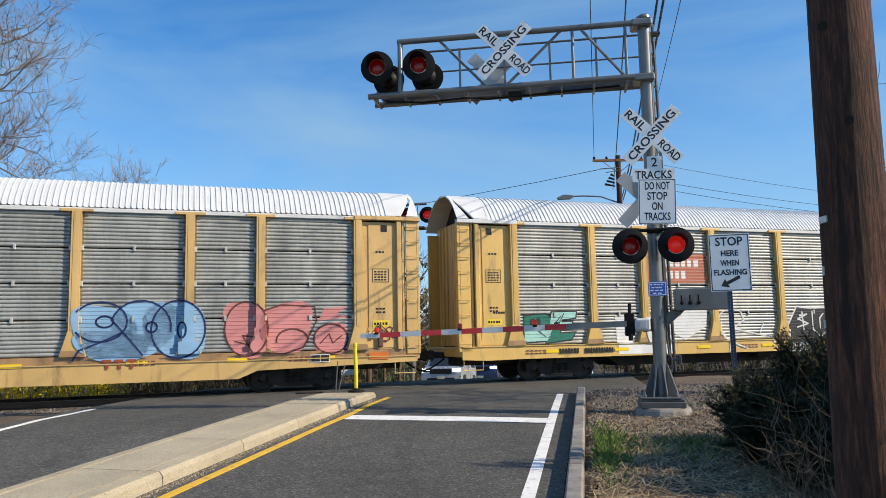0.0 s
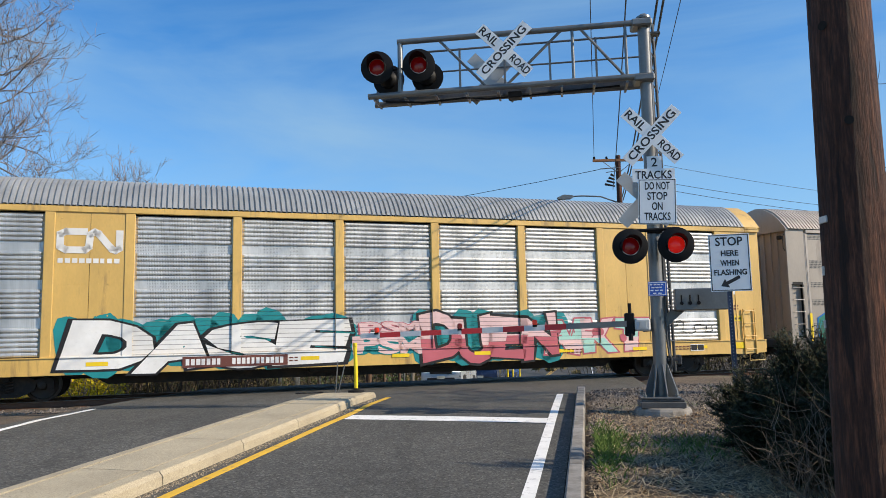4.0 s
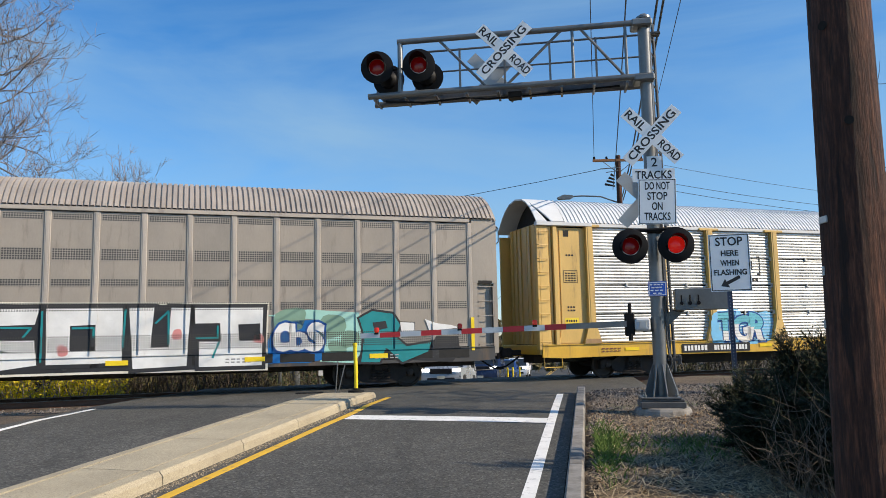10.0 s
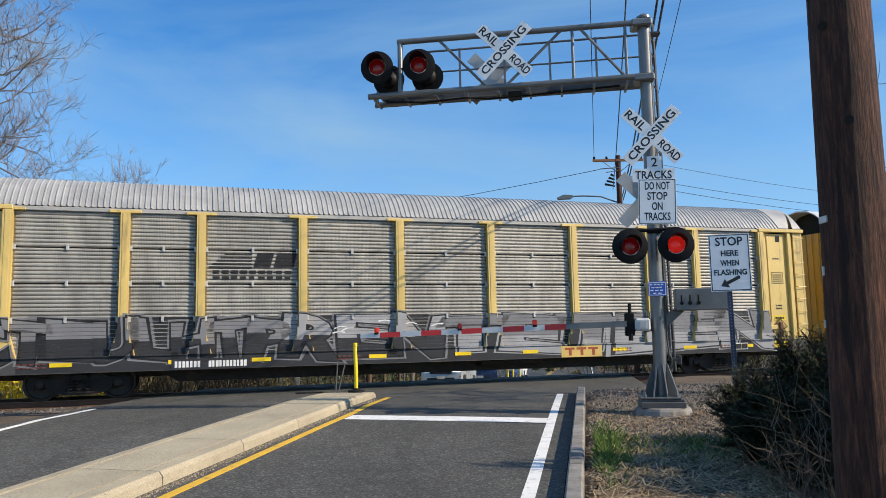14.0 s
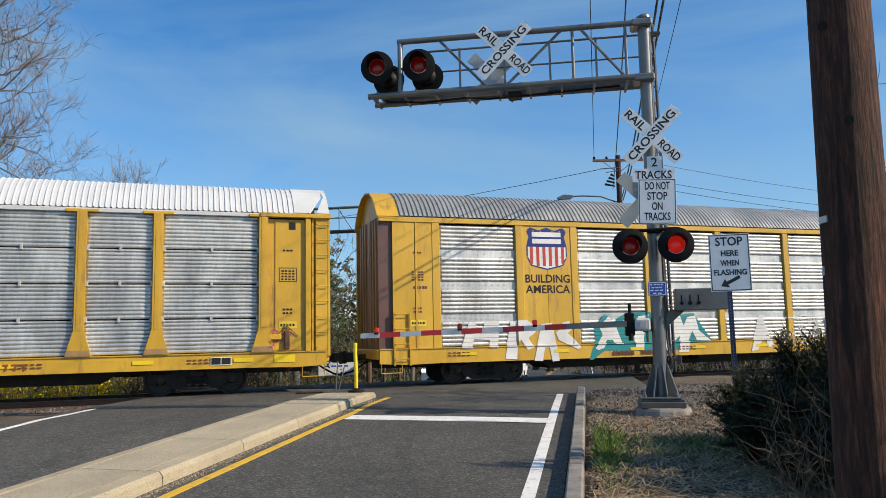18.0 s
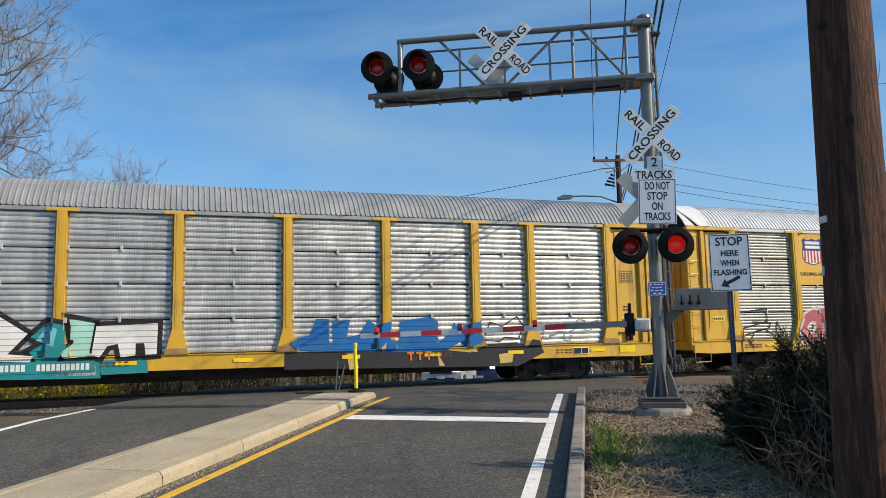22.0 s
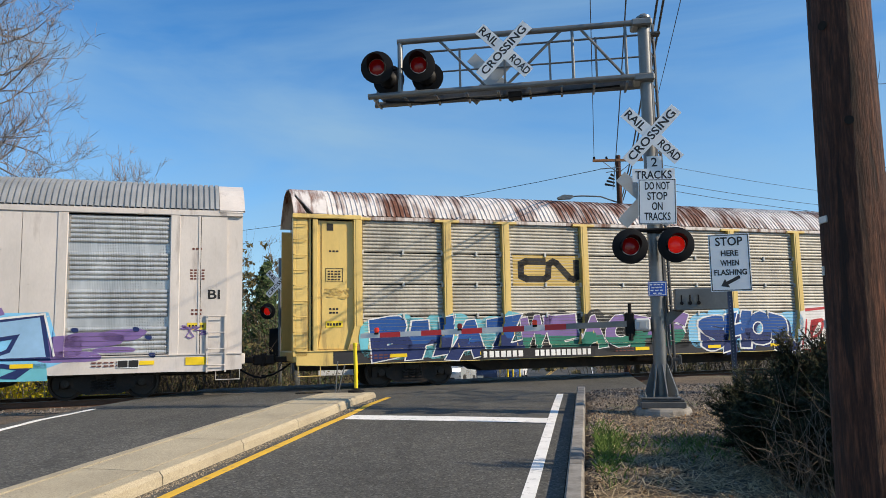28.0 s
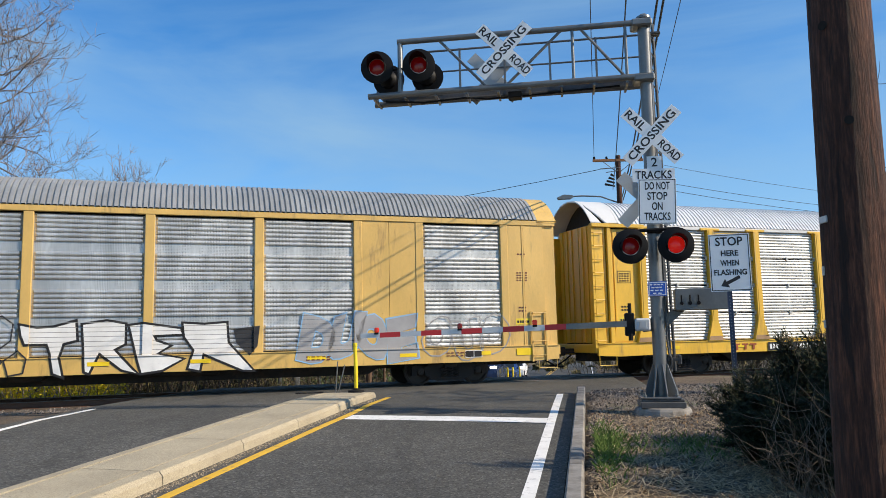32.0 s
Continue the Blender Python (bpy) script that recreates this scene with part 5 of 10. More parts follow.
    nt = plate("notice", sig, pose(0.05, -0.13, 2.16), 0.31, 0.25, [], SIGN_BLUE, SIGN_WHITE, "small blue emergency notice plate")
    o = Shape()
    bars(o, -0.12, 0.12, 0.06, 0.022, -0.004, 4, 1)
    bars(o, -0.10, 0.10, 0.01, 0.022, -0.004, 3, 2)
    bars(o, -0.12, 0.12, -0.04, 0.022, -0.004, 3, 3)
    bars(o, -0.08, 0.10, -0.09, 0.022, -0.004, 2, 4)
    part("print", o, SIGN_WHITE, nt)
    # ladder up the far side, seen almost edge-on
    rail_at = lambda z, side: (0.17 + 0.12 * side + 0.085 * (top - z) / top, 0.20 + 0.36 * side, z)
    for side in (0, 1):
        part("ladder_rail", Shape().rod(rail_at(top + 0.1, side), rail_at(0.72, side), 0.028, seg=8), DARK_GALV, sig, "dark steel ladder rail", True)
    for k in range(20):
        z = 0.95 + 0.31 * k
        part("rung", Shape().rod(rail_at(z, 0), rail_at(z, 1), 0.012, seg=6), DARK_GALV, sig)
    for z in (0.92, 3.05, 5.2, 6.8):
        part("ladder_stay", Shape().box(0.05, 0.36, 0.06, 0.24, z, z + 0.045, 0.008), DARK_GALV, sig)
    part("conduit", Shape().path([(0.175, -0.04, 2.9), (0.18, -0.04, 1.3), (0.20, -0.06, 1.02), (0.23, -0.06, 0.98), (0.23, -0.06, 0.86), (0.19, -0.05, 0.8), (0.18, -0.05, 0.33)], 0.017, 8), DARK_GALV, sig, "thin steel conduit", True)
    part("conduit", Shape().path([(0.14, -0.07, 6.8), (0.145, -0.07, 3.2), (0.16, -0.09, 3.1)], 0.015, 8), DARK_GALV, sig, "", True)
    part("pipe_clamp", Shape().box(0.14, 0.40, -0.05, 0.02, 0.92, 0.97, 0.008).box(0.34, 0.40, -0.05, 0.24, 0.86, 1.02, 0.012), DARK_GALV, sig)
    # gate drive, counterweight and the lowered arm
    part("gate_drive", Shape().box(-0.36, -0.10, -0.2, 0.26, 1.44, 1.66, 0.03), surface("pale_grey_paint", (0.55, 0.56, 0.57), 0.5, 0, 0.1), sig, "pale grey gate drive box")
    part("hatch", Shape().box(-0.29, -0.17, -0.212, -0.2, 1.49, 1.61, 0.004), BARE_METAL, sig, "small square access plate")
    part("arm_bracket", Shape().box(-0.52, -0.36, -0.16, 0.08, 1.36, 1.76, 0.02).rod((-0.44, -0.2, 1.74), (-0.44, -0.2, 1.92), 0.03, seg=8).rod((-0.44, -0.2, 1.28), (-0.44, -0.2, 1.40), 0.04, seg=8), LIGHT_BLACK, sig, "black arm clamp")
    part("counterweight_arm", Shape().slab([(-0.2, 1.42), (0.16, 1.46), (0.62, 1.86), (0.62, 1.98), (0.1, 1.66), (-0.2, 1.64)], 0.15, 0.19), GALV, sig, "grey steel counterweight arm")
    cw = part("counterweight", Shape().box(0.34, 1.22, -0.12, 0.12, 1.78, 2.15, 0.012), GALV, sig, "grey steel counterweight plates")
    for x, z in ((0.44, 1.90), (0.58, 1.90), (0.72, 1.90)):
        part("bolt", Shape().rod((x, -0.16, z), (x, -0.12, z), 0.032, seg=6).rod((x, -0.14, z), (x, -0.14, z + 0.14), 0.012, seg=6), LIGHT_BLACK, cw)
    # arm: bands alternate along a tapering bar
    x0, x1 = -0.5, -5.22
    zc = lambda x: 1.57 - 0.115 * (x0 - x) / (x0 - x1)
    hh = lambda x: 0.052 - 0.008 * (x0 - x) / (x0 - x1)
    cuts = [-0.5, -1.53, -1.90, -2.26, -2.63, -3.00, -3.37, -3.73, -4.10, -4.48, -4.86, -5.22]
    for i, (a, b) in enumerate(zip(cuts, cuts[1:])):
        v = []
        for x in (a, b):
            for y in (-0.19, -0.15):
                for s in (-1, 1):
                    v.append((x, y, zc(x) + s * hh(x)))
        s = Shape().add(v, [(0, 1, 5, 4), (2, 6, 7, 3), (1, 3, 7, 5), (0, 4, 6, 2), (0, 2, 3, 1), (4, 5, 7, 6)])
        part("arm_section", s, GALV if i == 0 else (ARM_RED if i % 2 else ARM_WHITE), sig, "grey metal gate arm root" if i == 0 else ("red reflective arm band" if i % 2 else "white reflective arm band"))
    for k, x in enumerate((-2.07, -3.40, -4.92)):
        lamp = part("arm_lamp", Shape().lathe([(0.03, 0), (0.045, 0.02), (0.045, 0.075), (0.028, 0.095)], 14, "z"), glow("arm_lamp_red", (1, 0.06, 0.02), 0.12, (0.45, 0.02, 0.01)) if k != 1 else LENS_DIM, sig, "small red gate arm lamp", True, pose(x, -0.17, zc(x) + hh(x)))
        part("lamp_foot", Shape().box(-0.04, 0.04, -0.03, 0.03, -0.03, 0.005), LIGHT_BLACK, lamp)
    fd = Shape().lathe([(0.52, -0.3), (0.50, 0.0), (0.475, 0.10), (0.45, 0.14), (0.40, 0.152)], 14, "z", (0.05, 0, 0))
    solid("signal_foundation", fd, CONCRETE_GREY, "stained round concrete foundation under the signal mast", "foundation", at=pose(MAST[0], MAST[1], 0, 0, 0, -9))


def make_stop_sign():
    sg = thing("stop_here_sign", pose(4.40, 11.65, rise(4.40, 11.65), 0, -0.3, -11), "white STOP HERE WHEN FLASHING sign on a steel post", "road sign")
    pl = plate("sign_panel", sg, pose(0.03, -0.04, 2.53), 0.60, 0.885, [("STOP", 0.185, 0.32, 0.40), ("HERE", 0.12, 0.14, 0.255), ("WHEN", 0.12, -0.01, 0.275), ("FLASHING", 0.12, -0.155, 0.48)], label="white rectangular sign panel with black letters")
    ar = Shape().slab([(-0.15, -0.36), (-0.02, -0.385), (-0.045, -0.34), (0.14, -0.245), (0.12, -0.20), (-0.068, -0.295), (-0.09, -0.25)], -0.0042, -0.002)
    part("arrow", ar, SIGN_BLACK, pl, "black arrow pointing down to the stop line")
    ch = Shape().box(-0.032, 0.032, -0.004, 0.0, -0.3, 2.9).box(-0.036, -0.030, -0.03, 0.0, -0.3, 2.9).box(0.030, 0.036, -0.03, 0.0, -0.3, 2.9)
    part("post", ch, surface("blue_grey_steel", (0.12, 0.13, 0.19), 0.5, 0.6, 0.2), sg, "perforated steel channel post")
    hl = Shape()
    for k in range(56):
        z = 0.15 + 0.05 * k
        if z < 2.05:
            hl.box(-0.007, 0.007, -0.0065, -0.004, z, z + 0.016)
    ob = part("post_holes", hl, surface("bright_punched_steel", (0.5, 0.5, 0.52), 0.5, 0.3), sg)
    ob["kind"] = "stuff"


def make_near_pole():
    radius = lambda z: 0.168 - 0.0075 * z
    axis = lambda z: 0.0108 * z
    s = Shape()
    rows, seg = 110, 90
    v, f = [], []
    for j in range(rows + 1):
        z = -0.6 + 11.6 * j / rows
        for i in range(seg):
            an = 2 * math.pi * i / seg
            c, q = math.cos(an), math.sin(an)
            split = noise.noise((c * 16, q * 16, z * 0.55))
            rad = radius(z) * (1 + 0.015 * noise.noise((c * 2, q * 2, z * 0.4)) + 0.012 * noise.noise((c * 9, q * 9, z * 0.25)) - 0.05 * max(0.0, split - 0.32))
            v.append((axis(z) + rad * c, rad * q, z))
    for j in range(rows):
        for i in range(seg):
            k = (i + 1) % seg
            f.append((j * seg + i, j * seg + k, (j + 1) * seg + k, (j + 1) * seg + i))
    s.add(v, f)
    px, py = 2.008, 3.7
    pole = thing("utility_pole", pose(px, py, 0), "weathered brown wooden utility pole with cracks and knots", "utility pole")
    part("pole", s, POLE_WOOD, pole, "", True)
    aim = math.atan2(-py, -px)
    for dz, da, kr in ((2.92, -30, 0.024), (2.42, 4, 0.022), (3.25, 30, 0.02)):
        an = aim + radians(da)
        rad = radius(dz) - 0.004
        part("knot", Shape().lathe([(kr, 0.012), (kr * 0.8, 0.0), (kr * 0.3, -0.01)], 10, "x"), surface("dark_knot", (0.012, 0.008, 0.005), 0.9), pole, "dark knot hole", True, pose(axis(dz) + rad * math.cos(an), rad * math.sin(an), dz, 0, 0, math.degrees(an)))
    tag = surface("pale_tag", (0.62, 0.6, 0.55), 0.5, 0.2, 0.1)
    for dz, da, w, h in ((1.955, -58, 0.065, 0.034), (1.705, -68, 0.018, 0.045), (1.445, -76, 0.014, 0.04)):
        an = aim + radians(da)
        rad = radius(dz) + 0.002
        part("tag", Shape().box(-0.004, 0.006, -w / 2, w / 2, -h / 2, h / 2, 0.002), tag, pole, "small pale metal tag", at=pose(axis(dz) + rad * math.cos(an), rad * math.sin(an), dz, 0, 0, math.degrees(an)))
    part("crossarm", Shape().box(-1.3, 1.3, -0.06, 0.06, 9.9, 10.02, 0.01), POLE_WOOD, pole)
    for x in (-1.15, -0.5, 0.5, 1.15):
        part("insulator", Shape().lathe([(0.03, 10.02), (0.06, 10.06), (0.04, 10.09), (0.055, 10.12), (0.02, 10.16)], 10, "z", (x, 0, 0)), GALV, pole)


def make_bollard():
    x, y = -1.99, 17.05
    z = rise(x, y) + 0.15
    b = thing("bollard", pose(x, y, z), "thin yellow flexible bollard on the traffic island", "bollard")
    part("tube", Shape().path([(0, 0, 0.03), (-0.004, 0, 0.5), (-0.02, 0, 1.0)], [0.045, 0.043, 0.043], 14), BOLLARD_YELLOW, b, "", True)
    part("cap", Shape().lathe([(0.05, 1.0), (0.052, 1.07), (0.03, 1.08)], 14, "z", (-0.02, 0, 0)), BOLLARD_YELLOW, b, "", True)
    part("foot", Shape().lathe([(0.19, -0.01), (0.18, 0.03), (0.09, 0.05), (0.06, 0.08)], 16, "z"), LIGHT_BLACK, b, "black rubber foot", True)
    mat = Shape().box(-0.35, 0.25, -0.12, 0.12, 0, 0.02, 0.005)
    x2, y2 = -2.95, 16.9
    solid("rubber_pad", mat, LIGHT_BLACK, "black rubber base lying on the island", "rubber pad", at=pose(x2, y2, rise(x2, y2) + 0.153, 0, 0, 8))
    for q in range(2):
        xr, yr = -2.52 + 0.04 * q, 17.5
        rod = Shape().rod((0, 0, -0.1), (0.06 + 0.12 * q, 0, 0.72 - 0.08 * q), 0.014, seg=7)
        solid("marker_rod", rod, GALV, "thin leaning metal rod beside the traffic island", "rod", at=pose(xr, yr, rise(xr, yr) + 0.1), group="rods by the island")


# ---- plants ----
def branch(s, p, d, length, r, depth, rnd, up=0.15, spread_a=0.6, seg=5, kids=(3, 5), tips=None, fine=0.004):
    """Grows one limb and its twigs."""
    pts, rad = [Vector(p)], [r]
    n = 5 if depth > 1 else 4
    cur, dr = Vector(p), Vector(d).normalized()
    for i in range(n):
        dr = (dr + Vector((rnd.uniform(-1, 1), rnd.uniform(-1, 1), rnd.uniform(-1, 1) + up)) * 0.34).normalized()
        cur = cur + dr * (length / n)
        pts.append(cur.copy())
        rad.append(r * (1 - 0.7 * (i + 1) / n))
    s.path(pts, rad, seg if depth > 1 else 3)
    if tips is not None and depth <= 1:
        tips.append(cur.copy())
    if depth <= 0:
        return
    for k in range(rnd.randint(*kids)):
        t = rnd.uniform(0.3, 1.0)
        i = min(n - 1, int(t * n))
        q = pts[i].lerp(pts[i + 1], t * n - i)
        side = Vector((rnd.uniform(-1, 1), rnd.uniform(-1, 1), rnd.uniform(-0.5, 0.9))).normalized()
        nd = (dr * (1 - spread_a) + side * spread_a + Vector((0, 0, up * 0.5))).normalized()
        branch(s, q, nd, length * rnd.uniform(0.42, 0.7), max(fine, rad[i] * 0.6), depth - 1, rnd, up, spread_a, seg, kids, tips, fine)


def bare_tree(x, y, height, seed, label, depth=4, trunk_r=0.16, kids=(3, 5), thin=1.0, limbs=16, slope=0.45, reach=0.33, up=0.2, low=0.18, high=0.78, span=(0.0, 6.283), fine=0.0125):
    rnd = random.Random(seed)
    z = ground_height(x, y)
    tr = thing("tree", pose(x, y, z - 0.1), label, "tree", "bare trees behind the track")
    t = Shape()
    t.path([(0, 0, 0), (0.1, 0, height * 0.2), (0.05, 0.1, height * 0.45), (0.1, 0.05, height * 0.8)], [trunk_r, trunk_r * 0.8, trunk_r * 0.55, trunk_r * 0.15], 9)
    part("trunk", t, BARK, tr, "grey tapered trunk", True)
    c = Shape()
    for k in range(limbs):
        f = k / (limbs - 1)
        an = rnd.uniform(*span)
        branch(c, (0.07, 0.05, height * (low + (high - low) * f)), (math.cos(an), math.sin(an), slope), height * reach * rnd.uniform(0.78, 1.2) * (1.05 - 0.2 * f), trunk_r * 0.34 * thin, depth - 1, rnd, up, 0.6, 5, kids, None, fine)
    part("crown", c, TWIG, tr, "leafless crown of fine grey branches")


def leaf_quads(s, c, radius, count, size, rnd, flat=0.6):
    for _ in range(count):
        d = Vector((rnd.gauss(0, 1), rnd.gauss(0, 1), rnd.gauss(0, 1))).normalized() * radius * rnd.random() ** 0.45
        p = Vector(c) + Vector((d.x, d.y, d.z * flat))
        u = Vector((rnd.uniform(-1, 1), rnd.uniform(-1, 1), rnd.uniform(-1, 1))).normalized()
        w = u.orthogonal().normalized() * size * rnd.uniform(0.25, 0.5)
        u = u * size * rnd.uniform(0.6, 1.3)
        s.add([p - u - w * 0.2, p + w, p + u, p - w], [(0, 1, 2, 3)])


def evergreen(x, y, height, radius, seed, label, material=None, size=0.14, count=2600, cat="tree", grp="evergreens behind the track"):
    rnd = random.Random(seed)
    z = ground_height(x, y)
    tr = thing("evergreen_tree", pose(x, y, z - 0.1), label, cat, grp)
    part("trunk", Shape().path([(0, 0, 0), (0.05, 0, height * 0.5), (0, 0.03, height * 0.95)], [0.12, 0.08, 0.02], 8), BARK, tr)
    s = Shape()
    n = 46
    for k in range(n):
        f = (k + 0.5) / n
        h = height * (0.08 + 0.92 * f)
        rr = radius * (1.0 - f) ** 0.75
        an = k * 2.4
        off = rr * rnd.uniform(0.25, 0.8)
        leaf_quads(s, (off * math.cos(an), off * math.sin(an), h), max(0.25, rr * 0.5), count // n, size, rnd, 0.8)
    part("crown", s, material or BACK_GREEN, tr, "dense dark evergreen crown")


def thicket(name, s0, s1, n0, n1, height, count, seed, material, label, leaf=None, leaf_mat=None, cat="brush"):
    """A tangle of thin stems along the line, of kind stuff."""
    rnd = random.Random(seed)
    s = Shape()
    lv = Shape()
    for _ in range(count):
        x, y = track_xy(rnd.uniform(s0, s1), rnd.uniform(n0, n1))
        z = ground_height(x, y) - 0.05
        h = height * rnd.uniform(0.45, 1.0)
        a = Vector((rnd.uniform(-0.5, 0.5), rnd.uniform(-0.4, 0.4), 1)).normalized()
        p1 = Vector((x, y, z)) + a * h * 0.55
        p2 = p1 + (a + Vector((rnd.uniform(-0.7, 0.7), rnd.uniform(-0.7, 0.7), 0))).normalized() * h * 0.5
        s.path([(x, y, z), p1, p2], [0.018, 0.012, 0.004], 3)
        for q in range(3):
            t = rnd.uniform(0.2, 1.0)
            o = Vector((x, y, z)).lerp(p1, t)
            s.path([o, o + Vector((rnd.uniform(-0.6, 0.6), rnd.uniform(-0.6, 0.6), rnd.uniform(0.1, 0.7))) * h * 0.4], [0.008, 0.003], 3)
        if leaf:
            leaf_quads(lv, p1.lerp(p2, rnd.random()), 0.45, leaf[0], leaf[1], rnd)
            leaf_quads(lv, Vector((x, y, z)).lerp(p1, rnd.random()), 0.4, leaf[0], leaf[1], rnd)
    if not leaf:
        return solid(name, s, material, label, cat, "stuff")
    th = thing(name, Matrix.Identity(4), label, cat, kind="stuff")
    for nm, sh, m in (("stem_tangle", s, material), ("foliage", lv, leaf_mat)):
        part(nm, sh, m, th)["kind"] = "stuff"


def make_plants():
    bare_tree(-20.6, 32.0, 17.5, 11, "large leafless tree with fine grey branches", 4, 0.26, (4, 5), 0.55, 26, 0.05, 0.21, 0.22, 0.42, 0.98, (-1.0, 1.0), 0.0095)
    bare_tree(-16.0, 34.5, 11.9, 23, "small leafless tree with a few thin branches", 4, 0.10, (3, 4), 0.8, 6, 0.4, 0.2, 0.3, 0.62, 0.84, (-0.7, 0.7), 0.0105)
    # the tree at (12.4, 14.2) stands out of view, added to cast shadow streaks
    bare_tree(12.4, 14.2, 11.0, 51, "unseen leafless tree added for streak shadows on the road", 4, 0.20, (2, 4), 1.0, 11, 0.35, 0.28, 0.2, 0.4, 0.9)
    bare_tree(-13.5, 36.0, 8.0, 31, "leafless tree with purplish grey twigs", 4, 0.12, (3, 4))
    bare_tree(-18.0, 29.5, 7.5, 32, "leafless tree beside the track", 4, 0.1, (3, 4))
    bare_tree(-7.0, 42.0, 8.6, 35, "leafless tree behind the far signal", 4, 0.13, (3, 4))
    bare_tree(-2.2, 50.0, 9.0, 37, "leafless tree beyond the lawn", 4, 0.14, (3, 4))
    evergreen(-11.2, 33.0, 6.6, 1.9, 5, "dark evergreen tree behind the track")
    evergreen(-9.0, 38.0, 6.6, 2.0, 6, "dark evergreen tree behind the track")
    for x, y, h, r, q in ((-11.6, 40.0, 7.8, 2.0, 61), (-9.7, 41.5, 7.4, 1.9, 62), (-13.3, 38.5, 6.6, 1.9, 63), (-7.6, 43.0, 6.8, 2.0, 64)):
        evergreen(x, y, h, r, q, "dark evergreen tree among the brush")
    bare_tree(-15.2, 40.0, 9.4, 65, "leafless tree with purplish grey twigs", 4, 0.12, (4, 5), 0.7, 18, 0.5, 0.3)
    bare_tree(-17.5, 38.0, 8.8, 66, "leafless tree with purplish grey twigs", 4, 0.12, (4, 5), 0.7, 16, 0.5, 0.3)
    evergreen(-8.4, 52.0, 11.4, 2.6, 7, "tall evergreen with an uneven top", count=3600, size=0.2)
    evergreen(-4.8, 60.0, 9.0, 2.6, 8, "broad evergreen behind the lawn", count=3000, size=0.2)
    thicket("brush", -16, -6.4, 26.4, 29.5, 2.6, 220, 2, BRUSH, "tangled grey-brown brush behind the track", (5, 0.06), OLIVE)
    thicket("brush", -2.0, 3.0, 26.8, 29.5, 2.6, 170, 12, BRUSH, "tangled grey-brown brush behind the track", (5, 0.06), OLIVE)
    thicket("forsythia", -6.2, -2.2, 27.8, 29.3, 2.3, 80, 33, TWIG, "yellow flowering forsythia along the track", (26, 0.07), FORSYTHIA)
    thicket("forsythia", -12.5, -1.8, 25.6, 27.4, 1.5, 60, 3, TWIG, "yellow flowering forsythia along the track", (34, 0.05), FORSYTHIA)
    thicket("brush", -24, 9, 34, 42, 6.2, 900, 4, BRUSH, "tall leafless brush behind the track", (4, 0.09), OLIVE)
    thicket("brush", 2.5, 7.0, 27.5, 30.0, 1.0, 60, 14, BRUSH, "low brush beside the far road", (8, 0.06), OLIVE)
    thicket("hedge", -22, 3.5, 29.5, 32.0, 2.7, 330, 15, BRUSH, "dense dark hedge behind the track", (26, 0.12), OLIVE, "hedge")
    thicket("brush", 17, 44, 27.0, 32.0, 3.2, 380, 5, BRUSH, "grey brush behind the track", (6, 0.08), OLIVE)
    thicket("woods", -12, 21, 56, 68, 12.5, 900, 16, BRUSH, "leafless trees beyond the lawn", (9, 0.28), OLIVE, "woods")
    thicket("woods", -70, -6, 70, 95, 10.0, 420, 6, TWIG, "distant leafless woods", (26, 0.5), OLIVE, "woods")
    thicket("woods", 34, 120, 60, 95, 9.0, 420, 7, TWIG, "distant leafless woods", (26, 0.5), OLIVE, "woods")
    thicket("woods", -6, 70, 130, 165, 11.0, 420, 8, TWIG, "distant leafless woods at the end of the road", (26, 0.6), OLIVE, "woods")


def juniper(x, y, height, radius, seed, label, sprays=92):
    """A shrub of arching sprays of needles."""
    rnd = random.Random(seed)
    z = ground_height(x, y)
    sh = thing("shrub", pose(x, y, z - 0.05), label, "shrub", "shrubs on the verge")
    st, nd = Shape(), Shape()
    for k in range(sprays):
        an = rnd.uniform(0, 6.28)
        lean = rnd.uniform(0.05, 0.9)
        tip = Vector((math.cos(an) * radius * lean, math.sin(an) * radius * lean, height * (1.05 - 0.55 * lean) * rnd.uniform(0.5, 1.22)))
        mid = tip * 0.5 + Vector((0, 0, 0.12))
        st.path([(0, 0, 0), mid, tip], [0.022, 0.014, 0.004], 4)
        for j in range(46):
            t = rnd.uniform(0.12, 1.03)
            c = mid * (2 * t) if t < 0.5 else mid.lerp(tip, 2 * t - 1)
            dr = (tip - mid).normalized()
            side = (dr + Vector((rnd.uniform(-1, 1), rnd.uniform(-1, 1), rnd.uniform(-0.5, 0.8)))).normalized()
            ln = rnd.uniform(0.07, 0.2)
            e = c + side * ln
            w = side.orthogonal().normalized() * 0.008
            st.add([c - w, c + w, e], [(0, 1, 2)])
            for q in range(8):
                p = c.lerp(e, (q + 0.6) / 8)
                u = (side + Vector((rnd.uniform(-1, 1), rnd.uniform(-1, 1), rnd.uniform(-1, 1))) * 0.9).normalized() * rnd.uniform(0.035, 0.065)
                v = u.orthogonal().normalized() * 0.008
                nd.add([p - v, p + v, p + u], [(0, 1, 2)])
    part("stem_tangle", st, BROWN_STEM, sh)["kind"] = "stuff"
    part("foliage", nd, EVERGREEN, sh, "dark green needles")["kind"] = "stuff"


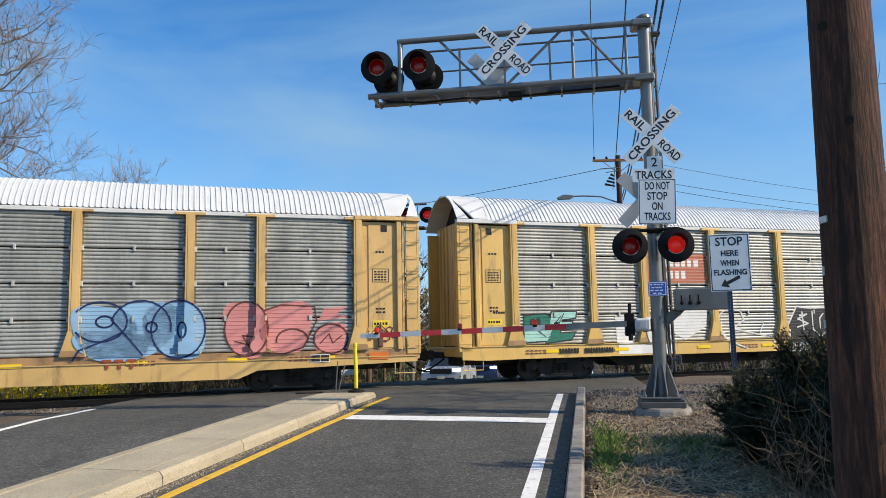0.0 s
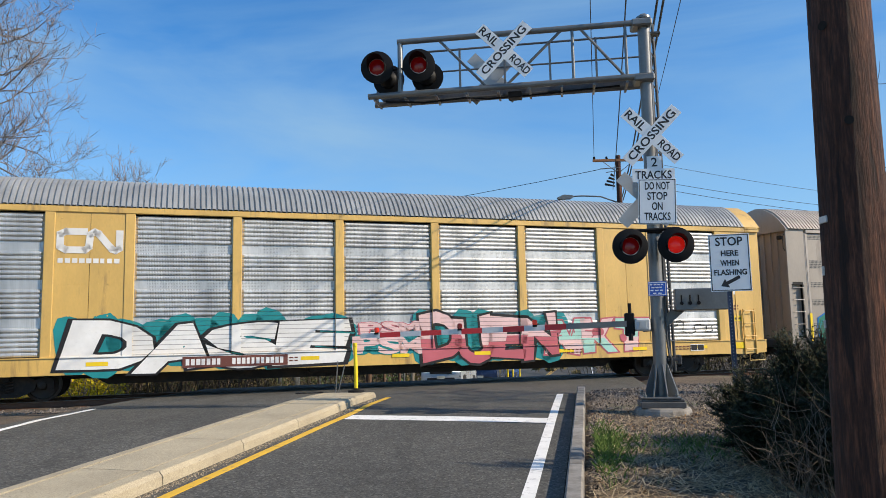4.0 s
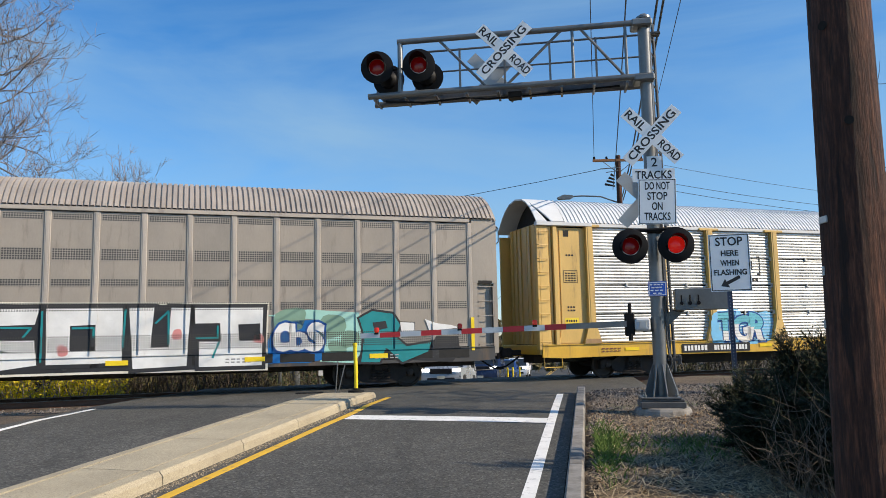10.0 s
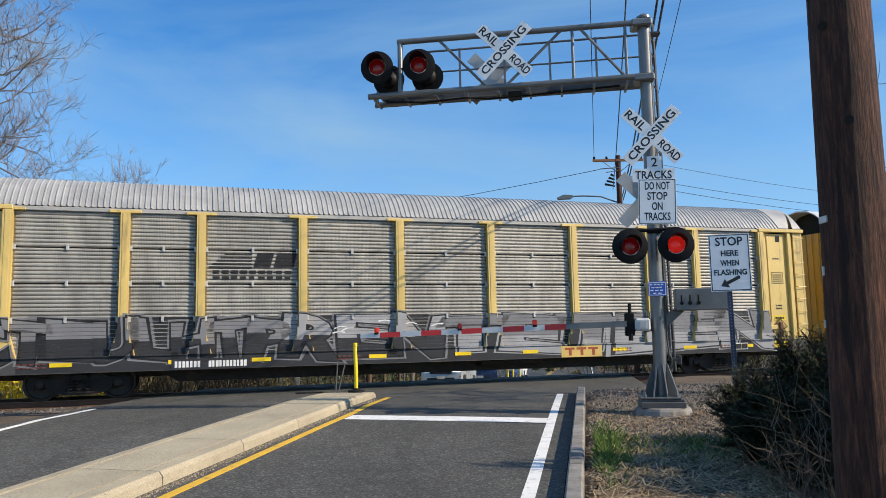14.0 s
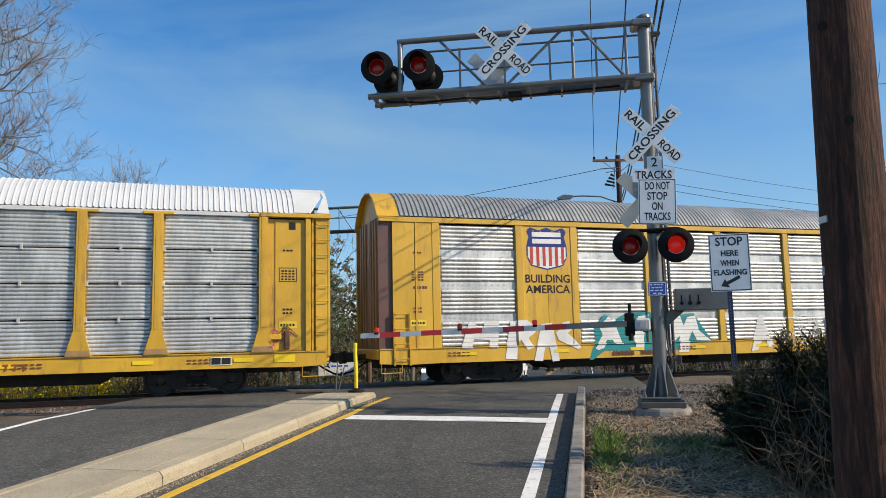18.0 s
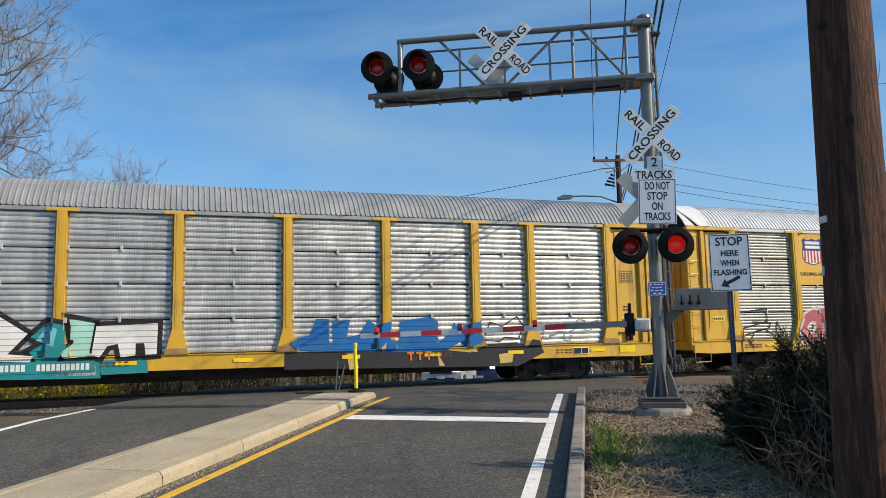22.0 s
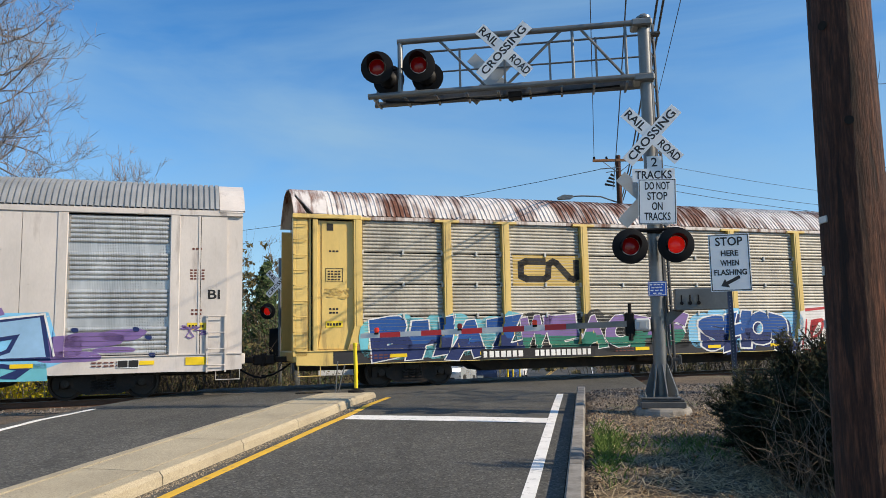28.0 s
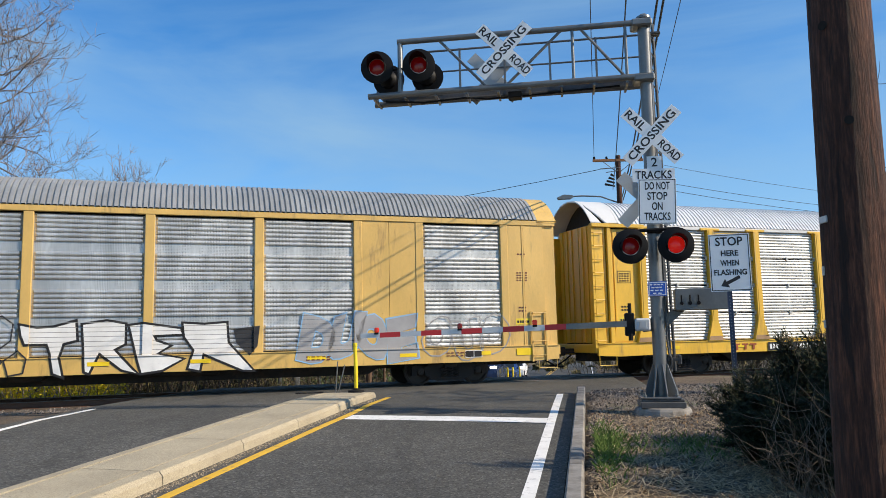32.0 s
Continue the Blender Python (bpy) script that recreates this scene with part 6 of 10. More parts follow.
def dry_bush(x, y, height, count, seed, label):
    rnd = random.Random(seed)
    z = ground_height(x, y)
    s = Shape()
    for _ in range(count):
        an = rnd.uniform(0, 6.28)
        d = Vector((math.cos(an) * rnd.uniform(0.1, 1.0), math.sin(an) * rnd.uniform(0.1, 1.0), rnd.uniform(0.5, 1.3)))
        branch(s, (rnd.gauss(0, 0.22), rnd.gauss(0, 0.22), 0), d, height * rnd.uniform(0.5, 1.0), 0.005, 1, rnd, 0.1, 0.7, 3, (2, 4))
    solid("dry_shrub", s, DRY_TWIG, label, "shrub", at=pose(x, y, z - 0.03), group="shrubs on the verge")


GRIT = leafy("sandy_grit", (0.1, 0.08, 0.055), (0.42, 0.35, 0.25), 0.9)
BROWN_STEM = leafy("dark_brown_stems", (0.03, 0.02, 0.013), (0.07, 0.05, 0.03), 0.9)
DRY_TWIG = leafy("pale_dry_twigs", (0.035, 0.027, 0.02), (0.17, 0.135, 0.1), 0.85)


def make_verge():
    # the shrub at (3.95, 3.2) is unseen, added to shade the near pole's foot
    for i, (x, y, h, r, n) in enumerate(((4.75, 7.2, 1.9, 0.9, 70), (4.5, 8.2, 1.4, 0.7, 110), (4.55, 9.3, 1.3, 0.85, 110), (4.55, 8.5, 2.25, 0.55, 40), (3.8, 8.4, 0.95, 0.6, 50), (4.25, 9.4, 1.3, 0.7, 92), (3.6, 7.6, 0.6, 0.5, 36), (3.62, 8.9, 0.85, 0.6, 54), (4.0, 10.2, 0.85, 0.7, 50), (3.95, 3.2, 2.9, 0.8, 92), (4.45, 7.4, 1.5, 0.8, 80), (5.5, 9.7, 1.7, 0.9, 80),
                                         (4.85, 8.1, 2.9, 0.75, 50), (4.1, 6.5, 1.0, 0.7, 50))):
        juniper(x, y, h, r, 40 + i, "dark green juniper shrub on the gravel verge", n)
    dry_bush(3.45, 6.9, 0.8, 44, 1, "tangle of pale dry twigs beside the juniper")
    dry_bush(3.1, 6.1, 0.5, 26, 2, "tangle of pale dry twigs beside the juniper")
    dry_bush(3.75, 7.1, 1.15, 44, 3, "tangle of pale dry twigs beside the juniper")
    dry_bush(4.1, 10.6, 0.6, 16, 4, "thin dry twigs at the sign post")
    rnd = random.Random(9)
    gr, st, lf, pb = Shape(), Shape(), Shape(), Shape()
    for _ in range(1900):
        a, b = rnd.uniform(5.0, 13.0), 0.0
        if rnd.random() < 0.72:
            b, a = 0.05 + abs(rnd.gauss(0, 0.2)), rnd.gauss(10.1, 0.8)
        else:
            b, a = rnd.gauss(1.35, 0.4), rnd.gauss(10.3, 0.45)
        if b < 0.02:
            continue
        x, y = road_xy(a, b)
        z = ground_height(x, y)
        h = rnd.uniform(0.03, 0.15)
        dx, dy = rnd.gauss(0, 0.05), rnd.gauss(0, 0.05)
        w = 0.006
        an = rnd.uniform(0, 3.14)
        gr.add([(x - w * math.cos(an), y - w * math.sin(an), z), (x + w * math.cos(an), y + w * math.sin(an), z), (x + dx * 0.5, y + dy * 0.5, z + h * 0.7), (x + dx, y + dy, z + h)], [(0, 1, 2), (0, 2, 3)])
    for _ in range(16000):
        a = rnd.uniform(4.5, 10.2) if rnd.random() < 0.8 else rnd.uniform(10, 14)
        b = rnd.uniform(-0.02, 4.5)
        x, y = road_xy(a, b)
        z = ground_height(x, y) + rnd.uniform(0.0, 0.05)
        an, ln = rnd.uniform(0, 6.28), rnd.uniform(0.04, 0.16)
        u = Vector((math.cos(an), math.sin(an), rnd.uniform(-0.2, 0.35))) * ln
        w = Vector((-math.sin(an), math.cos(an), 0)) * 0.004
        c = Vector((x, y, z))
        st.add([c - u - w, c - u + w, c + u + w, c + u - w], [(0, 1, 2, 3)])
    for _ in range(700):
        x, y = road_xy(rnd.uniform(5, 14), rnd.uniform(0.0, 4.5))
        z = ground_height(x, y)
        leaf_quads(lf, (x, y, z + 0.02), 0.03, 1, 0.04, rnd, 0.3)
    for _ in range(17000):
        k = rnd.random()
        if k < 0.66:
            x, y = road_xy(rnd.uniform(11.2, 19.5), rnd.uniform(0.0, 6.5))
            if (x - MAST[0]) ** 2 + (y - MAST[1]) ** 2 < 0.45:
                continue
            z = ground_height(x, y)
        elif k < 0.78:
            x, y = road_xy(rnd.uniform(8.0, 14), -0.05 + abs(rnd.gauss(0, 1.2)))
            z = ground_height(x, y)
        elif k < 0.9:
            x, y = track_xy(rnd.uniform(-8, 0.5), rnd.uniform(18.4, 21.3))
            if B2.x * x + B2.y * y > left_edge(R2.x * x + R2.y * y) - 0.05:
                continue
            z = max(ground_height(x, y), -0.165 if x * N2.x + y * N2.y > 20.2 else -0.34)
        else:
            x, y = track_xy(rnd.uniform(11, 24), rnd.uniform(19.3, 21.3))
            z = max(ground_height(x, y), -0.165)
        r = rnd.uniform(0.012, 0.034)
        q = [(rnd.uniform(0.6, 1.2) * r) for _ in range(6)]
        pb.add([(x + q[0], y, z), (x, y + q[1], z), (x - q[2], y, z), (x, y - q[3], z), (x + r * 0.2, y + r * 0.1, z + q[4]), (x, y, z - 0.01)],
               [(0, 1, 4), (1, 2, 4), (2, 3, 4), (3, 0, 4)])
    gt = Shape()
    for _ in range(5200):
        if rnd.random() < 0.6:
            a, b = rnd.uniform(3.0, 16.0), -4.49 + abs(rnd.gauss(0, 0.07))
        else:
            a, b = rnd.uniform(3.0, 15.5), -5.71 - abs(rnd.gauss(0, 0.09))
        b -= 0.0 if a < 13 else 0.03 * (a - 13) ** 1.5
        x, y = road_xy(a, b)
        z, r = rise(x, y), rnd.uniform(0.004, 0.014)
        q = [rnd.uniform(0.6, 1.3) * r for _ in range(5)]
        gt.add([(x + q[0], y, z), (x, y + q[1], z), (x - q[2], y, z), (x, y - q[3], z), (x + r * 0.2, y, z + q[4])], [(0, 1, 4), (1, 2, 4), (2, 3, 4), (3, 0, 4)])
    solid("grit", gt, GRIT, "sandy grit washed up along the traffic island", "grit", "stuff")
    solid("grass", gr, GRASS, "tufts of fresh green grass by the kerb", "grass", "stuff")
    solid("straw", st, STRAW, "dry straw and stalks littering the verge", "straw", "stuff")
    solid("leaf_litter", lf, DEAD_LEAF, "brown dead leaves on the verge", "leaves", "stuff")
    solid("gravel", pb, STONE, "loose grey crushed stone beside the road", "gravel", "stuff")


# ---- beyond the track ----
def sagging(p, q, sag, n=14):
    p, q = Vector(p), Vector(q)
    return [p.lerp(q, i / n) - Vector((0, 0, sag * 4 * (i / n) * (1 - i / n))) for i in range(n + 1)]


def make_far_pole():
    x, y = 8.55, 36.0
    z = ground_height(x, y)
    po = thing("utility_pole", pose(x, y, z), "wooden utility pole with crossarm and street light beyond the track", "utility pole")
    t = 9.95 - z
    part("pole", Shape().path([(0, 0, -0.3), (0, 0, t * 0.5), (0.02, 0, t)], [0.17, 0.15, 0.12], 12), POLE_WOOD, po, "", True)
    a = t - 0.25
    part("crossarm", Shape().box(-1.22, 1.22, -0.12, -0.02, a - 0.06, a + 0.06, 0.01), surface("orange_brown_timber", (0.26, 0.12, 0.055), 0.85, 0, 0.3, stretch=(0.2, 1, 1)), po, "orange-brown timber crossarm")
    for sx in (-1, 1):
        part("arm_brace", Shape().rod((sx * 0.75, -0.1, a - 0.05), (sx * 0.1, -0.05, a - 0.55), 0.018, seg=6), GALV, po)
    for xx in (-1.15, -0.55, 0.5, 1.12):
        part("insulator", Shape().lathe([(0.03, a + 0.05), (0.07, a + 0.1), (0.04, a + 0.13), (0.06, a + 0.17), (0.02, a + 0.2)], 10, "z", (xx, -0.07, 0)), LIGHT_BLACK, po)
    part("cable_bracket", Shape().rod((-0.9, -0.1, a - 0.42), (0.1, -0.1, a - 0.36), 0.025, seg=6).rod((-0.6, -0.1, a - 0.6), (0, -0.1, a - 0.5), 0.02, seg=6), GALV, po)
    for k in range(4):
        part("cutout", Shape().rod((-0.4 - 0.1 * k, -0.15, a - 0.7 - 0.16 * k), (-0.22, -0.15, a - 0.8 - 0.16 * k), 0.06, 0.04, 8), LIGHT_BLACK, po, "black fuse cutout")
    la = Shape().path([(-0.1, 0, 7.65 - z), (-0.9, 0, 7.95 - z), (-1.8, 0, 8.0 - z), (-2.3, 0, 7.98 - z)], 0.035, 8)
    part("lamp_arm", la, GALV, po, "curved street light arm", True)
    part("lamp_head", Shape().slab([(-3.0, 7.93 - z), (-2.94, 7.84 - z), (-2.35, 7.86 - z), (-2.2, 7.95 - z), (-2.3, 8.03 - z), (-2.7, 8.06 - z)], -0.14, 0.14), GALV, po, "cobra-head street light")
    # cables over the road and along the line
    top = z + a + 0.18
    runs = [("cable", (x - 1.15, y - 0.07, top), (0.90, 3.7, 10.15), 0.45, 0.012), ("cable", (x - 0.3, y - 0.05, top - 1.6), (1.55, 3.7, 9.0), 0.5, 0.016), ("cable", (x + 0.1, y - 0.15, top - 2.0), (2.2, 3.7, 8.7), 0.6, 0.024),
            ("cable", (x + 0.14, y - 0.15, top - 2.15), (2.3, 3.7, 8.5), 0.6, 0.024), ("cable", (x + 1.12, y - 0.07, top), (3.1, 3.7, 10.15), 0.5, 0.01),
            ("cable", (x - 0.9, y - 0.1, top - 0.62), (-34.0, 62.0, 9.6), 0.9, 0.014), ("cable", (x + 0.3, y, top - 0.9), (46, 58, 10.0), 0.8, 0.012), ("cable", (x + 0.3, y, top - 1.25), (46, 58, 9.4), 0.8, 0.012), ("cable", (x + 1.1, y, top - 0.2), (46, 58, 10.9), 0.8, 0.01)]
    for nm, p, q, sag, r in runs:
        s = Shape().path(sagging(p, q, sag), r, 6)
        solid("overhead_cable", s, WIRE, "thin black overhead cable between poles", "cable", group="overhead cables")


def make_far_signal():
    x, y = -5.72, 29.3
    z = ground_height(x, y)
    sg = thing("crossing_signal", pose(x, y, z + 0.35, 0, 0, -9), "grey cantilever crossing signal on the far side of the track", "crossing signal")
    part("mast", Shape().path([(0, 0, -0.4), (0, 0, 3.5), (0, 0, 7.3)], [0.16, 0.15, 0.12], 16), GALV, sg, "", True)
    part("service_pole", Shape().rod((-0.55, -0.25, -0.4), (-0.55, -0.25, 5.0), 0.07, seg=12), GALV, sg, "thin grey post beside the mast")
    part("chord", Shape().rod((0, 0, 6.9), (5.2, 0, 6.9), 0.055, seg=10), GALV, sg)
    part("chord", Shape().rod((0, 0, 5.95), (5.6, 0, 5.95), 0.06, seg=10), GALV, sg)
    part("handrail", Shape().rod((0, -0.6, 6.8), (5.0, -0.6, 6.8), 0.022, seg=8).rod((0, -0.6, 6.4), (5.0, -0.6, 6.4), 0.02, seg=8), GALV, sg)
    for k in range(7):
        part("rail_post", Shape().rod((0.4 + 0.76 * k, -0.6, 5.95), (0.4 + 0.76 * k, -0.6, 6.8), 0.022, seg=6), GALV, sg)
    for k in range(4):
        part("brace", Shape().rod((0.5 + 1.2 * k, 0, 6.88), (1.1 + 1.2 * k, 0, 5.97), 0.025, seg=6), GALV, sg)
    part("walkway_grating", Shape().box(0.2, 5.2, -0.6, 0.0, 5.9, 5.95), surface("dark_grating", (0.1, 0.1, 0.1), 0.7, 0.4), sg)
    for xx, yy, zz in ((-0.95, -0.5, 2.95), (-0.12, -0.5, 2.95), (4.6, -0.75, 6.35), (5.35, -0.75, 6.35)):
        flasher("flashing_light", sg, pose(xx, yy, zz), xx in (-0.95, 5.35))
    crossbuck(sg, pose(-0.55, -0.4, 4.0))
    part("ladder", ladder_shape(-0.32, -0.10, 0.4, 7.2, 0.3, 0.36, 0.012), GALV, sg)
    part("relay_cabinet", Shape().box(-1.05, -0.55, -0.1, 0.35, 1.2, 2.3, 0.02), LIGHT_BLACK, sg, "black equipment case")


def car_mesh(L, W, H, hood, cab0, cab1, tail):
    """Body sides as an outline, narrowed over the glass."""
    s = Shape()
    low, belt = 0.32, H * 0.58
    prof = [(-L / 2, low), (-L / 2 - 0.02, belt * 0.8), (-L / 2 + 0.12, hood), (cab0, belt), (cab0 + 0.55, H - 0.04), (cab0 + 1.0, H), (cab1 - 0.4, H), (cab1, H - 0.12), (tail, belt + 0.02), (L / 2 - 0.02, belt), (L / 2, low)]
    n = len(prof)
    rows = []
    for x, z in prof:
        k = 1.0 if z <= belt + 0.03 else 0.82
        q = 0.92 if abs(x) > L / 2 - 0.2 else 1.0
        rows.append([(x, -W / 2 * k * q, z), (x, -W / 2 * k * q + 0.06, z + (0.02 if z > low else 0)), (x, W / 2 * k * q - 0.06, z + (0.02 if z > low else 0)), (x, W / 2 * k * q, z)])
    v = [p for r in rows for p in r]
    f = []
    for i in range(n - 1):
        for j in range(3):
            f.append((i * 4 + j, i * 4 + j + 1, (i + 1) * 4 + j + 1, (i + 1) * 4 + j))
    for j in (0, 3):
        f.append(tuple(i * 4 + j for i in range(n)))
    f.append((0, 1, 2, 3, (n - 1) * 4 + 3, (n - 1) * 4 + 2, (n - 1) * 4 + 1, (n - 1) * 4))
    return s.add(v, f)


GLASS_DARK = surface("tinted_window", (0.02, 0.025, 0.03), 0.08, 0, 0.05, 2.0, 10.0, 0, spec=0.8)
TYRE = surface("tyre_rubber", (0.018, 0.018, 0.018), 0.85, 0, 0.1)
RIM = surface("alloy_rim", (0.5, 0.5, 0.52), 0.35, 0.8, 0.1)
HEADLIGHT = glow("headlight", (1.0, 0.98, 0.92), 4.0, (0.8, 0.8, 0.8))
CHROME = surface("dark_grille", (0.03, 0.03, 0.035), 0.35, 0.4, 0.1)
PLATE_PAINT = surface("number_plate", (0.7, 0.7, 0.6), 0.5)
FAR_CARS = []


def far_car(name, paint, label, L, W, H, hood, cab0, cab1, tail, lamp=True):
    car = thing(name, Matrix.Identity(4), label, "car", "cars waiting beyond the crossing")
    part("body", car_mesh(L, W, H, hood, cab0, cab1, tail), paint, car, "", True)
    b = H * 0.58
    ws = Shape().add([(cab0 - 0.02, -W * 0.40, b + 0.05), (cab0 - 0.02, W * 0.40, b + 0.05), (cab0 + 0.50, W * 0.36, H - 0.06), (cab0 + 0.50, -W * 0.36, H - 0.06)], [(0, 1, 2, 3)])
    ws.add([(x - 0.03, y, z + 0.01) for x, y, z in ws.v[:4]], [(3, 2, 1, 0)])
    part("windscreen", ws, GLASS_DARK, car, "dark windscreen")
    for sg in (-1, 1):
        part("side_window", Shape().slab([(cab0 + 0.45, b + 0.06), (cab1 - 0.1, b + 0.06), (cab1 - 0.3, H - 0.12), (cab0 + 0.85, H - 0.12)], sg * W * 0.455 - 0.006, sg * W * 0.455 + 0.006), GLASS_DARK, car)
        part("headlight", Shape().box(-L / 2 - 0.05, -L / 2 + 0.1, sg * W * 0.36 - 0.17, sg * W * 0.36 + 0.17, hood - 0.22, hood - 0.08, 0.03), HEADLIGHT if lamp else RIM, car, "lit headlight" if lamp else "headlight")
        part("mirror", Shape().box(cab0 + 0.25, cab0 + 0.38, sg * (W / 2 + 0.02) - 0.08, sg * (W / 2 + 0.02) + 0.08, b + 0.02, b + 0.16, 0.03), paint, car)
    part("grille", Shape().box(-L / 2 - 0.045, -L / 2 + 0.05, -W * 0.26, W * 0.26, hood - 0.30, hood - 0.08, 0.02).box(-L / 2 - 0.045, -L / 2 + 0.05, -W * 0.32, W * 0.32, 0.42, 0.56, 0.02), CHROME, car, "dark front grille")
    part("number_plate", Shape().box(-L / 2 - 0.06, -L / 2 - 0.03, -0.16, 0.16, 0.50, 0.62, 0.005), PLATE_PAINT, car)
    for x in (-L * 0.31, L * 0.29):
        for sg in (-1, 1):
            w = part("wheel", Shape().lathe([(0.2, -0.11), (0.33, -0.10), (0.35, -0.07), (0.35, 0.07), (0.33, 0.10), (0.2, 0.11)], 20, "y"), TYRE, car, "black tyre", True, pose(x, sg * (W / 2 - 0.11), 0.35))
            part("rim", Shape().lathe([(0.05, 0.115 * sg), (0.2, 0.105 * sg), (0.22, 0.08 * sg)], 16, "y"), RIM, w, "", True)
    return car


def lane_pose(a, b=-6.5):
    x, y = road_xy(a, b)
    x2, y2 = road_xy(a + 3, b)
    pitch = math.degrees(math.atan2(rise(x2, y2) - rise(x, y), 3.0))
    return Matrix.Translation((x, y, rise(x, y))) @ Matrix.Rotation(math.atan2(R2.y, R2.x), 4, "Z") @ Matrix.Rotation(radians(-pitch), 4, "Y")


def make_far_cars():
    silver = surface("silver_car_paint", (0.5, 0.53, 0.56), 0.3, 0.5, 0.05, 2.0, 60.0, 0)
    navy = surface("navy_car_paint", (0.03, 0.05, 0.11), 0.25, 0.3, 0.05, 2.0, 60.0, 0)
    white = surface("white_car_paint", (0.75, 0.76, 0.78), 0.3, 0, 0.04, 2.0, 60.0, 0)
    blue = surface("blue_car_paint", (0.03, 0.08, 0.25), 0.25, 0.2, 0.05, 2.0, 60.0, 0)
    c1 = far_car("suv", silver, "silver SUV with lit headlights waiting beyond the crossing", 4.6, 1.86, 1.68, 1.02, -1.1, 1.9, 2.2)
    c1.matrix_basis = lane_pose(34.3, -6.2)
    c2 = far_car("pickup", navy, "dark navy pickup waiting behind the SUV", 5.4, 1.95, 1.85, 1.2, -1.2, 0.9, 1.1)
    c2.matrix_basis = lane_pose(43.6, -5.75)
    c3 = far_car("hatchback", blue, "dark blue hatchback waiting in line", 4.2, 1.78, 1.5, 0.95, -1.0, 1.6, 2.0, False)
    c3.matrix_basis = lane_pose(52.0, -5.6)
    c4 = far_car("suv", white, "white SUV rolling up to the end of the queue", 4.7, 1.9, 1.72, 1.05, -1.1, 2.0, 2.25)
    FAR_CARS.append(c4)
    c4.matrix_basis = lane_pose(100.0, -6.0)


def make_far_side():
    make_far_pole()
    make_far_signal()
    make_far_cars()
    # lawn and small furniture beside the far road
    s = Shape()
    rows = []
    for a in steps(33, 62, 1.5):
        for b in (-30.0, -20.0, -12.0, -8.9):
            x, y = road_xy(a, b)
            rows.append((x, y, max(ground_height(x, y), rise(x, y) - 0.12) + 0.05))
    n = len(rows) // 4
    s.add(rows, [(i * 4 + j, i * 4 + j + 1, (i + 1) * 4 + j + 1, (i + 1) * 4 + j) for i in range(n - 1) for j in range(3)])
    solid("lawn", s, LAWN, "short green lawn beside the far road", "lawn", "structure")
    x, y = -4.25, 30.2
    z = ground_height(x, y)
    sb = thing("advert_board", pose(x, y, z, 0, 0, 6), "low white advertising board on two posts", "board")
    part("panel", Shape().box(-0.75, 0.75, -0.02, 0.02, 0.8, 1.6, 0.005), SIGN_WHITE, sb)
    p = Shape()
    bars(p, -0.4, 0.4, 1.32, 0.14, -0.021, 2, 11)
    bars(p, -0.5, 0.5, 1.13, 0.06, -0.021, 4, 12)
    part("print", p, SIGN_BLUE, sb)
    for sx in (-0.7, 0.7):
        part("post", Shape().box(sx - 0.03, sx + 0.03, 0.02, 0.08, -0.1, 1.65), GALV, sb)
    wood = surface("brown_post_wood", (0.13, 0.075, 0.045), 0.9, 0, 0.3)
    for i, (x, y, h, r) in enumerate(((-3.0, 30.0, 1.5, 0.11), (-2.45, 30.6, 1.2, 0.05), (-1.85, 30.8, 1.3, 0.06), (-1.7, 31.6, 1.1, 0.03))):
        z = ground_height(x, y)
        solid("fence_post", Shape().path([(0, 0, -0.2), (0, 0, h * 0.6), (0, 0, h)], [r, r, r * 0.95], 10), wood if i < 3 else GALV, "short wooden post beside the far road", "post", at=pose(x, y, z), smooth=True, group="posts by the far road")
    for i, (a, b) in enumerate(((28.2, 1.7), (28.3, 2.3), (28.6, 2.6))):
        x, y = road_xy(a, b)
        solid("fence_post", Shape().path([(0, 0, -0.2), (0, 0, 0.6), (0, 0, 1.1)], [0.1, 0.1, 0.09], 10), wood, "short wooden post beside the far road", "post", at=pose(x, y, ground_height(x, y)), smooth=True, group="posts by the far road")
    for i, (a, b) in enumerate(((44.0, -4.6), (46.0, -4.5), (49.5, -4.4))):
        x, y = road_xy(a, b)
        solid("bollard", Shape().path([(0, 0, 0), (0.01, 0, 0.5), (0.0, 0, 1.0)], 0.05, 10), BOLLARD_YELLOW, "thin yellow flexible bollard on the far road", "bollard", at=pose(x, y, rise(x, y)), smooth=True, group="bollards on the far road")


